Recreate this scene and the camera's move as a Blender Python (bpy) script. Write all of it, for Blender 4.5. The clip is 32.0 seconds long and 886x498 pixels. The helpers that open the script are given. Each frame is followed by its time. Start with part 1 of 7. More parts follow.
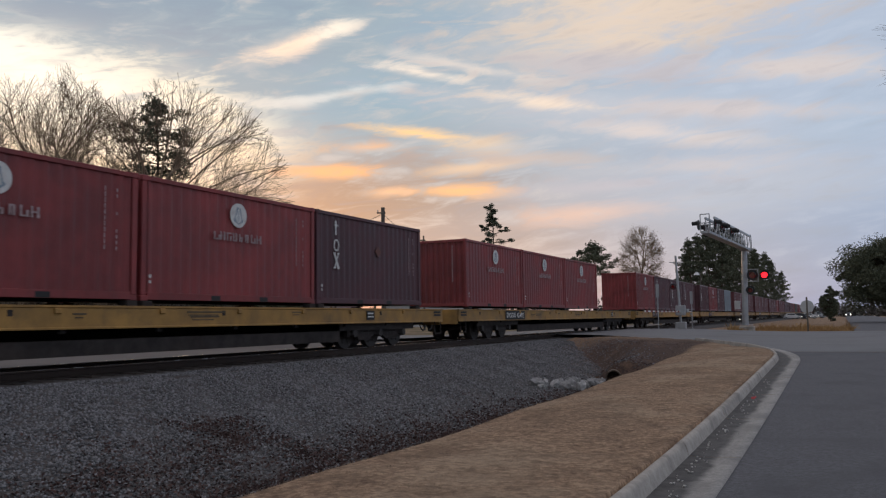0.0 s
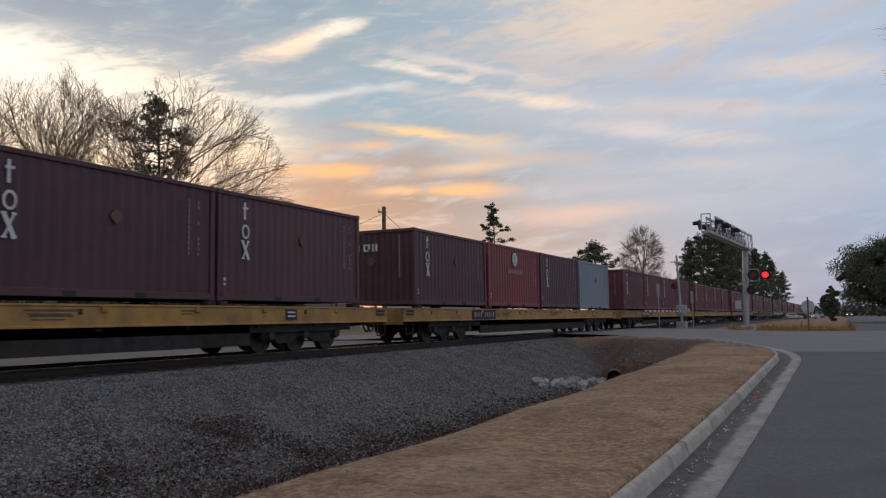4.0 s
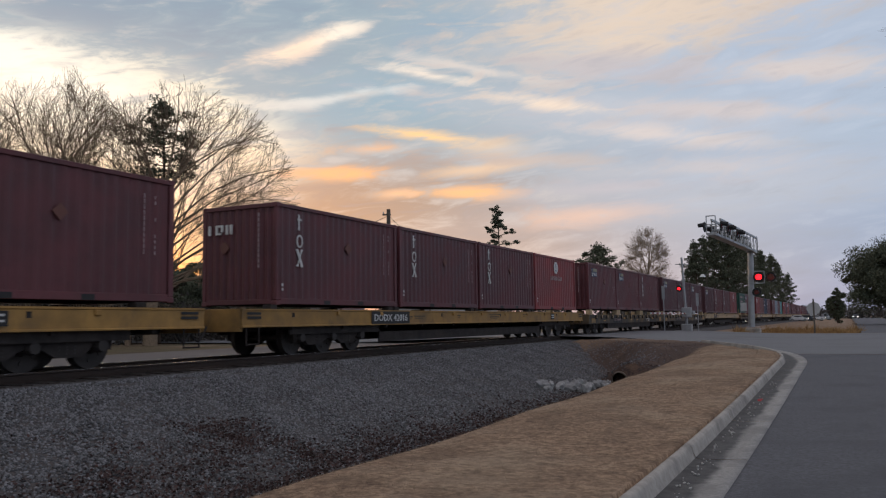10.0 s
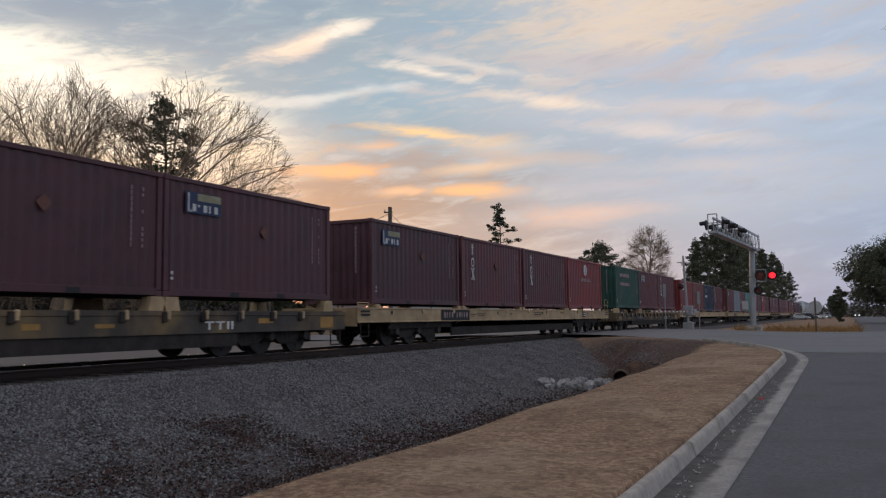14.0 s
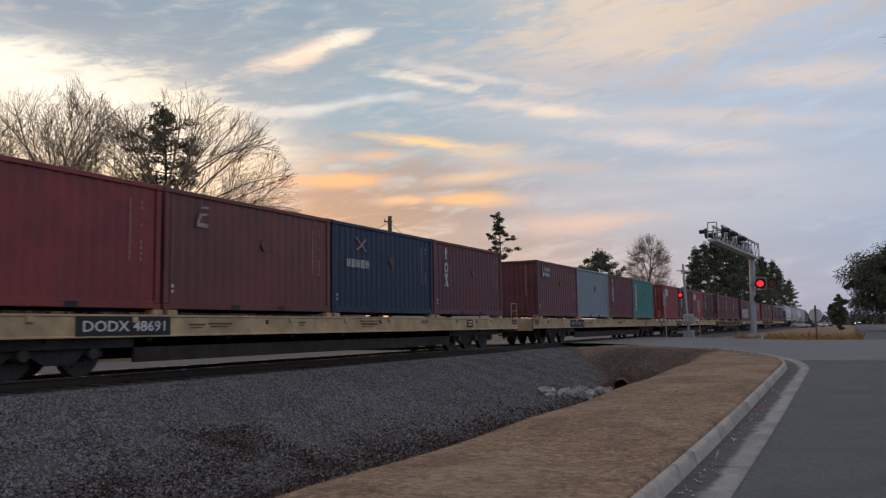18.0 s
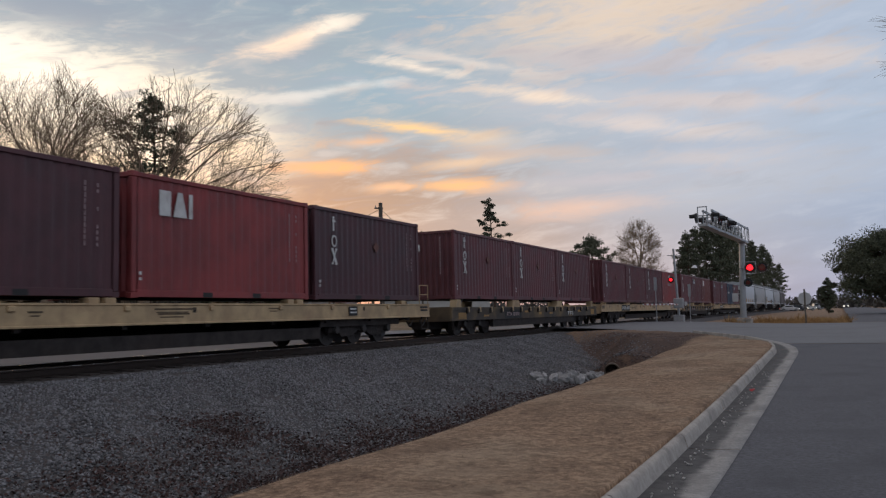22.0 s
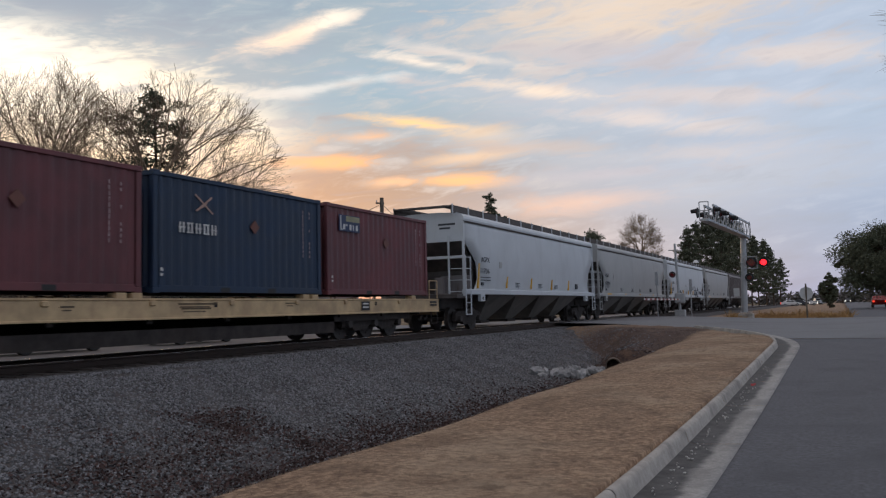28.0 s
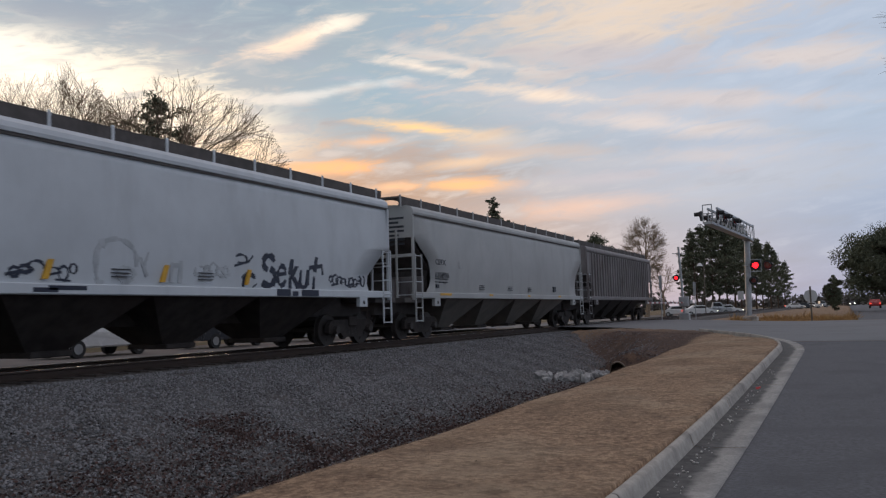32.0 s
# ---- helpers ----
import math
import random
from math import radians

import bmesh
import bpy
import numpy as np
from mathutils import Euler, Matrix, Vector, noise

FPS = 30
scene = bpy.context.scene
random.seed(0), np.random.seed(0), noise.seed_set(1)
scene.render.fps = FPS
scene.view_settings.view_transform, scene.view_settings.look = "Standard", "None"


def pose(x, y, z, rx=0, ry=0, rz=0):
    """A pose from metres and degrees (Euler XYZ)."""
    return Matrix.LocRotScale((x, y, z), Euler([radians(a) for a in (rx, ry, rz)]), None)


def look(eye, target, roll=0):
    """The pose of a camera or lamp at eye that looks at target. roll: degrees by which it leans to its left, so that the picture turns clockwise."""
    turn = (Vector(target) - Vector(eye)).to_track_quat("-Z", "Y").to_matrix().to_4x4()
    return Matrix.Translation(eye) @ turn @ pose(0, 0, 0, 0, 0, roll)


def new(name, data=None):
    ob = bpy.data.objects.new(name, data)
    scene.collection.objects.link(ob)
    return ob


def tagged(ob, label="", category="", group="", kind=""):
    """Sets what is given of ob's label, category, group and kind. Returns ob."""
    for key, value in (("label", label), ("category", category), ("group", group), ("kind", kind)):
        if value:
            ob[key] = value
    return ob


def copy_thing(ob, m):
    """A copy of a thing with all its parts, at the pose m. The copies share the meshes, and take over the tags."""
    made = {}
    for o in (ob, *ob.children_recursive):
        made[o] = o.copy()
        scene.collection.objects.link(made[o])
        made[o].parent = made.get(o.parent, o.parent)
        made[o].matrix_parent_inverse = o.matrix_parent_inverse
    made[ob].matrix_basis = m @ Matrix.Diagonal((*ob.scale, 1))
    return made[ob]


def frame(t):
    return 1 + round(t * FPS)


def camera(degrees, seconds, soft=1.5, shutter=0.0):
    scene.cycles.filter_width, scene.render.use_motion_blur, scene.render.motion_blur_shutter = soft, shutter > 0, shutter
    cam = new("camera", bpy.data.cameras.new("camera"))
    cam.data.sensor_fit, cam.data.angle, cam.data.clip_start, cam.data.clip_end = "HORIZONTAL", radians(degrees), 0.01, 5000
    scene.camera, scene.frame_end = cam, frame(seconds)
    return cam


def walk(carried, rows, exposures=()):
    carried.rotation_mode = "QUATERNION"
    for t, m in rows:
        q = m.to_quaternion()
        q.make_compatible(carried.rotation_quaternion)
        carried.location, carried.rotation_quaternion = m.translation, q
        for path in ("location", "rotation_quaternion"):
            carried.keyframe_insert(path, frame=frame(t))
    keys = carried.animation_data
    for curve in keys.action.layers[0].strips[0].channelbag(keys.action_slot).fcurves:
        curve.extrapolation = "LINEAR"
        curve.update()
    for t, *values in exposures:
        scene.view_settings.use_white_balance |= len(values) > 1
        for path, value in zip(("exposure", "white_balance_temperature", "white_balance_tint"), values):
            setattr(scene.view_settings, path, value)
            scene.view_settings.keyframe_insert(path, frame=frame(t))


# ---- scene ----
cam = camera(57.13, 32.0, soft=1.25, shutter=0.1)
# The camera is held by hand at one spot and turns a little: seconds and turn in degrees.
walk(cam, [(t, pose(0, 0, 1.5, a, b, c)) for t, a, b, c in [
    (0, 94.942, 0.859, 26.113), (0.5, 95.004, 0.918, 26.188), (1, 94.821, 0.786, 26.174), (1.5, 94.934, 1.196, 26.076),
    (2, 95.021, 1.216, 26.047), (2.5, 94.959, 0.851, 26.052), (3, 95.026, 1.046, 26.049), (3.5, 94.966, 0.934, 26.073),
    (5.5, 94.653, 0.338, 26.357), (6, 94.537, 0.345, 26.266), (6.5, 94.584, 0.614, 26.351), (7, 94.639, 0.641, 26.533),
    (7.5, 94.643, 0.478, 26.498), (8, 94.808, 0.441, 26.451), (8.5, 94.995, 0.605, 26.454), (9, 94.997, 0.744, 26.472),
    (9.5, 94.995, 0.765, 26.496), (10, 95.075, 0.826, 26.497), (10.5, 95.187, 0.769, 26.502), (11, 95.190, 0.652, 26.501),
    (11.5, 95.058, 0.543, 26.565), (12, 95.018, 0.626, 26.737), (12.5, 95.018, 0.651, 26.794), (13, 95.074, 0.663, 26.688),
    (13.5, 95.053, 0.595, 26.585), (14, 94.916, 0.705, 26.589), (14.5, 94.947, 0.861, 26.790), (16.5, 95.521, 0.804, 26.891),
    (17, 95.487, 0.814, 26.782), (17.5, 95.784, 1.351, 26.639), (18, 95.555, 0.882, 26.596), (18.5, 95.554, 0.856, 26.479),
    (19, 95.591, 0.492, 26.177), (19.5, 95.604, 0.463, 26.108), (20, 95.389, 0.491, 25.927), (20.5, 95.101, 0.564, 25.806),
    (21, 94.890, 0.810, 25.802), (21.5, 94.738, 1.102, 25.871), (22, 94.578, 1.324, 26.002), (22.5, 94.460, 1.333, 26.023),
    (23, 94.422, 1.396, 26.055), (23.5, 94.482, 1.535, 26.104), (24, 94.660, 1.630, 26.178), (24.5, 94.865, 1.764, 26.270),
    (25, 94.915, 1.941, 26.266), (25.5, 94.813, 2.017, 26.279), (27.5, 94.119, 1.463, 26.149), (28, 94.223, 1.337, 26.091),
    (28.5, 94.237, 1.590, 26.170), (29, 94.263, 1.836, 26.205), (29.5, 94.254, 1.821, 26.254), (30, 94.346, 1.908, 26.290),
    (30.5, 94.464, 1.902, 26.281), (31, 94.563, 1.727, 26.281), (31.5, 94.601, 1.671, 26.404), (32, 94.542, 1.600, 26.352)]],
     exposures=[(0, 0.03), (14, 0.02), (20, 0.0), (25, 0.06), (28, 0.14), (32, 0.08)])

# ---- world, light ----
TAU = math.tau


def lin(r, g, b):
    """Linear colour from display values 0..255."""
    return tuple(((c / 255 + 0.055) / 1.055) ** 2.4 if c > 10 else c / 255 / 12.92 for c in (r, g, b)) + (1.0,)


class Nodes:
    """A short way to write node trees."""

    def __init__(self, tree):
        self.t, self.n, self.l = tree, tree.nodes, tree.links

    def put(self, socket, value):
        if hasattr(value, "is_output"):
            self.l.new(value, socket)
        elif value is not None:
            socket.default_value = value

    def math(self, op, a, b=None, c=None, clamp=False):
        n = self.n.new("ShaderNodeMath")
        n.operation, n.use_clamp = op, clamp
        for i, v in enumerate((a, b, c)):
            self.put(n.inputs[i], v)
        return n.outputs[0]

    def ramp(self, v, lo, hi, to0=0.0, to1=1.0, smooth=True):
        n = self.n.new("ShaderNodeMapRange")
        n.interpolation_type = "SMOOTHSTEP" if smooth else "LINEAR"
        for i, x in enumerate((v, lo, hi, to0, to1)):
            self.put(n.inputs[i], x)
        return n.outputs[0]

    def mix(self, f, a, b, mode="MIX"):
        n = self.n.new("ShaderNodeMix")
        n.data_type, n.blend_type = "RGBA", mode
        self.put(n.inputs[0], f), self.put(n.inputs[6], a), self.put(n.inputs[7], b)
        return n.outputs[2]

    def noise(self, vec, scale, detail=3.0, rough=0.55, distort=0.0):
        n = self.n.new("ShaderNodeTexNoise")
        self.put(n.inputs["Vector"], vec)
        for k, v in (("Scale", scale), ("Detail", detail), ("Roughness", rough), ("Distortion", distort)):
            n.inputs[k].default_value = v
        return n.outputs["Fac"]

    def xyz(self, x, y, z):
        n = self.n.new("ShaderNodeCombineXYZ")
        for i, v in enumerate((x, y, z)):
            self.put(n.inputs[i], v)
        return n.outputs[0]

    def coords(self, kind="Object"):
        return self.n.new("ShaderNodeTexCoord").outputs[kind]

    def split(self, v):
        n = self.n.new("ShaderNodeSeparateXYZ")
        self.put(n.inputs[0], v)
        return n.outputs


def make_sky():
    """Dusk sky: a low sun's glow, blue gaps, thin streaked clouds lit from below."""
    world = bpy.data.worlds.new("dusk_sky")
    scene.world = world
    world.use_nodes = True
    k = Nodes(world.node_tree)
    k.n.clear()
    out, back = k.n.new("ShaderNodeOutputWorld"), k.n.new("ShaderNodeBackground")
    x, y, z = k.split(k.coords("Generated"))
    deg = 180 / math.pi
    az = k.math("MULTIPLY", k.math("ARCTAN2", k.math("MULTIPLY", x, -1.0), y), deg)
    el = k.math("MULTIPLY", k.math("ARCSINE", z), deg)
    # wisps drawn out along the wind
    wisp_at = k.xyz(k.math("MULTIPLY", az, 0.055), k.math("MULTIPLY", el, 0.16), 0.0)
    wisp = k.noise(wisp_at, 2.2, 6.0, 0.6, 0.7)
    fine = k.noise(k.xyz(k.math("MULTIPLY", az, 0.12), k.math("ADD", k.math("MULTIPLY", el, 0.5), k.math("MULTIPLY", az, 0.06)), 3.0), 2.0, 5.0, 0.6, 0.5)
    wob = k.math("SUBTRACT", fine, 0.5)
    wob2 = k.math("SUBTRACT", wisp, 0.5)

    def blob(a0, e0, ra, re, tilt=0.0, edge=0.0, ragged=1.0):
        """1 inside an ellipse of the sky, fading out; tilt in degrees, rising to the right."""
        c, s = math.cos(radians(tilt)), math.sin(radians(tilt))
        da, de = k.math("SUBTRACT", a0, az), k.math("SUBTRACT", el, e0)
        u = k.math("DIVIDE", k.math("ADD", k.math("MULTIPLY", da, c), k.math("MULTIPLY", de, s)), ra)
        v = k.math("DIVIDE", k.math("SUBTRACT", k.math("MULTIPLY", de, c), k.math("MULTIPLY", da, s)), re)
        r = k.math("SQRT", k.math("ADD", k.math("MULTIPLY", u, u), k.math("MULTIPLY", v, v)))
        r = k.math("ADD", r, k.math("ADD", k.math("MULTIPLY", wob, ragged * 2), k.math("MULTIPLY", wob2, ragged)))
        return k.ramp(r, 1.05, edge, 0.0, 1.0)

    # broad tones: mauve grey to the north, warmer and brighter towards the sunset
    low = k.mix(k.ramp(az, -10, 40), lin(140, 159, 191), lin(190, 166, 156))
    high = k.mix(k.ramp(az, 0, 34), lin(168, 180, 200), lin(142, 162, 176))
    col = k.mix(k.ramp(el, 3, 15), low, high)
    col = k.mix(k.ramp(el, 24, 60), col, lin(188, 178, 182))
    for a0, e0, ra, re, tilt, c, amount in SKY_PATCHES:
        col = k.mix(k.math("MULTIPLY", blob(a0, e0, ra, re, tilt), amount), col, lin(*c))
    col = k.mix(k.math("MULTIPLY", k.ramp(fine, 0.48, 0.75), 0.28), col, k.mix(k.ramp(az, 6, 26), lin(196, 202, 216), lin(230, 210, 198)))
    col = k.mix(k.math("MULTIPLY", k.ramp(fine, 0.52, 0.28), 0.26), col, lin(138, 146, 164))
    sky = k.n.new("ShaderNodeTexSky")
    sky.sky_type, sky.sun_disc = "NISHITA", False
    sky.sun_elevation, sky.sun_rotation = radians(SUN_EL), radians(-SUN_AZ)
    day = k.mix(1.0, k.mix(1.0, sky.outputs[0], (0.037, 0.034, 0.03, 1), "MULTIPLY"), col, "ADD")
    # nothing but ground lies below the horizon
    k.put(back.inputs[0], k.mix(k.ramp(el, -3, 0), lin(90, 88, 88), day))
    back.inputs[1].default_value = 1.06
    k.l.new(back.outputs[0], out.inputs[0])


SUN_AZ, SUN_EL = 47.0, 2.0
# azimuth and height in degrees, half sizes, tilt, display colour, strength
SKY_PATCHES = [
    (58, 2, 21, 11, 0, (226, 164, 112), 0.85), (30, 2.5, 14, 7.5, 0, (150, 136, 142), 0.95), (38, 6.5, 13, 7, 0, (162, 142, 140), 0.85),
    (47, 3.0, 9, 3.6, 0, (244, 158, 88), 0.9), (48, 8.5, 7, 4, -10, (250, 210, 150), 0.75),
    (57, 9.5, 18, 7, -14, (244, 216, 184), 0.85), (43, 14.4, 9.5, 2.8, -20, (255, 242, 216), 0.95), (40.5, 11.5, 6, 2.2, -25, (246, 212, 168), 0.75), (54, 14.2, 28, 6.4, -15, (252, 236, 212), 0.95), (54, 15.8, 18, 4.2, -15, (255, 250, 236), 0.9),
    (56, 20.6, 26, 2.6, -6, (132, 150, 168), 0.9), (47, 22, 18, 3, 0, (120, 146, 168), 0.8),
    (30, 15.5, 12, 3.6, 8, (132, 164, 184), 0.9), (24, 20, 9, 3, 0, (140, 166, 188), 0.5),
    (9, 20.5, 20, 4.5, 8, (212, 192, 176), 0.95), (16, 24, 14, 4, 5, (226, 204, 180), 0.8), (14, 14, 20, 2.6, -8, (192, 190, 198), 0.6),
    (36.4, 18.9, 6.6, 0.95, 19, (250, 222, 198), 1.0), (33.4, 20.0, 2.8, 0.8, 19, (255, 242, 224), 0.8),
    (27.5, 17.2, 5, 0.6, -10, (248, 230, 212), 0.95), (24, 17.5, 9, 0.6, -11, (226, 212, 202), 0.7),
    (38, 15.0, 5, 0.6, 3, (232, 224, 214), 0.6), (33, 15.7, 6, 0.5, 9, (226, 224, 220), 0.7),
    (18.5, 14.9, 6, 0.7, -9, (242, 218, 196), 0.85), (31, 8.4, 12, 5.2, -2, (154, 132, 126), 0.95), (34.5, 6.0, 9, 5, 0, (152, 124, 116), 0.92), (29, 3, 12, 3, 0, (158, 136, 134), 0.9), (23, 5.5, 12, 3, 0, (160, 146, 150), 0.8), (14, 20, 14, 4.5, 10, (222, 202, 184), 0.6),
    (27.4, 13.0, 5.4, 0.65, -8, (255, 206, 142), 1.0), (31, 12.1, 4, 0.6, 3, (232, 178, 138), 0.8), (33.5, 10.4, 5.5, 0.7, 0, (246, 178, 122), 0.95), (23, 12.2, 5, 0.9, -4, (222, 196, 172), 0.7),
    (24.5, 9.0, 4.6, 0.7, -2, (250, 186, 128), 0.95), (29.6, 9.0, 3, 0.5, 3, (244, 188, 146), 0.8), (24, 10.6, 5, 0.6, 5, (236, 196, 160), 0.7),
    (16, 7.2, 8, 1.1, 3, (226, 184, 166), 0.8), (5, 8.5, 16, 3, 3, (178, 182, 196), 0.7),
    (3, 15.9, 9, 1.2, -6, (222, 204, 192), 0.8), (11, 12.4, 9, 0.9, -9, (214, 200, 196), 0.8), (8, 10, 10, 1.0, 0, (200, 190, 192), 0.6), (-1, 12.0, 7, 2.5, 0, (160, 178, 200), 0.45), (12, 16.8, 16, 1.6, -6, (182, 178, 188), 0.7), (6, 13.6, 14, 0.8, -7, (206, 192, 190), 0.7), (14, 9.0, 10, 0.8, 2, (186, 180, 190), 0.7), (20, 11.2, 8, 0.7, -3, (200, 178, 168), 0.6),
]
make_sky()
sun = new("sun", bpy.data.lights.new("sun", "SUN"))
sun.data.energy, sun.data.angle, sun.data.color = 0.25, radians(14), (1.0, 0.72, 0.48)
sun.matrix_world = look((0, 0, 0), (math.sin(radians(SUN_AZ)) * math.cos(radians(SUN_EL + 4)), -math.cos(radians(SUN_AZ)) * math.cos(radians(SUN_EL + 4)), -math.sin(radians(SUN_EL + 4))))

# ---- materials ----


def surface(name, base, rough=0.7, metal=0.0, vary=0.25, scale=3.0, stain=None, stain_amount=0.35, stain_scale=0.6,
            bump=0.0, bump_scale=40.0, rand=0.0, spec=0.4, streak=0.0):
    """A painted, rusty, stony or woody surface with grain at two scales; rand: change from piece to piece."""
    m = bpy.data.materials.new(name)
    m.use_nodes = True
    k = Nodes(m.node_tree)
    b = k.n["Principled BSDF"]
    at = k.coords("Object")
    fine, broad = k.noise(at, scale, 5.0, 0.6), k.noise(at, stain_scale, 4.0, 0.55, 0.4)
    lo, hi = [tuple(min(1, c * f) for c in base[:3]) + (1,) for f in (1 - vary, 1 + vary)]
    col = k.mix(k.ramp(fine, 0.25, 0.75), lo, hi)
    if stain:
        if streak:
            x, y, z = k.split(at)
            broad = k.noise(k.xyz(k.math("MULTIPLY", x, 5.0 * streak), k.math("MULTIPLY", y, 5.0 * streak), k.math("MULTIPLY", z, 0.5)), 1.0, 4.0, 0.6)
        col = k.mix(k.math("MULTIPLY", k.ramp(broad, 0.45, 0.75), stain_amount), col, tuple(stain[:3]) + (1,))
    if rand:
        r = k.n.new("ShaderNodeObjectInfo").outputs["Random"]
        hsv = k.n.new("ShaderNodeHueSaturation")
        k.put(hsv.inputs["Value"], k.ramp(r, 0, 1, 1 - rand, 1 + rand, False)), k.put(hsv.inputs["Color"], col)
        col = hsv.outputs[0]
    k.put(b.inputs["Base Color"], col)
    k.put(b.inputs["Roughness"], k.ramp(fine, 0.2, 0.8, max(0.05, rough - 0.12), min(1, rough + 0.12)))
    b.inputs["Metallic"].default_value = metal
    b.inputs["Specular IOR Level"].default_value = spec
    if bump:
        n = k.n.new("ShaderNodeBump")
        n.inputs["Strength"].default_value, n.inputs["Distance"].default_value = bump, 0.02
        k.put(n.inputs["Height"], k.noise(at, bump_scale, 4.0, 0.6)), k.put(b.inputs["Normal"], n.outputs[0])
    return m


def glow(name, colour, strength):
    m = bpy.data.materials.new(name)
    m.use_nodes = True
    b = m.node_tree.nodes["Principled BSDF"]
    b.inputs["Base Color"].default_value = (*colour, 1)
    b.inputs["Emission Color"].default_value = (*colour, 1)
    b.inputs["Emission Strength"].default_value = strength
    return m


def islands(name, lo, hi, rough=0.9):
    """For heaps of small pieces: every piece takes its own tone."""
    m = bpy.data.materials.new(name)
    m.use_nodes = True
    k = Nodes(m.node_tree)
    r = k.n.new("ShaderNodeNewGeometry").outputs["Random Per Island"]
    broad = k.noise(k.coords("Object"), 0.35, 3.0)
    f = k.math("ADD", k.math("MULTIPLY", k.math("POWER", r, 1.25), 0.75), k.math("MULTIPLY", broad, 0.3), clamp=True)
    b = k.n["Principled BSDF"]
    k.put(b.inputs["Base Color"], k.mix(f, (*lo, 1), (*hi, 1)))
    b.inputs["Roughness"].default_value, b.inputs["Specular IOR Level"].default_value = rough, 0.25
    return m


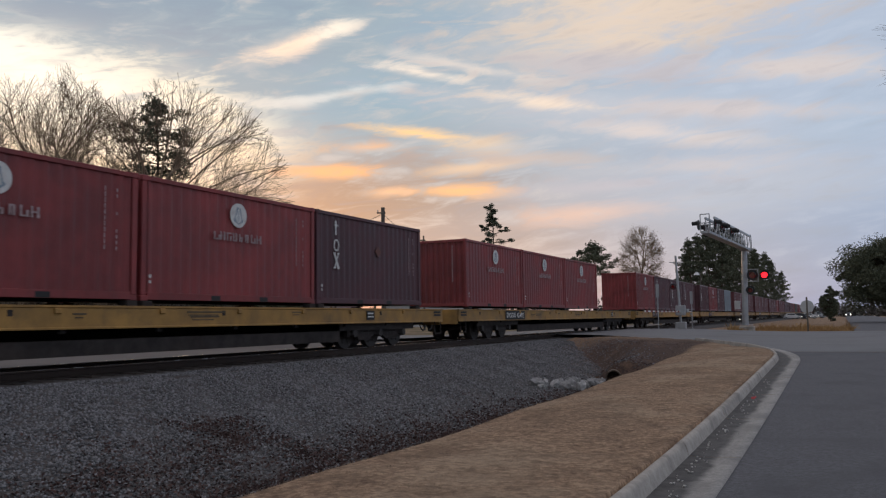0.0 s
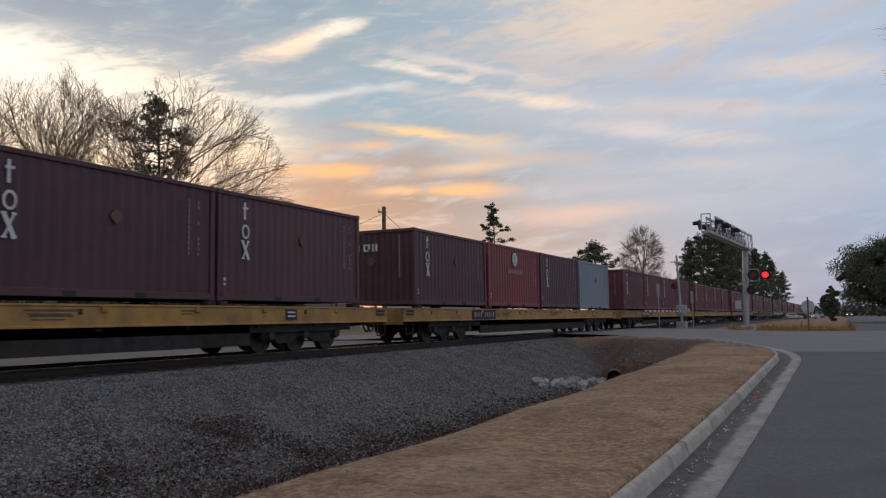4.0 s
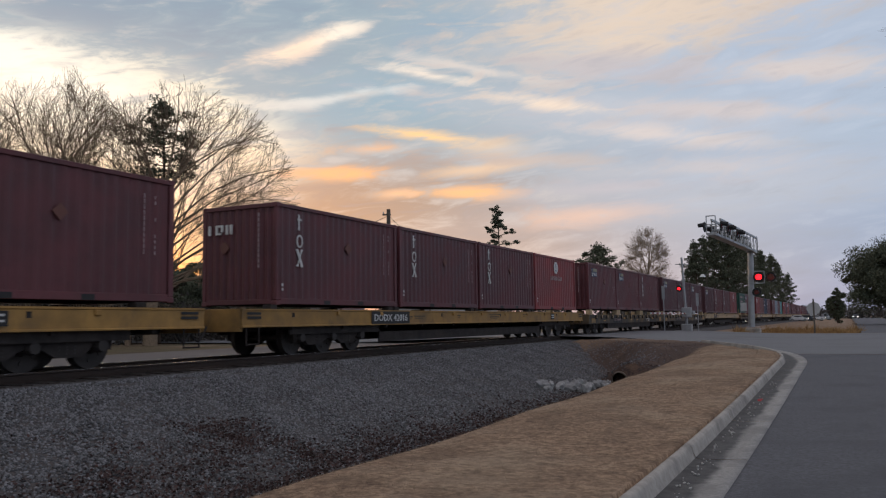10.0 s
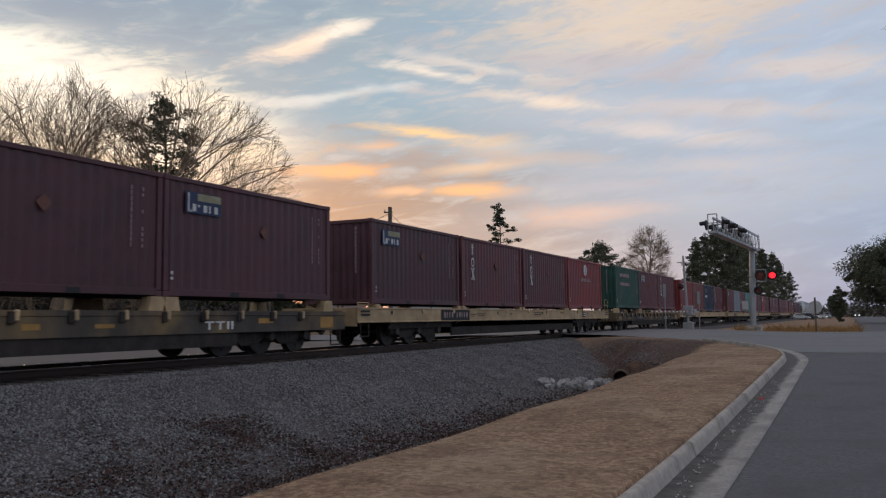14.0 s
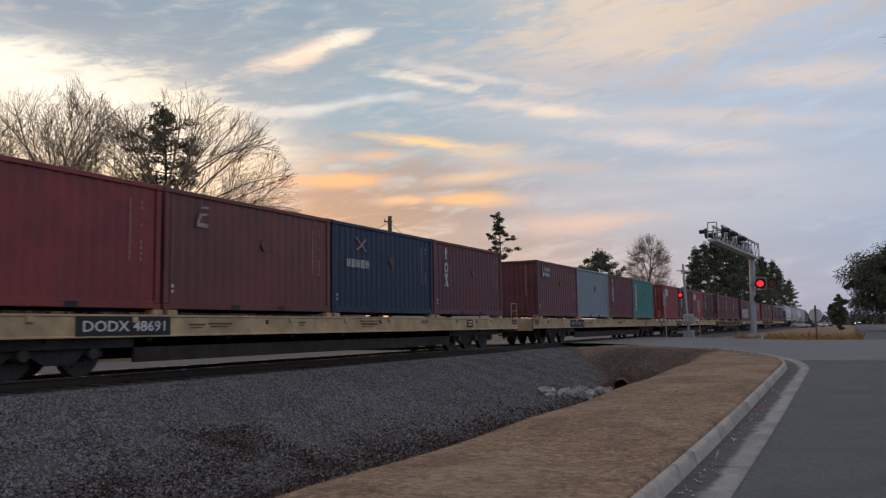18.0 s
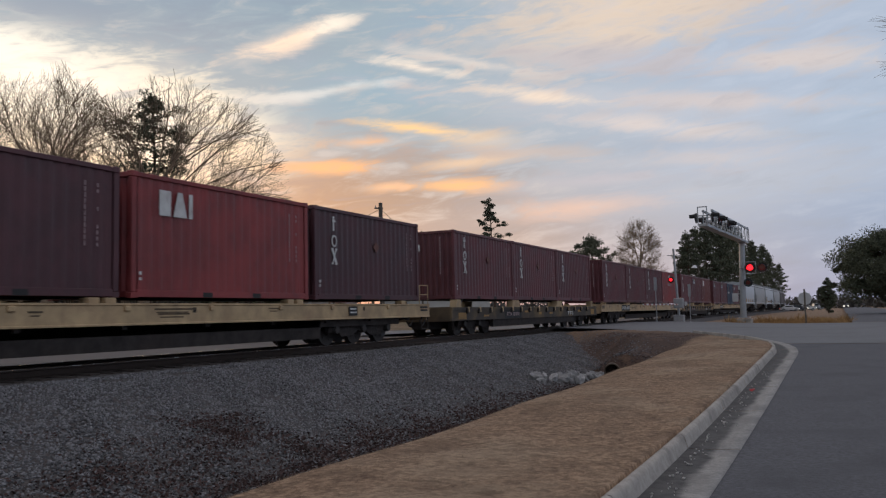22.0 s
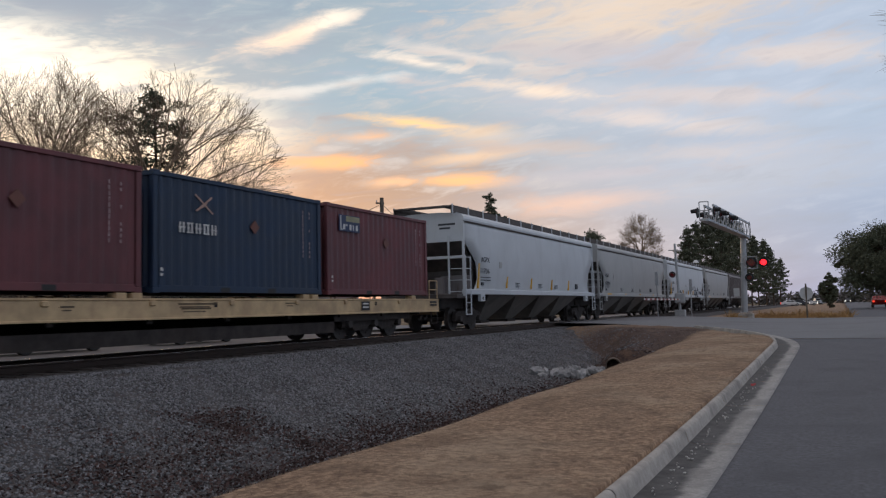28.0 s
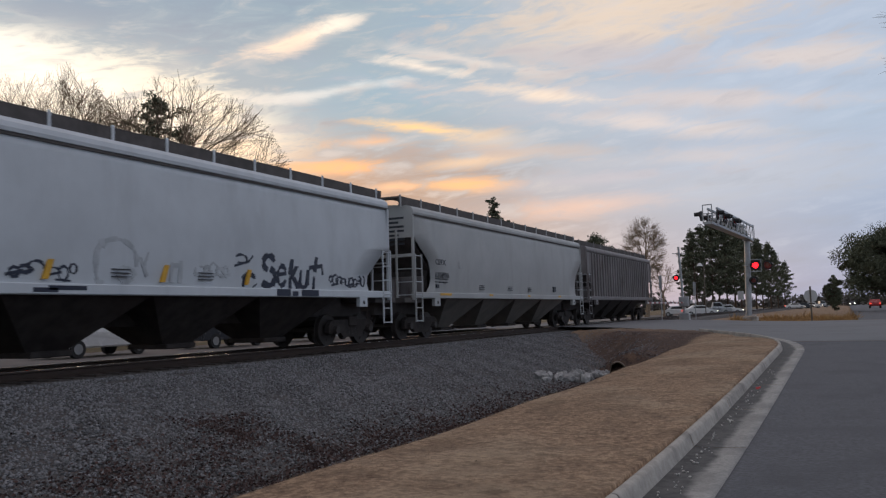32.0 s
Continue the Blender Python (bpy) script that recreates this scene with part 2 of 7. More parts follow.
M = {
    "red": surface("red_container_paint", (0.225, 0.042, 0.042), 0.5, stain=(0.13, 0.042, 0.038), rand=0.12, streak=1.0, scale=1.2),
    "maroon": surface("maroon_container_paint", (0.12, 0.037, 0.042), 0.5, stain=(0.085, 0.034, 0.034), rand=0.15, streak=1.0, scale=1.2),
    "plum": surface("dark_maroon_paint", (0.088, 0.035, 0.042), 0.5, stain=(0.07, 0.034, 0.034), rand=0.12, streak=1.0, scale=1.2),
    "brown": surface("red_brown_paint", (0.15, 0.048, 0.044), 0.5, stain=(0.1, 0.042, 0.036), rand=0.1, streak=1.0, scale=1.2),
    "grey": surface("pale_grey_container_paint", (0.205, 0.25, 0.285), 0.5, stain=(0.16, 0.19, 0.21), vary=0.08, streak=1.0, scale=1.2),
    "green": surface("dark_green_paint", (0.02, 0.075, 0.055), 0.5, stain=(0.03, 0.06, 0.045), streak=1.0, scale=1.2),
    "teal": surface("teal_paint", (0.05, 0.22, 0.21), 0.5, stain=(0.06, 0.16, 0.15), vary=0.12, streak=1.0, scale=1.2),
    "blue": surface("navy_paint", (0.012, 0.028, 0.06), 0.5, stain=(0.02, 0.03, 0.05), streak=1.0, scale=1.2),
    "white": surface("white_marking", (0.62, 0.62, 0.6), 0.6, vary=0.15, stain=(0.3, 0.2, 0.2), stain_scale=4.0),
    "faded": surface("faded_marking", (0.36, 0.27, 0.27), 0.7, vary=0.3, scale=14),
    "placard": surface("orange_placard", (0.14, 0.058, 0.045), 0.6, vary=0.2),
    "labelblue": surface("blue_label", (0.02, 0.035, 0.09), 0.5, vary=0.15),
    "pinkmark": surface("pale_pink_marking", (0.42, 0.27, 0.22), 0.6, vary=0.2),
    "emblemblue": surface("blue_emblem_paint", (0.05, 0.12, 0.19), 0.5, vary=0.2),
    "labelyellow": surface("pale_yellow_label", (0.3, 0.29, 0.18), 0.6),
    "yellow": surface("yellow_railcar_paint", (0.36, 0.2, 0.055), 0.6, stain=(0.16, 0.1, 0.045), stain_amount=0.75, stain_scale=1.3, rand=0.12, scale=2.0),
    "tan": surface("faded_yellow_railcar_paint", (0.46, 0.33, 0.185), 0.6, stain=(0.28, 0.18, 0.11), stain_amount=0.6, stain_scale=1.3, rand=0.1, scale=2.0),
    "rustpaint": surface("weathered_brown_railcar_paint", (0.12, 0.085, 0.05), 0.75, stain=(0.05, 0.04, 0.03), stain_amount=0.8, stain_scale=1.0, scale=2.0),
    "sill": surface("worn_tan_and_brown_sill_paint", (0.06, 0.05, 0.042), 0.75, vary=0.35, stain=(0.24, 0.16, 0.072), stain_amount=0.9, stain_scale=0.6, scale=1.5, rand=0.15),
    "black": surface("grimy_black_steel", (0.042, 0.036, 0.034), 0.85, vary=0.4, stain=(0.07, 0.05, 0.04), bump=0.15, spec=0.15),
    "wheel": surface("dark_wheel_steel", (0.045, 0.038, 0.035), 0.65, 0.2, stain=(0.07, 0.05, 0.04)),
    "rail": surface("rusty_rail_steel", (0.045, 0.03, 0.024), 0.7, 0.3, stain=(0.05, 0.03, 0.02)),
    "railtop": surface("polished_rail_head", (0.55, 0.54, 0.53), 0.22, 1.0, vary=0.08),
    "tie": surface("creosoted_timber", (0.038, 0.03, 0.025), 0.9, vary=0.4, rand=0.3, bump=0.4, stain=(0.08, 0.07, 0.06)),
    "hopper": surface("pale_grey_hopper_paint", (0.5, 0.53, 0.555), 0.45, stain=(0.36, 0.378, 0.395), vary=0.07, streak=0.3, scale=0.8, rand=0.06),
    "hopperdull": surface("dull_grey_hopper_paint", (0.375, 0.38, 0.375), 0.5, stain=(0.26, 0.25, 0.24), vary=0.1, streak=0.3, scale=0.8),
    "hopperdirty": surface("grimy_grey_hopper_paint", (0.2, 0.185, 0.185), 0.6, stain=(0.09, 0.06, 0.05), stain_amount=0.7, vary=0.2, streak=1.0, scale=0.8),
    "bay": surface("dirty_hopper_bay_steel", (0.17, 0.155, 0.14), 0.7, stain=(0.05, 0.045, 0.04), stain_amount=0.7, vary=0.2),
    # brown steel; the tone also carries the shade of roof seams and open ends
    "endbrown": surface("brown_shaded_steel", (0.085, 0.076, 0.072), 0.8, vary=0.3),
    "mark": surface("dark_marking", (0.04, 0.045, 0.055), 0.6, vary=0.3),
    "graffiti": surface("dark_blue_spray_paint", (0.02, 0.025, 0.045), 0.5, vary=0.3),
    "graffiti2": surface("grey_spray_paint", (0.39, 0.41, 0.43), 0.6, vary=0.2),
    "reflector": surface("yellow_reflector", (0.6, 0.33, 0.03), 0.4, vary=0.1),
    "galv": surface("galvanised_steel", (0.36, 0.37, 0.38), 0.45, 0.5, vary=0.12, stain=(0.25, 0.25, 0.25)),
    "signback": surface("bare_aluminium_sign", (0.5, 0.5, 0.5), 0.4, 0.6, vary=0.06),
    "lampblack": surface("matt_black_hood", (0.025, 0.025, 0.026), 0.7),
    "redlens": surface("dark_red_lens", (0.12, 0.008, 0.008), 0.2, spec=0.6),
    "redlit": glow("lit_red_lens", (1.0, 0.012, 0.02), 3.2),
    "headlight": glow("headlight_glow", (1.0, 0.9, 0.7), 6.0),
    "concrete": surface("weathered_kerb_concrete", (0.36, 0.335, 0.3), 0.85, vary=0.2, scale=9.0, stain=(0.13, 0.12, 0.108), stain_amount=0.75, stain_scale=1.4, bump=0.25, bump_scale=60),
    "asphalt": surface("worn_grey_asphalt", (0.088, 0.089, 0.099), 0.8, vary=0.5, scale=24.0, stain=(0.058, 0.059, 0.066), stain_amount=0.75, stain_scale=0.9, bump=0.35, bump_scale=120),
    "street": surface("pale_worn_asphalt", (0.16, 0.163, 0.172), 0.85, vary=0.15, scale=20.0, stain=(0.11, 0.11, 0.113), stain_amount=0.6, stain_scale=0.3, bump=0.2, bump_scale=100),
    "lot": surface("brown_grey_road_surface", (0.12, 0.106, 0.1), 0.9, vary=0.15, scale=8.0, stain=(0.08, 0.07, 0.066), stain_amount=0.7, stain_scale=0.2),
    "litter": surface("pale_litter", (0.5, 0.48, 0.45), 0.8, vary=0.3, scale=9.0),
    "canopyred": surface("red_canopy", (0.42, 0.03, 0.035), 0.5),
    "bark": surface("grey_brown_bark", (0.24, 0.175, 0.12), 0.95, vary=0.35, scale=12, bump=0.5),
    "pinebark": surface("pine_bark", (0.075, 0.05, 0.036), 0.95, vary=0.35, scale=8, bump=0.5),
    "rock": surface("pale_riprap_stone", (0.3, 0.295, 0.29), 0.9, vary=0.25, rand=0.3, bump=0.4, bump_scale=12),
    "pipe": surface("rusty_culvert_steel", (0.1, 0.075, 0.055), 0.8, vary=0.3),
    "wood": surface("grey_weathered_pole", (0.13, 0.11, 0.09), 0.9, vary=0.25),
}
def gutter_concrete():
    """Cast concrete with a band of silt where the water runs, uneven along its edge."""
    m = bpy.data.materials.new("silt_stained_gutter_concrete")
    m.use_nodes = True
    k = Nodes(m.node_tree)
    b = k.n["Principled BSDF"]
    at = k.coords("Object")
    x, y, z = k.split(at)
    n1, n2, n3 = k.noise(at, 1.1, 5.0, 0.65), k.noise(at, 28.0, 4.0, 0.7), k.noise(at, 6.0, 4.0, 0.6)
    clean = k.mix(k.ramp(n2, 0.3, 0.7), (0.24, 0.23, 0.215, 1), (0.37, 0.355, 0.33, 1))
    clean = k.mix(k.math("MULTIPLY", k.ramp(n1, 0.42, 0.65), 0.55), clean, (0.12, 0.115, 0.11, 1))
    silt = k.mix(k.ramp(n3, 0.3, 0.7), (0.045, 0.043, 0.042, 1), (0.09, 0.086, 0.083, 1))
    bend = k.math("MULTIPLY", k.math("POWER", k.math("MAXIMUM", k.math("SUBTRACT", y, 22.0), 0.0), 2.0), 0.0268)
    away = k.math("ADD", k.math("ADD", x, 1.66), bend)
    away = k.math("ADD", away, k.math("ADD", k.math("MULTIPLY", k.math("SUBTRACT", n1, 0.5), 0.32), k.math("MULTIPLY", k.math("SUBTRACT", n3, 0.5), 0.1)))
    k.put(b.inputs["Base Color"], k.mix(k.ramp(away, 0.47, 0.36), clean, silt))
    b.inputs["Roughness"].default_value = 0.85
    n = k.n.new("ShaderNodeBump")
    n.inputs["Strength"].default_value, n.inputs["Distance"].default_value = 0.3, 0.01
    k.put(n.inputs["Height"], n2), k.put(b.inputs["Normal"], n.outputs[0])
    return m


def turf():
    """Dormant blades: straw, with browner patches that run through the lawn."""
    m = bpy.data.materials.new("dormant_turf_blades")
    m.use_nodes = True
    k = Nodes(m.node_tree)
    b = k.n["Principled BSDF"]
    at = k.coords("Object")
    r = k.n.new("ShaderNodeNewGeometry").outputs["Random Per Island"]
    col = k.mix(r, (0.16, 0.118, 0.085, 1), (0.42, 0.325, 0.235, 1))
    col = k.mix(k.math("MULTIPLY", k.ramp(k.noise(at, 1.1, 5.0, 0.65), 0.44, 0.64), 0.5), col, (0.13, 0.092, 0.066, 1))
    col = k.mix(k.math("MULTIPLY", k.ramp(k.noise(at, 0.5, 4.0, 0.6), 0.46, 0.66), 0.4), col, (0.45, 0.37, 0.27, 1))
    col = k.mix(k.math("MULTIPLY", k.ramp(k.noise(at, 5.5, 4.0, 0.65), 0.5, 0.66), 0.55), col, (0.1, 0.07, 0.05, 1))
    k.put(b.inputs["Base Color"], col)
    b.inputs["Roughness"].default_value, b.inputs["Specular IOR Level"].default_value = 0.95, 0.15
    return m


M["gutter"], M["blades"] = gutter_concrete(), turf()
M["gravel"] = islands("ballast_stones", (0.055, 0.054, 0.055), (0.27, 0.27, 0.28))
M["leaf_litter"] = islands("dead_leaves", (0.04, 0.027, 0.026), (0.11, 0.068, 0.06))
M["tallgrass"] = islands("tall_dead_grass", (0.2, 0.11, 0.045), (0.48, 0.3, 0.13))
M["needles"] = islands("pine_needles", (0.06, 0.07, 0.052), (0.15, 0.158, 0.1))
M["farleaf"] = islands("far_foliage", (0.05, 0.048, 0.045), (0.13, 0.115, 0.1))

# ---- mesh helpers ----


def mesh_of(name, bm, mat):
    me = bpy.data.meshes.new(name)
    bm.to_mesh(me), bm.free()
    for m in (mat if isinstance(mat, (list, tuple)) else [mat]):
        me.materials.append(m)
    return me


def part(name, bm, material, parent, label=""):
    ob = new(name, mesh_of(name, bm, material))
    ob.parent = parent
    return tagged(ob, label)


def again(ob, m, parent=None):
    """Another piece on the same mesh."""
    o = new(ob.name.split(".")[0], ob.data)
    o.parent = parent or ob.parent
    o.matrix_basis = m
    return o


def box(bm, x0, x1, y0, y1, z0, z1, bevel=0.0, turn=None):
    r = bmesh.ops.create_cube(bm, size=1.0)
    m = Matrix.Translation(((x0 + x1) / 2, (y0 + y1) / 2, (z0 + z1) / 2)) @ Matrix.Diagonal((abs(x1 - x0), abs(y1 - y0), abs(z1 - z0), 1))
    bmesh.ops.transform(bm, matrix=(turn @ m) if turn else m, verts=r["verts"])
    if bevel:
        edges = {e for v in r["verts"] for e in v.link_edges}
        bmesh.ops.bevel(bm, geom=list(edges), offset=bevel, segments=1, affect="EDGES")
    return bm


def boxes(*specs, bevel=0.0):
    bm = bmesh.new()
    for s in specs:
        box(bm, *s, bevel=bevel)
    return bm


def rod(bm, a, b, r0, r1=None, n=8):
    a, b = Vector(a), Vector(b)
    d = b - a
    m = Matrix.Translation((a + b) / 2) @ d.to_track_quat("Z", "Y").to_matrix().to_4x4()
    bmesh.ops.create_cone(bm, cap_ends=True, segments=n, radius1=r0, radius2=r0 if r1 is None else r1, depth=d.length, matrix=m)
    return bm


def rods(*specs, n=8):
    bm = bmesh.new()
    for s in specs:
        rod(bm, *s, n=n)
    return bm


def prism(bm, pts, a, b, axis="y"):
    """An outline swept straight from a to b along an axis; pts are the other two coordinates."""
    def at(p, q):
        return {"x": (q, p[0], p[1]), "y": (p[0], q, p[1]), "z": (p[0], p[1], q)}[axis]
    r0, r1 = [[bm.verts.new(at(p, q)) for p in pts] for q in (a, b)]
    n = len(pts)
    for i in range(n):
        bm.faces.new((r0[i], r0[(i + 1) % n], r1[(i + 1) % n], r1[i]))
    bm.faces.new(r0[::-1]), bm.faces.new(r1)
    bmesh.ops.recalc_face_normals(bm, faces=bm.faces)
    return bm


def grid_mesh(name, xs, ys, zf, mat):
    """A sheet over a grid with heights from zf(x, y)."""
    xs, ys = np.asarray(xs, float), np.asarray(ys, float)
    X, Y = np.meshgrid(xs, ys)
    Z = zf(X, Y)
    nx, ny = len(xs), len(ys)
    v = np.stack([X, Y, Z], -1).reshape(-1, 3)
    i = (np.arange(ny - 1)[:, None] * nx + np.arange(nx - 1)[None]).ravel()
    f = np.stack([i, i + 1, i + nx + 1, i + nx], 1)
    return raw_mesh(name, v, f, mat)


def raw_mesh(name, v, f, mat):
    me = bpy.data.meshes.new(name)
    v, f = np.asarray(v, np.float32), np.asarray(f, np.int32)
    n, s = f.shape
    me.vertices.add(len(v)), me.loops.add(n * s), me.polygons.add(n)
    me.vertices.foreach_set("co", v.ravel()), me.loops.foreach_set("vertex_index", f.ravel())
    me.polygons.foreach_set("loop_start", np.arange(n, dtype=np.int32) * s)
    me.update(calc_edges=True)
    me.validate()
    me.materials.append(mat)
    return me


def smooth(v):
    v = np.clip(v, 0, 1)
    return v * v * (3 - 2 * v)


# ---- ground ----
TRACK, RAIL = -13.96, 0.69     # the track's centre line and the rail head's height
rng = np.random.default_rng(5)


def road_z(y):
    y = np.asarray(y, float)
    return 0.4 * smooth((y - 6.5) / 24) ** 0.9


def kerb_x(y):
    """Back of the kerb: straight along the road, then flaring round the corner."""
    return -1.66 - 0.0268 * np.clip(np.asarray(y, float) - 22, 0, None) ** 2


def street_z(x, y):
    return road_z(y) + 0.25 * smooth((-2.2 - np.asarray(x, float)) / 9)


def ditch_end(x):
    """How far along the track the ditch and its gravel reach."""
    return 24.2 - 2.2 * np.clip(np.asarray(x, float) + 6.5, -5.2, 0)


def ground_z(x, y):
    x, y = np.asarray(x, float), np.asarray(y, float)
    zr = road_z(y)
    ditch = np.interp(x, [-400, -60, -30, -19.5, -16.6, -11.7, -6.9, -5.9, -4.9, -4.35, -3.4, -1.7, -1.0, 400],
                      [0.2, 0.2, 0.2, 0.12, 0.42, 0.40, -0.40, -0.44, -0.2, 0.11, 0.17, 0.15, -0.25, -0.25])
    even = np.interp(x, [-400, -60, -30, -19.5, -16.6, -11.7, -7.0, -3.4, -1.7, -1.0, 400],
                     [0.2, 0.2, 0.2, 0.2, 0.44, 0.46, 0.35, 0.1, 0.11, -0.25, -0.25])
    w = smooth((y - ditch_end(x)) / 5)
    z = ditch * (1 - w) + even * w
    share = np.interp(x, [-11.7, -5.6, -4.35, -1.7], [0.0, 0.15, 0.75, 1.0])
    z = z + zr * (share * (1 - w) + w * np.interp(x, [-11.7, -5, -1.7], [0.3, 0.7, 1.0]) * (x > -12))
    bumps = 0.05 * np.sin(x * 1.3 + y * 0.7) * np.sin(y * 0.45 - x * 0.4) + 0.025 * np.sin(x * 3.1 + 1) * np.sin(y * 2.3)
    z = z + bumps * np.interp(x, [-12, -8, -5, -3, -2], [0, 1, 0.8, 0.4, 0]) - 0.14 * (1 - w) * smooth((-5.9 - x) / 0.6) * smooth((x + 11.9) / 0.6)
    # earth heaped over the culvert's end
    z = z + 0.62 * np.exp(-((x + 5.9) / 0.75) ** 2) * smooth((y - 23.4) / 0.35) * (1 - w)
    # the verge stops at the kerb; under the street the ground stays low
    z = np.where((x > kerb_x(y) + 0.05) & (x < 0), np.minimum(z, zr - 0.2), z)
    return np.where((y > street_near(x)) & (y < 56.5) & (x > -40), np.minimum(z, street_z(x, y) - 0.15), z)


def street_near(x):
    """The near edge of the crossing street; it follows the kerb round its corner."""
    x = np.asarray(x, float)
    flare = 22 + np.sqrt(np.clip(-1.03 - x, 0, None) / 0.0268)
    return np.where(x > -4.55, np.maximum(26.5, flare), 33.42 + np.clip(-4.55 - x, 0, 11) * 0.75)


def soil():
    m = bpy.data.materials.new("dry_grass_and_soil")
    m.use_nodes = True
    k = Nodes(m.node_tree)
    b = k.n["Principled BSDF"]
    at = k.coords("Object")
    x, y, z = k.split(at)
    n1, n2, n3 = k.noise(at, 1.1, 5.0, 0.65), k.noise(at, 16.0, 4.0, 0.6), k.noise(at, 0.25, 3.0)
    grass = k.mix(k.ramp(n2, 0.3, 0.7), lin(112, 90, 73), lin(168, 142, 116))
    grass = k.mix(k.math("MULTIPLY", k.ramp(n1, 0.44, 0.64), 0.5), grass, lin(96, 78, 64))
    grass = k.mix(k.math("MULTIPLY", k.ramp(k.noise(at, 0.5, 4.0, 0.6), 0.46, 0.66), 0.4), grass, lin(172, 154, 130))
    grass = k.mix(k.math("MULTIPLY", k.ramp(k.noise(at, 5.5, 4.0, 0.65), 0.5, 0.66), 0.5), grass, lin(78, 62, 50))
    dirt = k.mix(k.ramp(n2, 0.3, 0.7), lin(52, 43, 40), lin(92, 74, 65))
    dirt = k.mix(k.math("MULTIPLY", k.ramp(n1, 0.5, 0.7), 0.5), dirt, lin(120, 96, 76))
    bank = k.math("ADD", x, k.math("MULTIPLY", k.math("SUBTRACT", n1, 0.5), 0.9))
    near_ditch = k.ramp(bank, -4.35, -4.75)
    far = k.ramp(x, -19, -21)
    b.inputs["Roughness"].default_value = 0.95
    b.inputs["Specular IOR Level"].default_value = 0.2
    up = k.math("MULTIPLY", near_ditch, k.ramp(y, 39, 31))
    col = k.mix(up, grass, dirt)
    col = k.mix(k.math("MULTIPLY", far, k.ramp(n3, 0.4, 0.6, 0.3, 1.0)), col, lin(92, 84, 62))
    k.put(b.inputs["Base Color"], col)
    n = k.n.new("ShaderNodeBump")
    n.inputs["Strength"].default_value, n.inputs["Distance"].default_value = 0.6, 0.03
    k.put(n.inputs["Height"], n2), k.put(b.inputs["Normal"], n.outputs[0])
    return m


def build_ground():
    xs = np.concatenate([[-3000, -1200, -500, -200, -120, -80, -50, -35, -26], np.arange(-22, -5.9, 0.3), np.arange(-5.8, -0.6, 0.1), [-0.4, 2, 6, 12, 25, 60, 150, 400, 1200, 3000]])
    ys = np.concatenate([[-3000, -1000, -300, -100, -40, -15], np.arange(-6, 40, 0.4), np.arange(40, 90, 2.0), [95, 110, 130, 160, 200, 260, 350, 500, 800, 1500, 3000]])
    me = grid_mesh("ground", xs, ys, ground_z, soil())
    tagged(new("ground", me), "dormant brown grass verge falling into a drainage ditch", "ground", kind="structure")
    # the road on which the camera stands, and the road that crosses the track
    def lift(d):
        return lambda X, Y: road_z(Y) + d
    ys = np.concatenate([[-300, -60], np.arange(-8, 26.51, 0.5)])
    left = kerb_x(ys) + 0.637
    X = left[:, None] + (9.0 - left)[:, None] * np.linspace(0, 1, 12)[None]
    Y = np.repeat(ys[:, None], 12, 1)
    i = (np.arange(len(ys) - 1)[:, None] * 12 + np.arange(11)[None]).ravel()
    me = raw_mesh("road", np.stack([X, Y, road_z(Y) + 0.004], -1).reshape(-1, 3), np.stack([i, i + 1, i + 13, i + 12], 1), M["asphalt"])
    tagged(new("road", me), "worn grey asphalt road beside a concrete gutter", "road", kind="structure")


def build_street():
    xs = np.concatenate([np.linspace(-60, -14, 12), np.linspace(-13, -0.9, 90), np.linspace(0, 80, 20)])
    v = np.linspace(0, 1, 24)
    X = np.repeat(xs[None], 24, 0)
    near = street_near(xs)
    Y = near[None] + (56.0 - near)[None] * v[:, None]
    Z = np.where(X < -16, 0.64 - 0.35 * smooth((-16 - X) / 12), street_z(X, Y)) + 0.012
    f = (np.arange(23)[:, None] * len(xs) + np.arange(len(xs) - 1)[None]).ravel()
    n = len(xs)
    me = raw_mesh("street", np.stack([X, Y, Z], -1).reshape(-1, 3), np.stack([f, f + 1, f + n + 1, f + n], 1), M["street"])
    tagged(new("street", me), "pale worn asphalt street over the level crossing", "road", kind="structure")
    me = grid_mesh("far_road", np.linspace(0.6, 9, 6), np.concatenate([np.arange(56, 120, 8), [150, 220, 400, 900]]), lambda X, Y: road_z(Y) + 0.02 + 0 * X, M["asphalt"])
    tagged(new("far_road", me), "grey asphalt road running on beyond the street", "road", kind="structure")
    me = grid_mesh("lot", np.linspace(-29, -20.5, 6), np.array([-200, -60, -20, 0, 20, 44, 60, 90, 150, 300]), lambda X, Y: 0.26 + 0 * X, M["lot"])
    tagged(new("far_side_road", me), "pale asphalt road beyond the railway track", "road", kind="structure")


def kerb_line():
    """Back of kerb, from the near end round the corner into the street."""
    ys = np.concatenate([np.arange(-6, 22.1, 0.5), np.arange(22.5, 34.0, 0.45)])
    return [(float(kerb_x(y)), float(y)) for y in ys]


def sweep(pts, profile, mat, name):
    """Sweep a profile of (distance to the right, height over the road) along a line on the road."""
    P = np.array(pts)
    T = np.gradient(P, axis=0)
    T /= np.linalg.norm(T, axis=1)[:, None]
    N = np.stack([T[:, 1], -T[:, 0]], 1)
    rows = []
    for d, h in profile:
        q = P + N * d
        rows.append(np.column_stack([q, street_z(q[:, 0], q[:, 1]) + h]))
    n, m = len(pts), len(profile)
    v = np.stack(rows, 1).reshape(-1, 3)
    i = (np.arange(n - 1)[:, None] * m + np.arange(m - 1)[None]).ravel()
    return raw_mesh(name, v, np.stack([i, i + 1, i + m + 1, i + m], 1), mat)


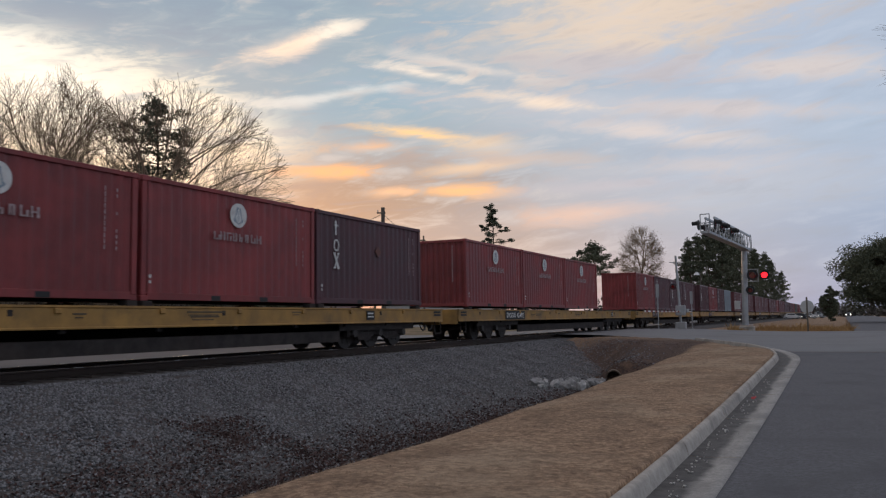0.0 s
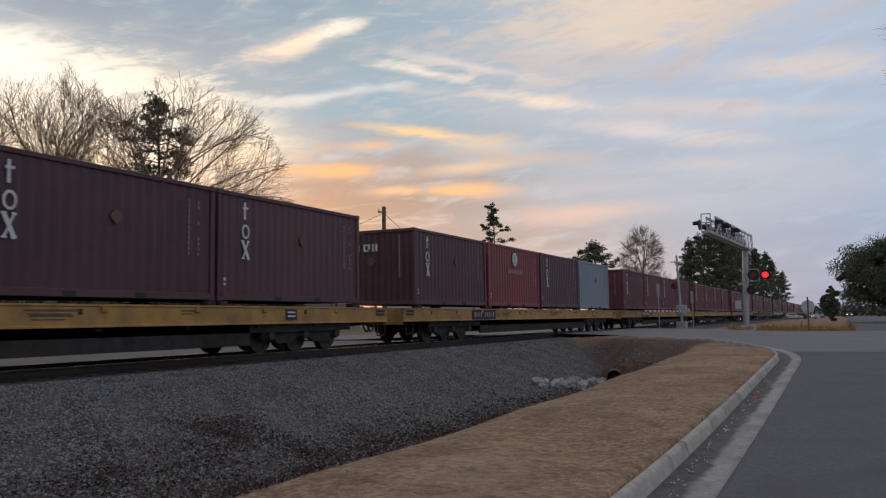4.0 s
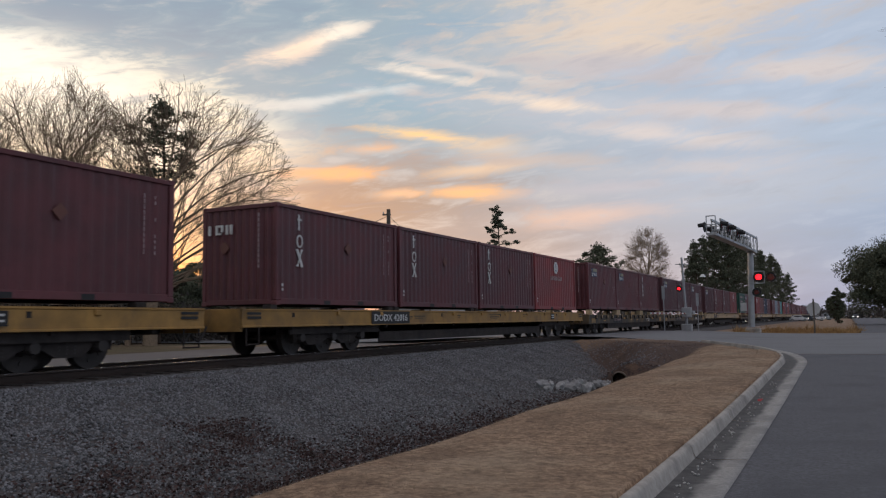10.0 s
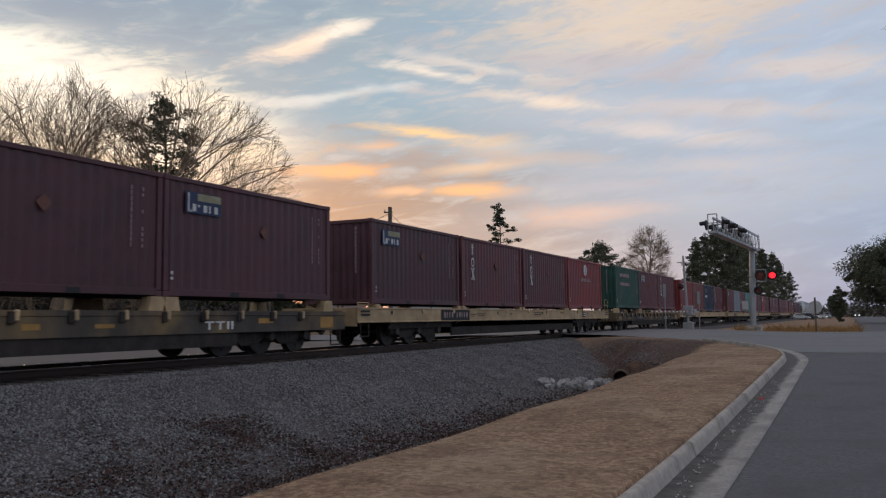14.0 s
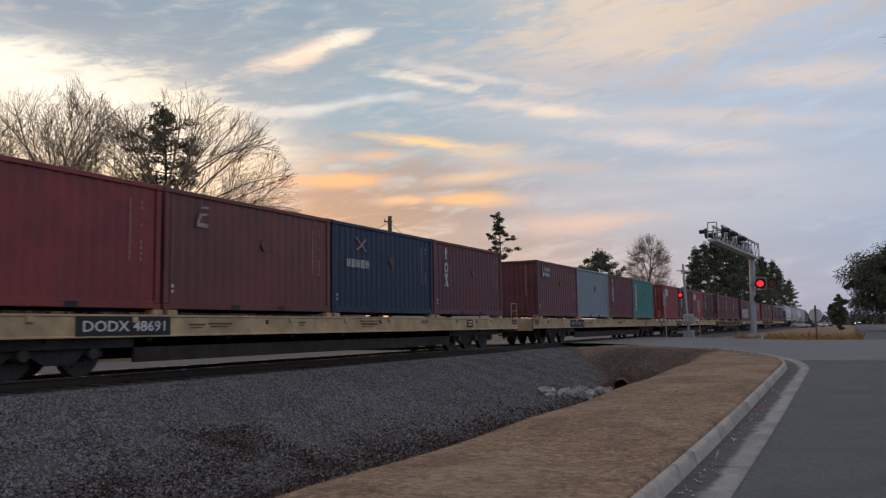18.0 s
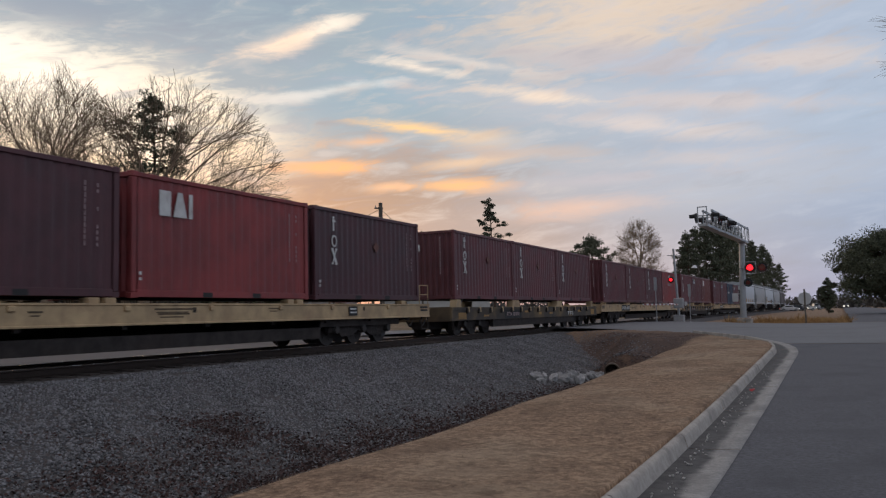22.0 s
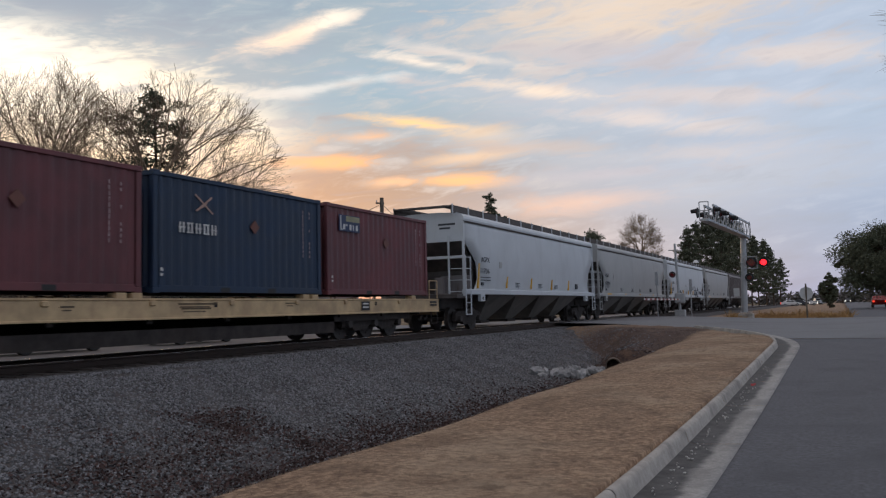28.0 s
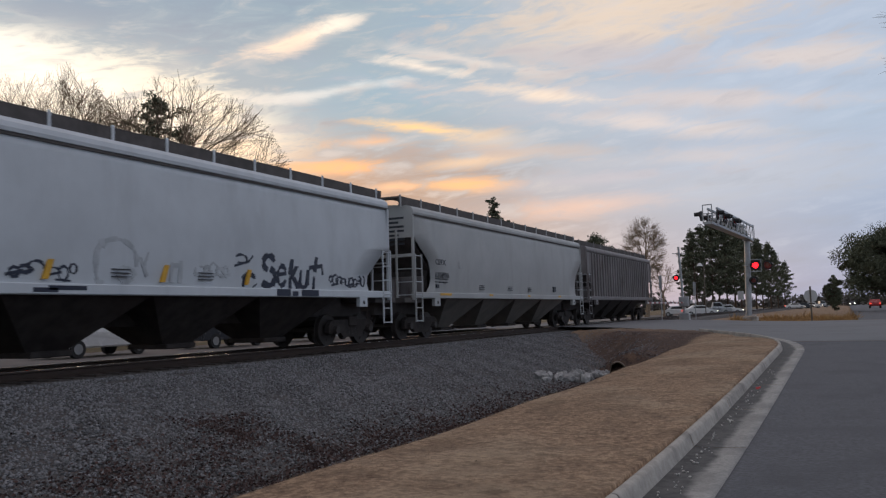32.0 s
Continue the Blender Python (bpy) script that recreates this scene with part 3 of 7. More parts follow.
def build_kerb():
    """Kerb and gutter cast in lengths of about 3 m with open joints."""
    pts = kerb_line()
    kerb = new("kerb")
    tagged(kerb, "rounded concrete kerb and gutter beside dormant grass", "kerb", kind="structure")
    step = 6
    for i in range(0, len(pts) - 1, step):
        piece = pts[i:i + step + 1]
        if len(piece) < 2:
            continue
        cut = [np.array(p, float) for p in piece]
        d = cut[-1] - cut[-2]
        cut[-1] = cut[-1] - d / np.linalg.norm(d) * 0.02
        ob = new("kerb_stone", sweep(cut, [(-0.02, -0.25), (0.0, 0.13), (0.016, 0.146), (0.04, 0.152), (0.07, 0.147), (0.092, 0.12), (0.108, 0.06), (0.125, 0.012)], M["concrete"], "kerb_stone"))
        ob.parent = kerb
        ob = new("gutter_slab", sweep(cut, [(0.115, 0.012), (0.2, 0.004), (0.3, 0.006), (0.42, 0.012), (0.52, 0.017), (0.64, 0.024), (0.65, -0.1)], M["gutter"], "gutter_slab"))
        ob.parent = kerb
    bits = []
    r = random.Random(5)
    for i in range(130):
        y = 5.5 + 12 * r.random() ** 1.7
        x = float(kerb_x(y)) + 0.2 + abs(r.gauss(0.06, 0.07))
        bits.append((x, y, r.uniform(0.006, 0.02)))
    x, y, q = np.array(bits).T
    stones("gutter_litter", x, y, road_z(y) + 0.012, q, M["litter"], "pale crumbs of gravel and litter in the gutter", "litter")
    bm = bmesh.new()
    for dx, dy, z, w in ((0, 0, 0.012, 0.028), (0.03, 0.035, 0.02, 0.016)):
        bmesh.ops.create_grid(bm, x_segments=2, y_segments=2, size=w, matrix=Matrix.Translation((dx, dy, z)) @ Matrix.Rotation(0.5 + dx * 9, 4, "X"))
    ob = new("red_wrapper", mesh_of("red_wrapper", bm, M["canopyred"]))
    ob.modifiers.new("thickness", "SOLIDIFY").thickness = 0.003
    ob.matrix_basis = pose(-1.4, 14.4, float(road_z(14.4)) + 0.01)
    tagged(ob, "crumpled red and white wrapper lying in the gutter", "litter")


build_ground(), build_street()

# ---- track ----


def ballast_bed():
    """Packed dark stone that runs out into bare earth at the head of the ditch."""
    m = surface("ballast_bed", (0.075, 0.068, 0.066), 0.95, vary=0.45, scale=26, stain=(0.06, 0.052, 0.05), stain_amount=0.5, stain_scale=0.5, bump=1.0, bump_scale=22)
    k = Nodes(m.node_tree)
    b = k.n["Principled BSDF"]
    stone = b.inputs["Base Color"].links[0].from_socket
    at = k.coords("Object")
    x, y, z = k.split(at)
    end = k.math("ADD", k.math("MULTIPLY", k.math("MINIMUM", k.math("MAXIMUM", k.math("ADD", x, 6.5), -5.2), 0.0), 2.2), y)
    end = k.math("ADD", end, k.math("MULTIPLY", k.math("SUBTRACT", k.noise(at, 0.9, 4.0, 0.6), 0.5), 7.0))
    earth = k.mix(k.ramp(k.noise(at, 16.0, 4.0, 0.6), 0.3, 0.7), lin(52, 43, 40), lin(92, 74, 65))
    here = k.math("MULTIPLY", k.ramp(end, 20.5, 24.5), k.ramp(x, -11.6, -10.8))
    k.put(b.inputs["Base Color"], k.mix(here, stone, earth))
    return m


def build_track():
    xs = np.array([-19.4, -18.2, -16.6, -15.9, -15.4, -12.6, -12.1, -11.6, -10.8, -9.6, -8.4, -7.4, -6.9, -6.2, -5.6])
    zs = np.interp(xs, [-19.4, -16.0, -15.5, -12.5, -11.9, -6.9, -5.6], [0.1, 0.47, 0.5, 0.5, 0.47, -0.37, -0.43])
    fine = np.arange(-19.4, -5.55, 0.22)
    ys = np.concatenate([[-400, -150, -60, -20], np.arange(-4, 42, 0.5), [42, 56, 80, 120, 200, 400, 900]])
    def z(X, Y):
        base = np.interp(X, xs, zs)
        w = smooth((Y - ditch_end(X)) / 4) * (X > -11.9)
        low = np.minimum(base, ground_z(X, Y) - 0.06)
        return base * (1 - w) + low * w + 0.03 * np.sin(X * 4 + Y * 2.2) * np.sin(Y * 1.7 - X) * (X > -11.9)
    base_mat = ballast_bed()
    tagged(new("ballast", grid_mesh("ballast", fine, ys, z, base_mat)), "grey crushed-stone ballast bank under the track", "ballast", kind="stuff")
    # loose stones
    n = 150000
    y = np.concatenate([rng.uniform(1.5, 16, n // 2), rng.uniform(16, 38, n - n // 2)])
    x = rng.uniform(-12.3, -5.0, n)
    keep = rng.random(n) < np.interp(x, [-12.3, -9, -7, -5.8, -5.0], [1, 1, 0.75, 0.4, 0.1])
    keep &= (y - ditch_end(x) < 1.2 + rng.normal(0, 2.0, n))
    x, y = x[keep], y[keep]
    zz = np.maximum(np.where(x < -5.9, z(x, y), -9), ground_z(x, y) - 0.01)
    stones("ballast_stones", x, y, zz, rng.uniform(0.012, 0.034, len(x)), M["gravel"], "loose grey ballast stones on the bank", "ballast")
    # dead leaves in the ditch and caught on the bank
    n = 24000
    lx, ly = [rng.normal(-5.6, 0.7, n)], [rng.uniform(2, 33, n)]
    # drifts of leaves and dead brush on the lower bank
    for cx, cy, spread, count in ((-8.6, 9.5, 0.3, 700), (-8.1, 9.7, 0.26, 900), (-7.6, 9.3, 0.26, 700), (-9.0, 9.6, 0.2, 200), (-7.3, 7.5, 0.4, 900), (-6.3, 7.6, 0.45, 1400), (-6.4, 9.6, 0.4, 1300), (-7.6, 6.6, 0.4, 700), (-6.2, 12.0, 0.45, 1000), (-8.4, 7.9, 0.4, 350), (-6.3, 14.6, 0.4, 500), (-7.2, 13.2, 0.3, 220), (-6.6, 17.0, 0.35, 260), (-6.9, 10.9, 0.35, 420)):
        for _ in range(7):
            ox, oy = rng.normal(cx, spread, 1), rng.normal(cy, spread * 1.3, 1)
            lx.append(rng.normal(ox, spread * 0.55, count // 11)), ly.append(rng.normal(oy, spread * 0.7, count // 11))
    lx, ly = np.concatenate(lx), np.concatenate(ly)
    lz = np.maximum(ground_z(lx, ly), np.where(lx < -5.7, z(lx, ly), -9)) + 0.03
    keep = (lx < -4.75) & ((lx < -5.0) | (rng.random(len(lx)) < 0.4)) & (rng.random(len(lx)) < np.interp(ly, [19, 23, 26], [1, 0.3, 0.0]))
    lx, ly, lz = lx[keep], ly[keep], lz[keep]
    scatter_leaves("leaf_litter", lx, ly, lz, 0.04, M["leaf_litter"], "brown dead leaves lying in the ditch", "leaves")
    railway = new("railway_track")
    tagged(railway, "single railway track on dark creosoted timber ties", "railway track", kind="structure")
    for s in (-1, 1):
        x0 = TRACK + s * 0.755
        prof = [(x0 - 0.075, 0.515), (x0 + 0.075, 0.515), (x0 + 0.07, 0.53), (x0 + 0.01, 0.55), (x0 + 0.01, 0.645), (x0 + 0.037, 0.655), (x0 + 0.037, 0.684), (x0 - 0.037, 0.684), (x0 - 0.037, 0.655), (x0 - 0.01, 0.645), (x0 - 0.01, 0.55), (x0 - 0.07, 0.53)]
        part("rail", prism(bmesh.new(), prof, -400, 900), M["rail"], railway, "rusty steel rail")
        part("rail_head", boxes((x0 - 0.03, x0 + 0.03, -400, 900, 0.6845, RAIL)), M["railtop"], railway, "polished running surface of a rail")
    tie = part("tie", boxes((-1.3, 1.3, -0.115, 0.115, -0.16, 0.0), bevel=0.012), M["tie"], railway)
    tie.matrix_basis = pose(TRACK, 2.0, 0.53)
    for i in range(1, 150):
        again(tie, pose(TRACK + random.uniform(-0.03, 0.03), 2.0 + i * 0.53, 0.53 + random.uniform(-0.01, 0.006), 0, 0, random.uniform(-0.6, 0.6)))


def scatter_leaves(name, x, y, z, size, mat, label, category, upright=0.0):
    """Small four-cornered leaves or blades in one mesh."""
    n = len(x)
    a = rng.normal(size=(n, 3)) * (1, 1, 0.5)
    a[:, 2] += upright
    a /= np.linalg.norm(a, axis=1)[:, None]
    b = np.cross(a, rng.normal(size=(n, 3)))
    b /= np.linalg.norm(b, axis=1)[:, None]
    s = (rng.uniform(0.5, 1.4, n) * size)[:, None]
    p = np.stack([x, y, z], 1)
    if upright:
        V = np.stack([p - b * s * 0.06, p + b * s * 0.06, p + a * s], 1).reshape(-1, 3)
        F = np.arange(n * 3).reshape(-1, 3)
    else:
        V = np.stack([p - a * s * 0.6, p + b * s * 0.35, p + a * s * 0.6, p - b * s * 0.35], 1).reshape(-1, 3)
        F = np.arange(n * 4).reshape(-1, 4)
    return tagged(new(name, raw_mesh(name, V, F, mat)), label, category, kind="stuff")


def stones(name, x, y, z, r, mat, label, category):
    """Many small angular stones in one mesh."""
    n = len(x)
    base = np.array([(1, 0, 0), (-1, 0, 0), (0, 1, 0), (0, -1, 0), (0, 0, 1), (0, 0, -1)], float)
    faces = np.array([(0, 2, 4), (2, 1, 4), (1, 3, 4), (3, 0, 4), (2, 0, 5), (1, 2, 5), (3, 1, 5), (0, 3, 5)])
    v = base[None] * rng.uniform(0.6, 1.25, (n, 6, 1))
    a, b = rng.uniform(0, TAU, n), rng.uniform(-0.9, 0.9, n)
    ca, sa, cb, sb = np.cos(a), np.sin(a), np.cos(b), np.sin(b)
    X = v[..., 0] * ca[:, None] - v[..., 1] * sa[:, None]
    Y = v[..., 0] * sa[:, None] + v[..., 1] * ca[:, None]
    Z = v[..., 2] * 0.75
    X, Z = X * cb[:, None] - Z * sb[:, None], X * sb[:, None] + Z * cb[:, None]
    V = np.stack([X, Y, Z], -1) * r[:, None, None] + np.stack([x, y, z + r * 0.3], -1)[:, None]
    F = (faces[None] + (np.arange(n) * 6)[:, None, None]).reshape(-1, 3)
    return tagged(new(name, raw_mesh(name, V.reshape(-1, 3), F, mat)), label, category, kind="stuff")


build_track()
build_kerb()


def build_verge():
    """Dormant turf, riprap and the culvert at the end of the ditch."""
    n = 150000
    y = 2.6 + 26 * rng.random(n) ** 1.7
    x = rng.uniform(-4.75, -1.7, n)
    keep = x < kerb_x(y) - 0.04
    x, y = x[keep], y[keep]
    scatter_leaves("turf", x, y, ground_z(x, y) - 0.006, 0.024, M["blades"], "short dormant brown turf on the verge", "grass", 0.55)
    n = 4000
    x, y = rng.uniform(-5.2, -2.4, n), rng.uniform(25, 36, n)
    keep = (x < kerb_x(y) - 0.05) & (y < street_near(x) - 0.1)
    x, y = x[keep], y[keep]
    scatter_leaves("mound_grass", x, y, ground_z(x, y) - 0.01, 0.05, M["blades"], "thin brown grass on the mound by the street", "grass", 0.5)
    n = 24000
    x, y = rng.uniform(-7.2, 0.5, n), 57 + 26 * rng.random(n) ** 1.3
    keep = rng.random(n) < np.clip(0.25 + 0.9 * np.sin(x * 0.9 + 2) * np.sin(y * 0.35) + 0.35 * np.sin(x * 2.3 + y), 0.05, 1)
    x, y = x[keep], y[keep]
    tall = 0.2 + 0.5 * np.clip(np.sin(x * 0.75 + 1.2) * np.cos(y * 0.3) + 0.5 * np.sin(x * 2.1 + y * 0.8), 0, 1)
    scatter_leaves("tall_grass", x, y, ground_z(x, y), tall, M["tallgrass"], "tall orange-brown dead grass beyond the street", "grass", 1.2)
    n = 5200
    x, y = rng.uniform(-9.5, -4.9, n), rng.uniform(22.5, 34, n)
    keep = (y < street_near(x) - 0.2) & (y > ditch_end(x) - 1.0) & (rng.random(n) < np.clip(0.45 + 0.8 * np.sin(x * 2.2 + y) * np.sin(y * 1.3 - x), 0.08, 1))
    x, y = x[keep], y[keep]
    scatter_leaves("ditch_weeds", x, y, ground_z(x, y) - 0.01, 0.09, M["leaf_litter"], "dead brown weeds on the bank above the culvert", "grass", 0.35)
    pipe = new("culvert_pipe")
    tagged(pipe, "rusty corrugated culvert pipe opening into the ditch", "culvert")
    pipe.matrix_basis = pose(-5.98, 23.2, -0.24, 0, 0, 12) @ Matrix.Diagonal((0.74, 0.5, 0.74, 1))
    bm = bmesh.new()
    rings = []
    for yy, r in ((0.0, 0.3), (0.0, 0.265), (2.5, 0.265)):
        rings.append([bm.verts.new((r * math.cos(i * TAU / 24), yy, r * math.sin(i * TAU / 24))) for i in range(24)])
    outer = [bm.verts.new((0.3 * math.cos(i * TAU / 24), 2.5, 0.3 * math.sin(i * TAU / 24))) for i in range(24)]
    rings = [outer] + rings
    for p, q in zip(rings, rings[1:]):
        for i in range(24):
            bm.faces.new((p[i], p[(i + 1) % 24], q[(i + 1) % 24], q[i]))
    bmesh.ops.recalc_face_normals(bm, faces=bm.faces)
    part("pipe", bm, M["pipe"], pipe)
    # a black disc gives the shade deep in the pipe
    bm = rod(bmesh.new(), (0, 2.3, 0), (0, 2.35, 0), 0.26, n=16)
    part("pipe_end", bm, M["lampblack"], pipe, "black disc painted as the shade inside the pipe")
    r = random.Random(11)
    shapes = []
    for i in range(5):
        bm = bmesh.new()
        bmesh.ops.create_icosphere(bm, subdivisions=2, radius=1.0)
        for v in bm.verts:
            v.co *= 0.8 + 0.5 * noise.noise(v.co * 1.3 + Vector((i * 9, 0, 0)))
        bmesh.ops.dissolve_limit(bm, angle_limit=radians(14), verts=bm.verts, edges=bm.edges)
        shapes.append(mesh_of("riprap_stone", bm, M["rock"]))
    for i in range(34):
        t = i / 33
        x0, y0 = -7.05 + 0.85 * t + r.gauss(0, 0.2), 20.4 + 2.6 * t + r.gauss(0, 0.28)
        if t > 0.7 and x0 > -6.1:
            x0 = -6.2
        s = r.uniform(0.09, 0.19) * (1.15 - 0.4 * t)
        o = new("riprap_stone", shapes[i % 5])
        zz = max(float(ground_z(x0, y0)), float(np.interp(x0, [-11.9, -6.9, -5.6], [0.47, -0.37, -0.43])))
        o.matrix_basis = pose(x0, y0, zz + s * 0.45, r.uniform(0, 360), r.uniform(0, 360), r.uniform(0, 360)) @ Matrix.Diagonal((s * 1.3, s, s * 0.85, 1))
        tagged(o, "pale angular riprap stone in the ditch", "stone", "riprap stones in the ditch")


build_verge()

# ---- the train ----
# Distance of the train's first full car along the track after t seconds.
def train_at(t):
    return 28.1986 - 14.9623 * t - 0.0468283 * t * t + 0.000733243 * t ** 3


BOX_L, BOX_W, BOX_H = 6.058, 2.438, 2.591


def wave(length, pitch, depth):
    """A trapezoid corrugation along a wall: (distance, depth)."""
    out, n = [], max(1, round(length / pitch))
    p = length / n
    for i in range(n):
        a = i * p
        out += [(a, 0), (a + p * 0.25, 0), (a + p * 0.5, -depth), (a + p * 0.75, -depth)]
    return out + [(length, 0)]


def corrugated(pts, place, z0, z1):
    bm = bmesh.new()
    lo = [bm.verts.new((*place(s, d), z0)) for s, d in pts]
    hi = [bm.verts.new((*place(s, d), z1)) for s, d in pts]
    for i in range(len(pts) - 1):
        bm.faces.new((lo[i], lo[i + 1], hi[i + 1], hi[i]))
    bmesh.ops.recalc_face_normals(bm, faces=bm.faces)
    return bm


CONTAINER_MESH = {}


def shared(key, build, mat):
    """One mesh for each shape and paint."""
    k = (key, mat)
    if k not in CONTAINER_MESH:
        CONTAINER_MESH[k] = mesh_of(key, build(), M[mat])
    return CONTAINER_MESH[k]


def piece(name, key, build, mat, parent, label=""):
    o = new(name, shared(key, build, mat))
    o.parent = parent
    return tagged(o, label, kind="stuff" if "panel" in name or "bars" in name or "marking" in name else "")


H2 = BOX_W / 2
SIDE_IN = H2 - 0.03


def plate(y0, y1, z0, z1, out=0.012, x=None):
    x = H2 - 0.004 if x is None else x
    return (x, x + out, y0, y1, z0, z1)


def letters(kind):
    """Markings on the long side that faces the road: (mesh name, boxes, paint). y runs back from the leading end, z up from the floor."""
    out = []
    def tilt(y, z, w, h, a):
        bm = box(bmesh.new(), H2 - 0.004, H2 + 0.008, -w / 2, w / 2, -h / 2, h / 2)
        bmesh.ops.transform(bm, matrix=Matrix.Translation((0, y, z)) @ Matrix.Rotation(radians(a), 4, "X"), verts=bm.verts)
        return bm
    def join(*bms):
        b = bmesh.new()
        for o in bms:
            me = bpy.data.meshes.new("tmp")
            o.to_mesh(me), o.free()
            b.from_mesh(me)
            bpy.data.meshes.remove(me)
        return b
    if kind == "stacked":
        # three white figures one above the other: a post with a bar, a ring, crossed strokes
        o = 0.95
        ring = bmesh.new()
        for i in range(13):
            a0, a1 = [radians(28 * j) for j in (i, i + 1)]
            p, q = [Vector((0, o - 0.115 * math.cos(a), 1.66 + 0.15 * math.sin(a))) for a in (a0, a1)]
            d = q - p
            box(ring, H2 - 0.004, H2 + 0.008, -d.length / 2 - 0.008, d.length / 2 + 0.008, -0.024, 0.024, turn=Matrix.Translation((p + q) / 2) @ Matrix.Rotation(math.atan2(d.z, d.y), 4, "X"))
        out.append(("marking", join(boxes(plate(o - 0.06, o + 0.0, 1.95, 2.36), plate(o - 0.1, o + 0.08, 2.2, 2.25)), ring,
                                    tilt(o, 1.22, 0.085, 0.5, 27), tilt(o, 1.22, 0.04, 0.46, -24), boxes(plate(o - 0.16, o - 0.05, 1.41, 1.45), plate(o + 0.05, o + 0.14, 1.41, 1.45), plate(o - 0.14, o - 0.04, 1.0, 1.035), plate(o + 0.04, o + 0.15, 1.0, 1.035))), "white"))
    if kind == "emblem":
        bm = rod(bmesh.new(), (H2 - 0.004, 2.95, 2.05), (H2 + 0.008, 2.95, 2.05), 0.29, n=24)
        out.append(("emblem", bm, "white"))
        out.append(("emblem_figure", join(tilt(2.86, 2.06, 0.05, 0.36, -14), tilt(2.95, 2.06, 0.05, 0.3, 0), tilt(3.04, 2.06, 0.05, 0.36, 14), tilt(2.86, 1.9, 0.05, 0.2, 55), tilt(3.04, 1.9, 0.05, 0.2, -55), boxes(plate(2.87, 3.03, 2.18, 2.24))), "emblemblue"))
        bars = []
        for i, (w, h) in enumerate(((0.2, 0.19), (0.16, 0.2), (0.16, 0.19), (0.14, 0.2), (0.12, 0.19), (0.12, 0.19), (0.17, 0.2), (0.17, 0.2))):
            y = 2.12 + i * 0.215
            bars += [plate(y, y + 0.04, 1.43, 1.43 + h), plate(y + w - 0.05, y + w, 1.43, 1.43 + h * (0.6 + 0.4 * (i % 2)))] + ([plate(y, y + w, 1.43 + (h - 0.03) * (i % 3) / 2, 1.46 + (h - 0.03) * (i % 3) / 2)])
        out.append(("marking", boxes(*bars), "faded"))
    if kind == "label":
        out.append(("printed_label", boxes(plate(0.6, 1.7, 1.83, 2.3)), "labelblue"))
        out.append(("label_stripe", boxes(plate(0.95, 1.68, 2.12, 2.28, 0.018)), "labelyellow"))
        out.append(("marking", boxes(*[plate(0.8 + i * 0.17, 0.8 + i * 0.17 + (0.045 if i % 2 else 0.1), 1.88 + 0.1 * (i == 1), 2.04, 0.02) for i in range(5)], plate(0.66, 0.7, 1.86, 2.27, 0.018), plate(0.72, 0.78, 1.86, 1.9, 0.018)), "white"))
    if kind == "white_label":
        out.append(("printed_label", boxes(plate(0.8, 1.6, 1.75, 2.3)), "white"))
    if kind == "bold":
        # a block, a wedge and a bar
        o = 0.72
        wedge = prism(bmesh.new(), [(o + 0.42, 1.74), (o + 0.82, 1.74), (o + 0.68, 2.28), (o + 0.55, 2.28)], H2 - 0.004, H2 + 0.008, "x")
        out.append(("marking", join(boxes(plate(o + 0.02, o + 0.34, 1.74, 2.28), plate(o + 0.88, o + 0.99, 1.74, 2.28)), wedge), "white"))
    if kind == "small":
        out.append(("marking", join(tilt(1.16, 2.28, 0.24, 0.05, 6), tilt(1.12, 2.12, 0.26, 0.05, 8), tilt(1.1, 1.88, 0.34, 0.09, 0), tilt(1.0, 2.02, 0.06, 0.2, -30)), "faded"))
    if kind == "rows":
        out.append(("marking", boxes(*[plate(1.0 + i * 0.34, 1.0 + i * 0.34 + 0.22, 1.95, 2.17) for i in range(7)], *[plate(1.0 + i * 0.22, 1.0 + i * 0.22 + 0.16, 1.42, 1.6) for i in range(11)]), "faded"))
    if kind == "cross":
        out.append(("emblem", join(tilt(1.5, 2.0, 0.035, 0.68, 55), tilt(1.5, 2.0, 0.04, 0.6, -55), tilt(1.5, 1.98, 0.05, 0.2, -55)), "pinkmark"))
        out.append(("marking", boxes(*[plate(0.72 + i * 0.25 + d, 0.72 + i * 0.25 + d + 0.04, 1.32, 1.55) for i in range(5) for d in (0.02, 0.13)], *[plate(0.72 + i * 0.25, 0.72 + i * 0.25 + 0.19, z, z + 0.03) for i in range(5) for z in ((1.32, 1.52) if i % 2 else (1.42,))]), "white"))
    if kind == "upright":
        out.append(("marking", boxes(*[plate(0.62, 0.86, 0.5 + i * 0.25, 0.5 + i * 0.25 + 0.19) for i in range(7)]), "white"))
        out.append(("panel", boxes(plate(0.5, 0.58, 0.45, 2.3)), "faded"))
    return out


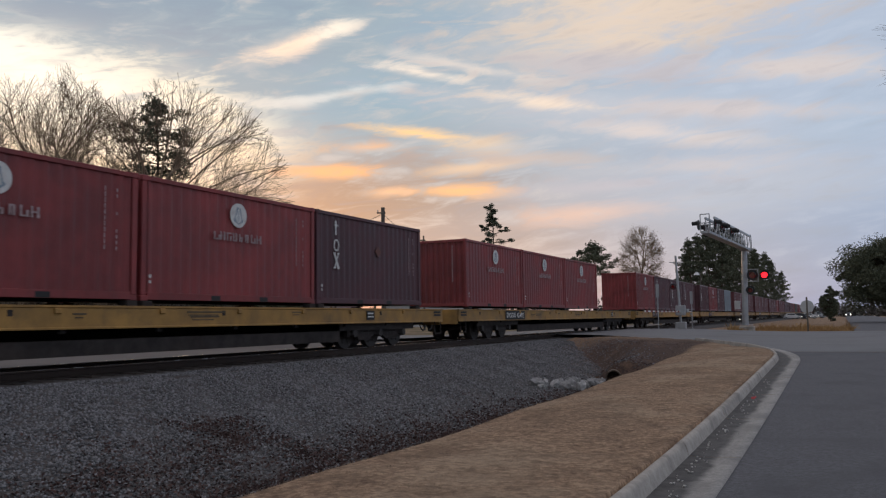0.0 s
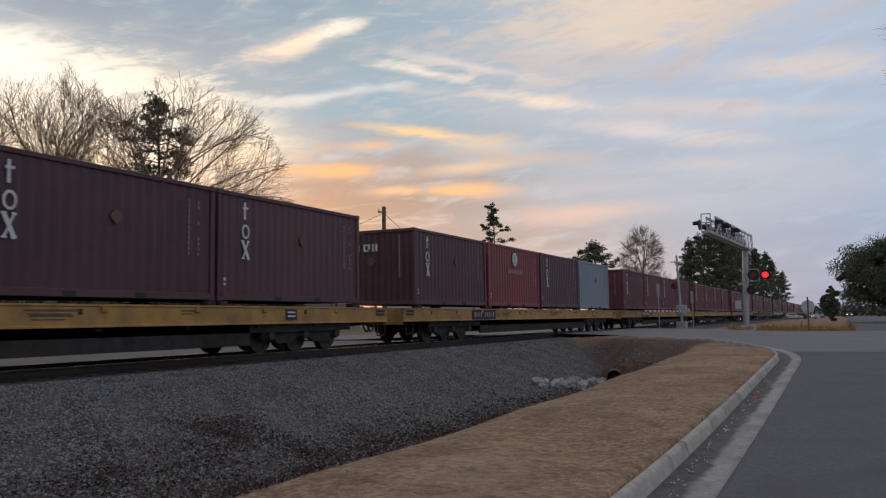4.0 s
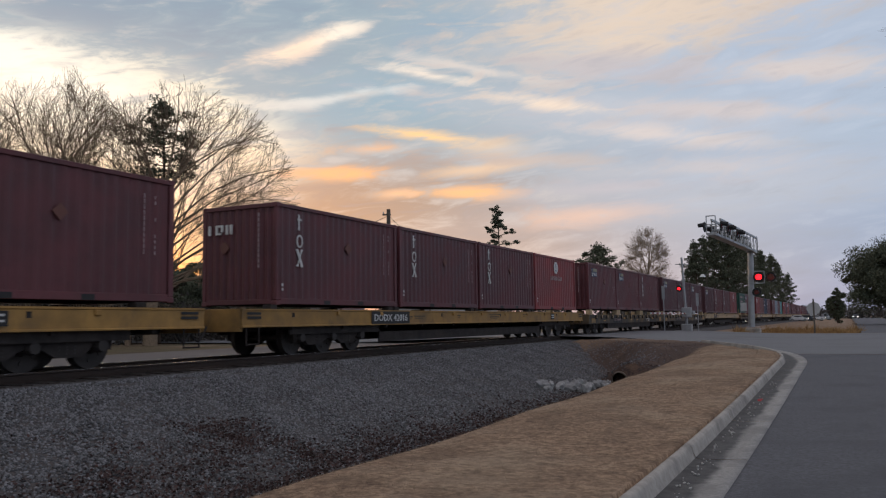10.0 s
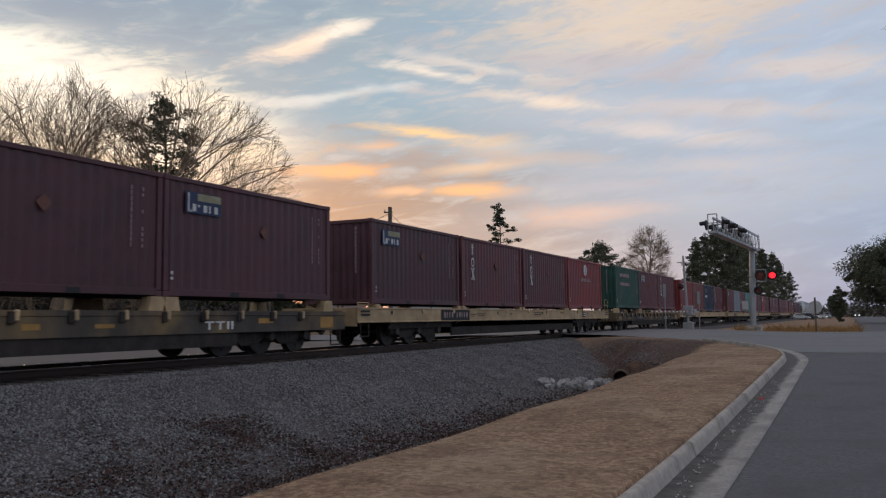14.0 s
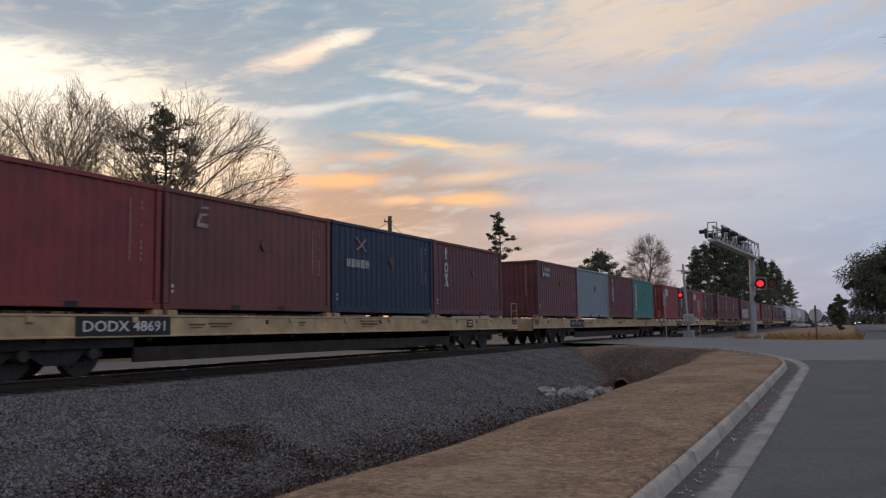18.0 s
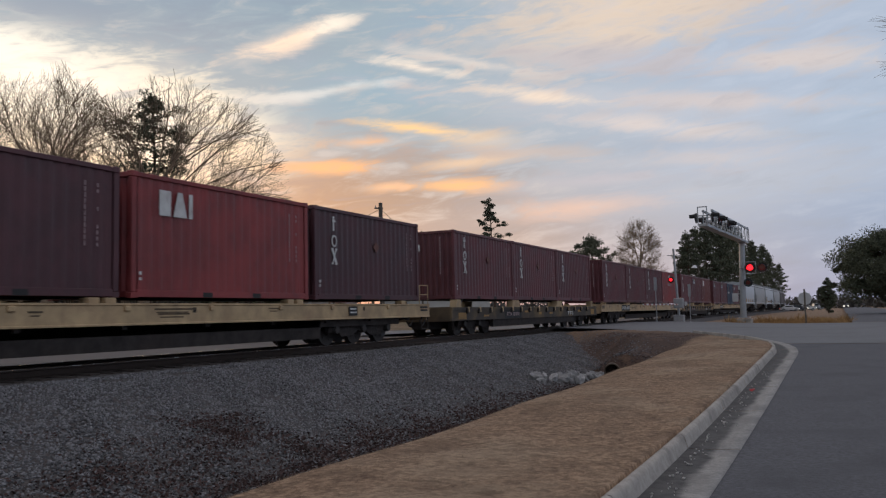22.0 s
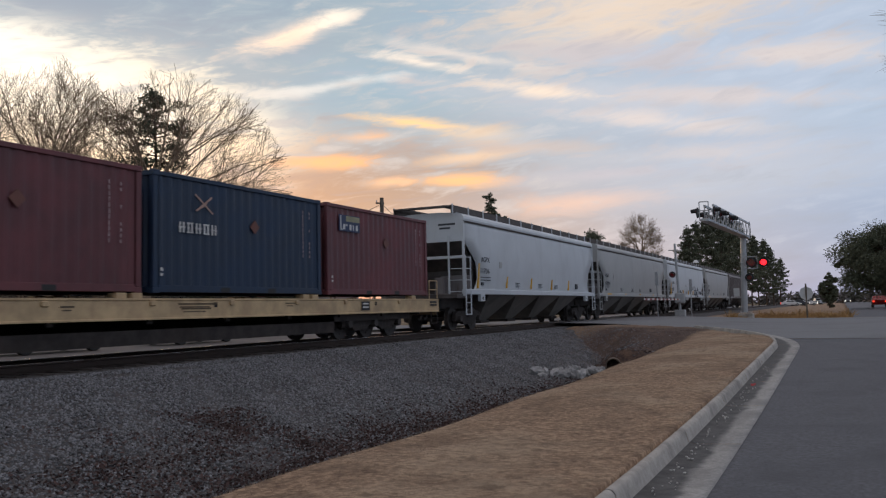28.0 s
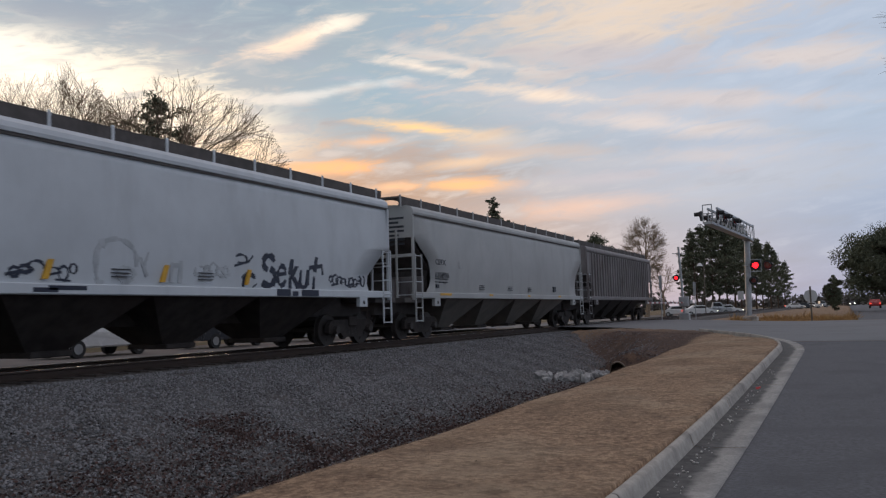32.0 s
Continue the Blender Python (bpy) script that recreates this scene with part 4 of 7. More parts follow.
def make_container(kind, paint, label):
    """A twenty-foot corrugated container; its leading end is at y = 0, its floor at z = 0."""
    c = new("shipping_container")
    tagged(c, label, "container", "containers on the train")
    L, H = BOX_L, BOX_H
    sp = wave(L - 0.36, 0.278, 0.024)
    for s, n in ((1, "near"), (-1, "far")):
        piece("side_wall", "side_wall_" + n, lambda: corrugated(sp, lambda a, d: (s * (SIDE_IN + d), 0.18 + a), 0.16, H - 0.1), paint, c)
        piece("top_rail", "top_rail_" + n, lambda: boxes((s * (H2 - 0.07), s * H2, 0.16, L - 0.16, H - 0.11, H - 0.012), bevel=0.01), paint, c)
        piece("bottom_rail", "bottom_rail_" + n, lambda: boxes((s * (H2 - 0.06), s * H2, 0.16, L - 0.16, 0.02, 0.17), bevel=0.008), paint, c)
        for y in (2.05, 3.75):
            piece("fork_pocket", "fork_pocket_%s_%d" % (n, y), lambda: boxes((s * (H2 - 0.05), s * (H2 + 0.003), y, y + 0.3, 0.025, 0.135)), "lampblack", c, "dark fork-lift pocket")
    for y0, nm in ((0.0, "front"), (L - 0.15, "rear")):
        for s in (-1, 1):
            piece("corner_post", "corner_post_%s_%d" % (nm, s), lambda: boxes((s * (H2 - 0.12), s * H2, y0 + 0.005, y0 + 0.145, 0.118, H - 0.118), bevel=0.015), paint, c)
            for z0 in (0.0, H - 0.118):
                piece("corner_casting", "corner_casting_%s_%d_%d" % (nm, s, z0), lambda: boxes((s * (H2 - 0.162), s * (H2 + 0.004), y0 - 0.004 if nm == "front" else y0 - 0.028, y0 + 0.178 if nm == "front" else y0 + 0.154, z0, z0 + 0.118), bevel=0.012), paint, c)
    ep = wave(BOX_W - 0.26, 0.25, 0.06)
    piece("end_wall", "end_wall", lambda: corrugated(ep, lambda a, d: (-H2 + 0.13 + a, 0.03 - d), 0.14, H - 0.11), paint, c, "corrugated steel end wall")
    for z0, z1, n in ((0.02, 0.15, "sill"), (H - 0.115, H - 0.01, "header")):
        piece("end_" + n, "front_" + n, lambda: boxes((-H2 + 0.16, H2 - 0.16, 0.004, 0.1, z0, z1), bevel=0.01), paint, c)
    for s in (-1, 1):
        d = piece("door", "door_%d" % s, lambda: boxes((min(0, s * 1.1), max(0, s * 1.1), L - 0.06, L - 0.015, 0.13, H - 0.12), bevel=0.01), paint, c)
        for x in (0.3, 0.82):
            r = piece("lock_rod", "lock_rod_%d_%d" % (s, x * 10), lambda: rods(((s * x, L + 0.005, 0.1), (s * x, L + 0.005, H - 0.1), 0.018), n=6), "galv", d, "galvanised lock rod")
    piece("roof", "roof", roof_sheet, paint, c)
    piece("floor", "floor", lambda: boxes((-H2 + 0.06, H2 - 0.06, 0.1, L - 0.1, 0.02, 0.14)), "black", c, "dark underside of the floor")
    # number panels at the trailing end of the side, a placard in the middle, writing on the leading end
    tone = "white" if paint not in ("grey",) else "mark"
    piece("number_panel", "number_panel", lambda: boxes(*[plate(5.21, 5.232, 0.98 + i * 0.115, 1.07 + i * 0.115) for i in range(11)], *[plate(5.5, 5.525, 0.98 + i * 0.115, 1.05 + i * 0.115) for i in (0, 1, 2, 3, 6, 9, 10)]), "faded", c)
    piece("small_panel", "small_plate", lambda: boxes(plate(0.2, 0.26, 0.47, 0.54), plate(0.2, 0.26, 0.36, 0.42)), tone, c)
    if kind not in ("emblem", "bold"):
        piece("placard", "placard", lambda: diamond(3.25, 1.62), "placard", c, "faded orange diamond placard")
    piece("end_number_panel", "end_number_panel", lambda: boxes(*[(0.63, 0.655, -0.02, 0.03, 0.95 + i * 0.13, 1.05 + i * 0.13) for i in range(11)]), "faded", c)
    if kind == "stacked":
        piece("end_marking", "end_marking", lambda: boxes(*[(x, x + 0.06, -0.022, 0.03, z0, 2.1) for x, z0 in ((-1.0, 1.85), (-0.76, 1.85), (-0.58, 1.92), (-0.42, 1.85), (-0.28, 1.85))], (-0.7, -0.58, -0.022, 0.03, 1.85, 1.9), (-0.7, -0.58, -0.022, 0.03, 2.05, 2.1)), "white", c)
        piece("end_placard", "end_placard", lambda: diamond_end(-0.45, 1.5), "placard", c)
    for i, (n, bm, mat) in enumerate(letters(kind)):
        key = "%s_%s_%d" % (kind, n, i)
        if (key, mat) in CONTAINER_MESH:
            bm.free()
        piece(n, key, lambda: bm, mat, c)
    return c


def roof_sheet():
    pts = wave(BOX_L - 0.2, 0.22, 0.025)
    bm = bmesh.new()
    a = [bm.verts.new((-H2 + 0.06, 0.1 + s, BOX_H - 0.02 + d * 0.6)) for s, d in pts]
    b = [bm.verts.new((H2 - 0.06, 0.1 + s, BOX_H - 0.02 + d * 0.6)) for s, d in pts]
    for i in range(len(pts) - 1):
        bm.faces.new((a[i], b[i], b[i + 1], a[i + 1]))
    return bm


def diamond(y, z, r=0.17):
    bm = box(bmesh.new(), H2 - 0.004, H2 + 0.01, -r * 0.7, r * 0.7, -r * 0.7, r * 0.7)
    bmesh.ops.transform(bm, matrix=Matrix.Translation((0, y, z)) @ Matrix.Rotation(radians(45), 4, "X"), verts=bm.verts)
    return bm


def diamond_end(x, z, r=0.17):
    bm = box(bmesh.new(), -r * 0.7, r * 0.7, -0.024, 0.02, -r * 0.7, r * 0.7)
    bmesh.ops.transform(bm, matrix=Matrix.Translation((x, 0, z)) @ Matrix.Rotation(radians(45), 4, "Y"), verts=bm.verts)
    return bm


KINDS = {
    "R": ("emblem", "red", "red corrugated steel shipping container with a round white emblem"),
    "T": ("stacked", "plum", "dark maroon corrugated container with stacked white marking"),
    "t": ("stacked", "maroon", "maroon corrugated container with stacked white marking"),
    "F": ("label", "maroon", "maroon corrugated container with a blue printed label"),
    "f": ("label", "plum", "dark maroon corrugated container with a blue printed label"),
    "B": ("white_label", "brown", "red-brown corrugated container with a white label"),
    "W": ("plain", "grey", "pale grey corrugated container with an orange placard"),
    "G": ("rows", "green", "dark green corrugated container with two faded rows of marking"),
    "E": ("upright", "teal", "teal corrugated container with an upright white marking"),
    "N": ("cross", "blue", "navy blue corrugated container with an orange cross emblem"),
    "C": ("bold", "red", "red corrugated container with bold white block marking"),
    "Z": ("small", "brown", "red-brown corrugated container with a small white marking"),
}


WHEEL_R = 0.44


def lettering(name, words, x, y0, y1, z0, z1, mat, parent, weight=0.0, label=""):
    """Painted words on a side that faces +x, stretched to fill y0..y1 and z0..z1."""
    cu = bpy.data.curves.new("words", "FONT")
    cu.body, cu.extrude, cu.offset, cu.resolution_u = words, 0.004, weight, 2
    ob = bpy.data.objects.new("words", cu)
    me = bpy.data.meshes.new_from_object(ob)
    bpy.data.objects.remove(ob), bpy.data.curves.remove(cu)
    co = np.empty(len(me.vertices) * 3)
    me.vertices.foreach_get("co", co)
    co = co.reshape(-1, 3)
    lo, hi = co.min(0), co.max(0)
    u = (co - lo) / np.maximum(hi - lo, 1e-6)
    me.vertices.foreach_set("co", np.column_stack([x + u[:, 2] * 0.006, y0 + u[:, 0] * (y1 - y0), z0 + u[:, 1] * (z1 - z0)]).ravel())
    me.name = name
    me.materials.clear()
    me.materials.append(M[mat])
    o = new(name, me)
    o.parent = parent
    return tagged(o, label, kind="stuff")


def wheelset():
    bm = bmesh.new()
    for s in (-1, 1):
        rod(bm, (s * 0.70, 0, 0), (s * 0.83, 0, 0), WHEEL_R, WHEEL_R, 24)
        rod(bm, (s * 0.68, 0, 0), (s * 0.70, 0, 0), WHEEL_R + 0.025, WHEEL_R + 0.025, 24)
        rod(bm, (s * 0.83, 0, 0), (s * 0.90, 0, 0), 0.16, 0.12, 12)
        for i in range(6):
            a = i * TAU / 6
            rod(bm, (s * 0.831, 0.27 * math.cos(a), 0.27 * math.sin(a)), (s * 0.845, 0.27 * math.cos(a), 0.27 * math.sin(a)), 0.05, n=6)
    rod(bm, (-1.1, 0, 0), (1.1, 0, 0), 0.08, n=8)
    return bm


def side_frame(axles, gap):
    half = (axles - 1) * gap / 2
    pts = [(-half - 0.28, 0.36), (-half - 0.28, 0.6), (-half - 0.1, 0.72), (half + 0.1, 0.72), (half + 0.28, 0.6), (half + 0.28, 0.36), (half + 0.12, 0.36), (half - 0.1, 0.5)]
    if axles == 2:
        pts += [(0.45, 0.22), (-0.45, 0.22), (-half + 0.1, 0.5), (-half - 0.12, 0.36)]
    else:
        pts += [(0.75 * gap, 0.24), (0.35 * gap, 0.24), (0.14 * gap, 0.4), (-0.14 * gap, 0.4), (-0.35 * gap, 0.24), (-0.75 * gap, 0.24), (-half + 0.1, 0.5), (-half - 0.12, 0.36)]
    return prism(bmesh.new(), pts, -0.07, 0.07, "x")


def spring_nest():
    bm = bmesh.new()
    for o in (-0.17, 0.0, 0.17):
        for i in range(4):
            rod(bm, (0, o, 0.3 + i * 0.065), (0, o, 0.335 + i * 0.065), 0.07, n=8)
    return bm


TRUCK_MESH = {}


def keep(name, build, mat):
    if name not in TRUCK_MESH:
        TRUCK_MESH[name] = mesh_of(name.split(" ")[0], build(), M[mat])
    return TRUCK_MESH[name]


def add_truck(parent, y, axles, gap):
    """A railway truck: side frames, springs, bolster, wheelsets with bearing caps. Its origin is on the rails."""
    t = new("truck")
    t.parent = parent
    t.matrix_basis = pose(0, y, 0)
    half = (axles - 1) * gap / 2

    def put(name, me, m):
        o = new(name, me)
        o.parent, o.matrix_basis = t, m
        return o
    put("bolster", keep("bolster", lambda: boxes((-1.15, 1.15, -0.2, 0.2, 0.52, 0.82), bevel=0.03), "black"), Matrix())
    for s in (-1, 1):
        put("side_frame", keep("side_frame %d %s" % (axles, gap), lambda: side_frame(axles, gap), "black"), pose(s * 1.02, 0, 0))
        for c in ([0] if axles == 2 else [-gap / 2, gap / 2]):
            tagged(put("spring_nest", keep("spring_nest", spring_nest, "wheel"), pose(s * 1.03, c, 0)), kind="stuff")
        for i in range(axles):
            put("bearing_cap", keep("bearing_cap", lambda: rods(((0, 0, 0), (0.14, 0, 0), 0.13, 0.11), n=10), "wheel"), pose(s * 1.06, -half + i * gap, WHEEL_R, 0, 0, 0 if s > 0 else 180))
    for i in range(axles):
        put("wheelset", keep("wheelset", wheelset, "wheel"), pose(0, -half + i * gap, WHEEL_R))
    return t


def coupler(parent, y, sgn):
    part("coupler", boxes((-0.1, 0.1, y, y + sgn * 0.75, 0.72, 0.98), (-0.17, 0.14, y + sgn * 0.5, y + sgn * 0.8, 0.7, 1.0), bevel=0.02), M["black"], parent)
    pts = [Vector((0.35, y + sgn * (0.1 + 0.1 * i), 0.75 - 0.32 * math.sin(i / 6 * math.pi))) for i in range(7)]
    bm = bmesh.new()
    rings = [[bm.verts.new(p + Vector((0.03 * math.cos(j * TAU / 6), 0.0, 0.03 * math.sin(j * TAU / 6)))) for j in range(6)] for p in pts]
    for p, q in zip(rings, rings[1:]):
        for j in range(6):
            bm.faces.new((p[j], p[(j + 1) % 6], q[(j + 1) % 6], q[j]))
    bm.faces.new(rings[0]), bm.faces.new(rings[-1])
    part("air_hose", bm, M["lampblack"], parent, "black rubber brake hose")


DECK = 1.86 - RAIL       # heights on a car count from the rail head


def make_flatcar(kind):
    """y = 0 is the leading container's end; the car runs back along +y."""
    c = new("flatcar")
    long = kind != "X"
    y0, y1 = (-1.0, 25.9) if long else (-0.6, 18.7)
    paint = {"Y": "yellow", "T": "tan", "X": "rustpaint"}[kind]
    w = 1.36
    if long:
        zt, zb = DECK, DECK - 0.44
        for s in (-1, 1):
            part("side_sill", prism(bmesh.new(), [(s * (w - 0.2), zb), (s * w, zb), (s * w, zb + 0.03), (s * (w - 0.02), zb + 0.045), (s * (w - 0.02), zt - 0.055), (s * w, zt - 0.04), (s * w, zt), (s * (w - 0.2), zt), (s * (w - 0.2), zt - 0.03), (s * (w - 0.06), zt - 0.04), (s * (w - 0.06), zb + 0.04), (s * (w - 0.2), zb + 0.03)], y0, y1), M[paint], c)
        part("deck", boxes((-w + 0.09, w - 0.09, y0 + 0.02, y1 - 0.02, zt - 0.08, zt - 0.012)), M["black"], c, "dark steel deck")
        for y, n in ((y0, "front"), (y1, "rear")):
            part("end_sill", boxes((-w + 0.09, w - 0.09, y - 0.004, y + 0.1 if n == "front" else y - 0.1, zb - 0.1, zt), bevel=0.01), M[paint], c)
        # rust and wear strip under the deck edge, reporting marks as plain bars on a dark panel
        for y, l, z in ((6.75, 0.5, 0.22), (7.35, 0.75, 0.24), (10.6, 0.3, 0.26), (13.5, 1.2, 0.3), (13.6, 0.9, 0.2), (17.2, 0.4, 0.3)):
            tagged(part("data_marking", boxes((w - 0.018, w - 0.012, y, y + l, zb + z, zb + z + 0.035), (w - 0.018, w - 0.012, y + 0.05, y + l * 0.8, zb + z - 0.06, zb + z - 0.035)), M["rustpaint"], c), kind="stuff")
        part("small_plate", boxes((w, w + 0.006, 20.8, 21.25, zb + 0.1, zt - 0.08)), M["lampblack"], c)
        tagged(part("plate_marking", boxes((w + 0.004, w + 0.012, 20.87, 21.18, zb + 0.27, zb + 0.31), (w + 0.004, w + 0.012, 20.87, 21.18, zb + 0.17, zb + 0.21)), M["white"], c), kind="stuff")
        for y in (y0 + 0.15, y1 - 0.7):
            tagged(part("vent_slot", boxes((w, w + 0.005, y, y + 0.5, zt - 0.24, zt - 0.18), (w, w + 0.005, y, y + 0.5, zt - 0.14, zt - 0.08)), M["lampblack"], c), kind="stuff")
        for y in (2.9, 5.2, 10.2, 12.7, 15.1, 17.6, 19.9, 23.0):
            part("tie_down", boxes((w - 0.02, w + 0.03, y, y + 0.14, zt - 0.16, zt - 0.05), bevel=0.015), M[paint], c)
        for y in (0.9, 4.9, 9.3, 14.6, 21.6):
            part("lashing_slot", boxes((w - 0.021, w - 0.014, y, y + 0.1, zt - 0.2, zt - 0.09)), M["black"], c)
        part("centre_sill", boxes((-0.38, 0.38, y0 + 0.3, y1 - 0.3, zb - 0.12, zt - 0.09), (-0.3, 0.3, 6.0, 18.9, zb - 0.42, zb - 0.12), bevel=0.02), M["black"], c)
        tagged(part("underframe", boxes(*[(-w + 0.1, w - 0.1, y, y + 0.12, zb - 0.08, zt - 0.09) for y in np.arange(1, 25, 2.35)], (-w + 0.16, -w + 0.22, 5.4, 19.6, zb - 0.5, zb), (w - 0.22, w - 0.16, 5.4, 19.6, zb - 0.5, zb), (w - 0.22, w - 0.16, 1.0, 24.0, zb - 0.2, zb), (-w + 0.16, -w + 0.22, 1.0, 24.0, zb - 0.2, zb)), M["black"], c), kind="stuff")
        part("brake_cylinder", rods(((0.9, 10.5, zb - 0.25), (0.9, 11.4, zb - 0.25), 0.19), n=12), M["black"], c)
        part("air_tank", rods(((0.95, 13.2, zb - 0.22), (0.95, 13.9, zb - 0.22), 0.15), n=12), M["black"], c)
        for y in (0.25, 5.95, 6.35, 12.05, 12.45, 18.2, 18.6, 24.2):
            for s in (-1, 1):
                part("pedestal", boxes((s * 1.02, s * 1.28, y - 0.13, y + 0.13, zt - 0.01, zt + 0.108), bevel=0.012), M["black" if kind == "Y" else paint], c)
        ta, tb, gap = 3.0, 21.9, 1.45
        axles = 3
    else:
        zt, zb = 1.05, 0.56
        for s in (-1, 1):
            part("side_sill", prism(bmesh.new(), [(s * (w - 0.2), zb), (s * (w - 0.02), zb), (s * (w - 0.02), zt - 0.11), (s * w, zt - 0.1), (s * w, zt), (s * (w - 0.1), zt), (s * (w - 0.1), zb + 0.03), (s * (w - 0.2), zb + 0.03)], y0, y1 + 0.1), M["sill"], c, "grimy sill with worn tan and yellow paint")
            part("lower_sill", prism(bmesh.new(), [(s * (w - 0.2), 0.26), (s * (w - 0.06), 0.26), (s * (w - 0.06), zb), (s * (w - 0.2), zb)], 3.4, 14.4), M["black"], c, "black lower sill")
            for i in range(15):
                y = 0.75 + i * 1.14 + 0.04 * math.sin(i * 5.0)
                part("stake_pocket", boxes((s * (w - 0.02), s * (w + 0.05), y - 0.1, y + 0.02, zt - 0.24, zt - 0.02), bevel=0.015), M["black"], c)
                part("lashing_ring", boxes((s * (w - 0.02), s * (w + 0.06), y + 0.02, y + 0.11, zt - 0.19, zt + 0.01), bevel=0.02), M["tan"], c, "pale worn lashing bracket")
        for y, l, z0, z1 in ((0.0, 0.7, zb + 0.04, zt - 0.2), (2.4, 0.5, zb + 0.12, zt - 0.3), (7.0, 0.45, zb + 0.24, zt - 0.16), (8.9, 0.35, zb + 0.14, zt - 0.24), (10.4, 0.46, zb + 0.15, zt - 0.26), (15.1, 0.55, zb + 0.2, zt - 0.17), (17.62, 0.6, zb + 0.06, zt - 0.14)):
            part("paint_patch", boxes((w - 0.02, w - 0.015, y, y + l, z0, z1), bevel=0.002), M["yellow"], c, "yellow paint patch")
        part("number_board", boxes((w - 0.02, w - 0.016, 4.6, 6.55, zb + 0.01, zt - 0.12)), M["lampblack"], c, "black number board")
        tagged(part("panel_marking", boxes(*[(w - 0.016, w - 0.01, y, y + 0.07, 0.64, 0.82) for y in (13.4, 13.75, 14.0, 14.14)], (w - 0.016, w - 0.01, 13.29, 13.58, 0.785, 0.82), (w - 0.016, w - 0.01, 13.64, 13.93, 0.785, 0.82)), M["white"], c), kind="stuff")
        part("deck", boxes((-w + 0.1, w - 0.1, y0, y1, zt - 0.1, zt - 0.03)), M["black"], c)
        for y, n in ((y0, "front"), (y1 + 0.1, "rear")):
            part("end_sill", boxes((-w + 0.08, w - 0.08, y - 0.004, y + 0.12 if n == "front" else y - 0.12, zb - 0.02, zt + 0.02), bevel=0.01), M["rustpaint"], c)
        part("centre_sill", boxes((-0.4, 0.4, y0 + 0.2, y1 - 0.2, zb - 0.3, zt - 0.11), bevel=0.02), M["black"], c)
        tagged(part("underframe", boxes(*[(-w + 0.1, w - 0.1, y, y + 0.12, zb - 0.06, zt - 0.11) for y in np.arange(1, 18, 2.1)]), M["black"], c), kind="stuff")
        for y in (0.2, 5.9, 6.3, 12.0, 12.4, 18.1):
            for s in (-1, 1):
                part("pedestal", prism(bmesh.new(), [(y - 0.24, zt - 0.04), (y + 0.24, zt - 0.04), (y + 0.17, 1.342), (y - 0.17, 1.342)], s * 1.0, s * 1.27, "x"), M["tan"], c, "pale yellow container pedestal")
        part("end_rail", rods(((w - 0.3, 0.62, zt - 0.04), (w - 0.3, 0.62, zt + 0.1), 0.03), ((w - 0.3, 1.0, zt + 0.3), (w - 0.3, 0.62, zt - 0.02), 0.02), n=6), M["galv"], c)
        ta, tb, gap, axles = 2.3, 15.8, 1.4, 3
    add_truck(c, ta, axles, gap), add_truck(c, tb, axles, gap)
    coupler(c, y0, -1), coupler(c, y1, 1)
    # hand rails at the corners
    for y, d in ((y0 + 0.05, 1), (y1 - 0.05, -1)):
        hi = 0.62 if d < 0 else 0.14
        if kind == "T":
            part("grab_iron", rods(((w - 0.05, y, zb - 0.02), (w - 0.05, y, zt + hi), 0.016), ((w - 0.05, y + d * 0.6, zb), (w - 0.05, y + d * 0.6, zt + hi), 0.016), ((w - 0.05, y, zt + hi), (w - 0.05, y + d * 0.6, zt + hi), 0.016), ((w - 0.05, y, zt + hi / 2), (w - 0.05, y + d * 0.6, zt + hi / 2), 0.016), n=6), M["tan"], c)
        part("step", rods(((w - 0.02, y + d * 0.1, zb), (w - 0.02, y + d * 0.1, zb - 0.42), 0.018), ((w - 0.02, y + d * 0.55, zb), (w - 0.02, y + d * 0.55, zb - 0.42), 0.018), ((w - 0.02, y + d * 0.1, zb - 0.4), (w - 0.02, y + d * 0.55, zb - 0.4), 0.018), n=6), M["black"], c)
    tagged(c, {"Y": "yellow steel six-axle flatcar carrying containers", "T": "faded pale yellow six-axle flatcar carrying containers", "X": "weathered brown flatcar with yellow paint patches"}[kind], "flatcar", "cars of the train")
    return c


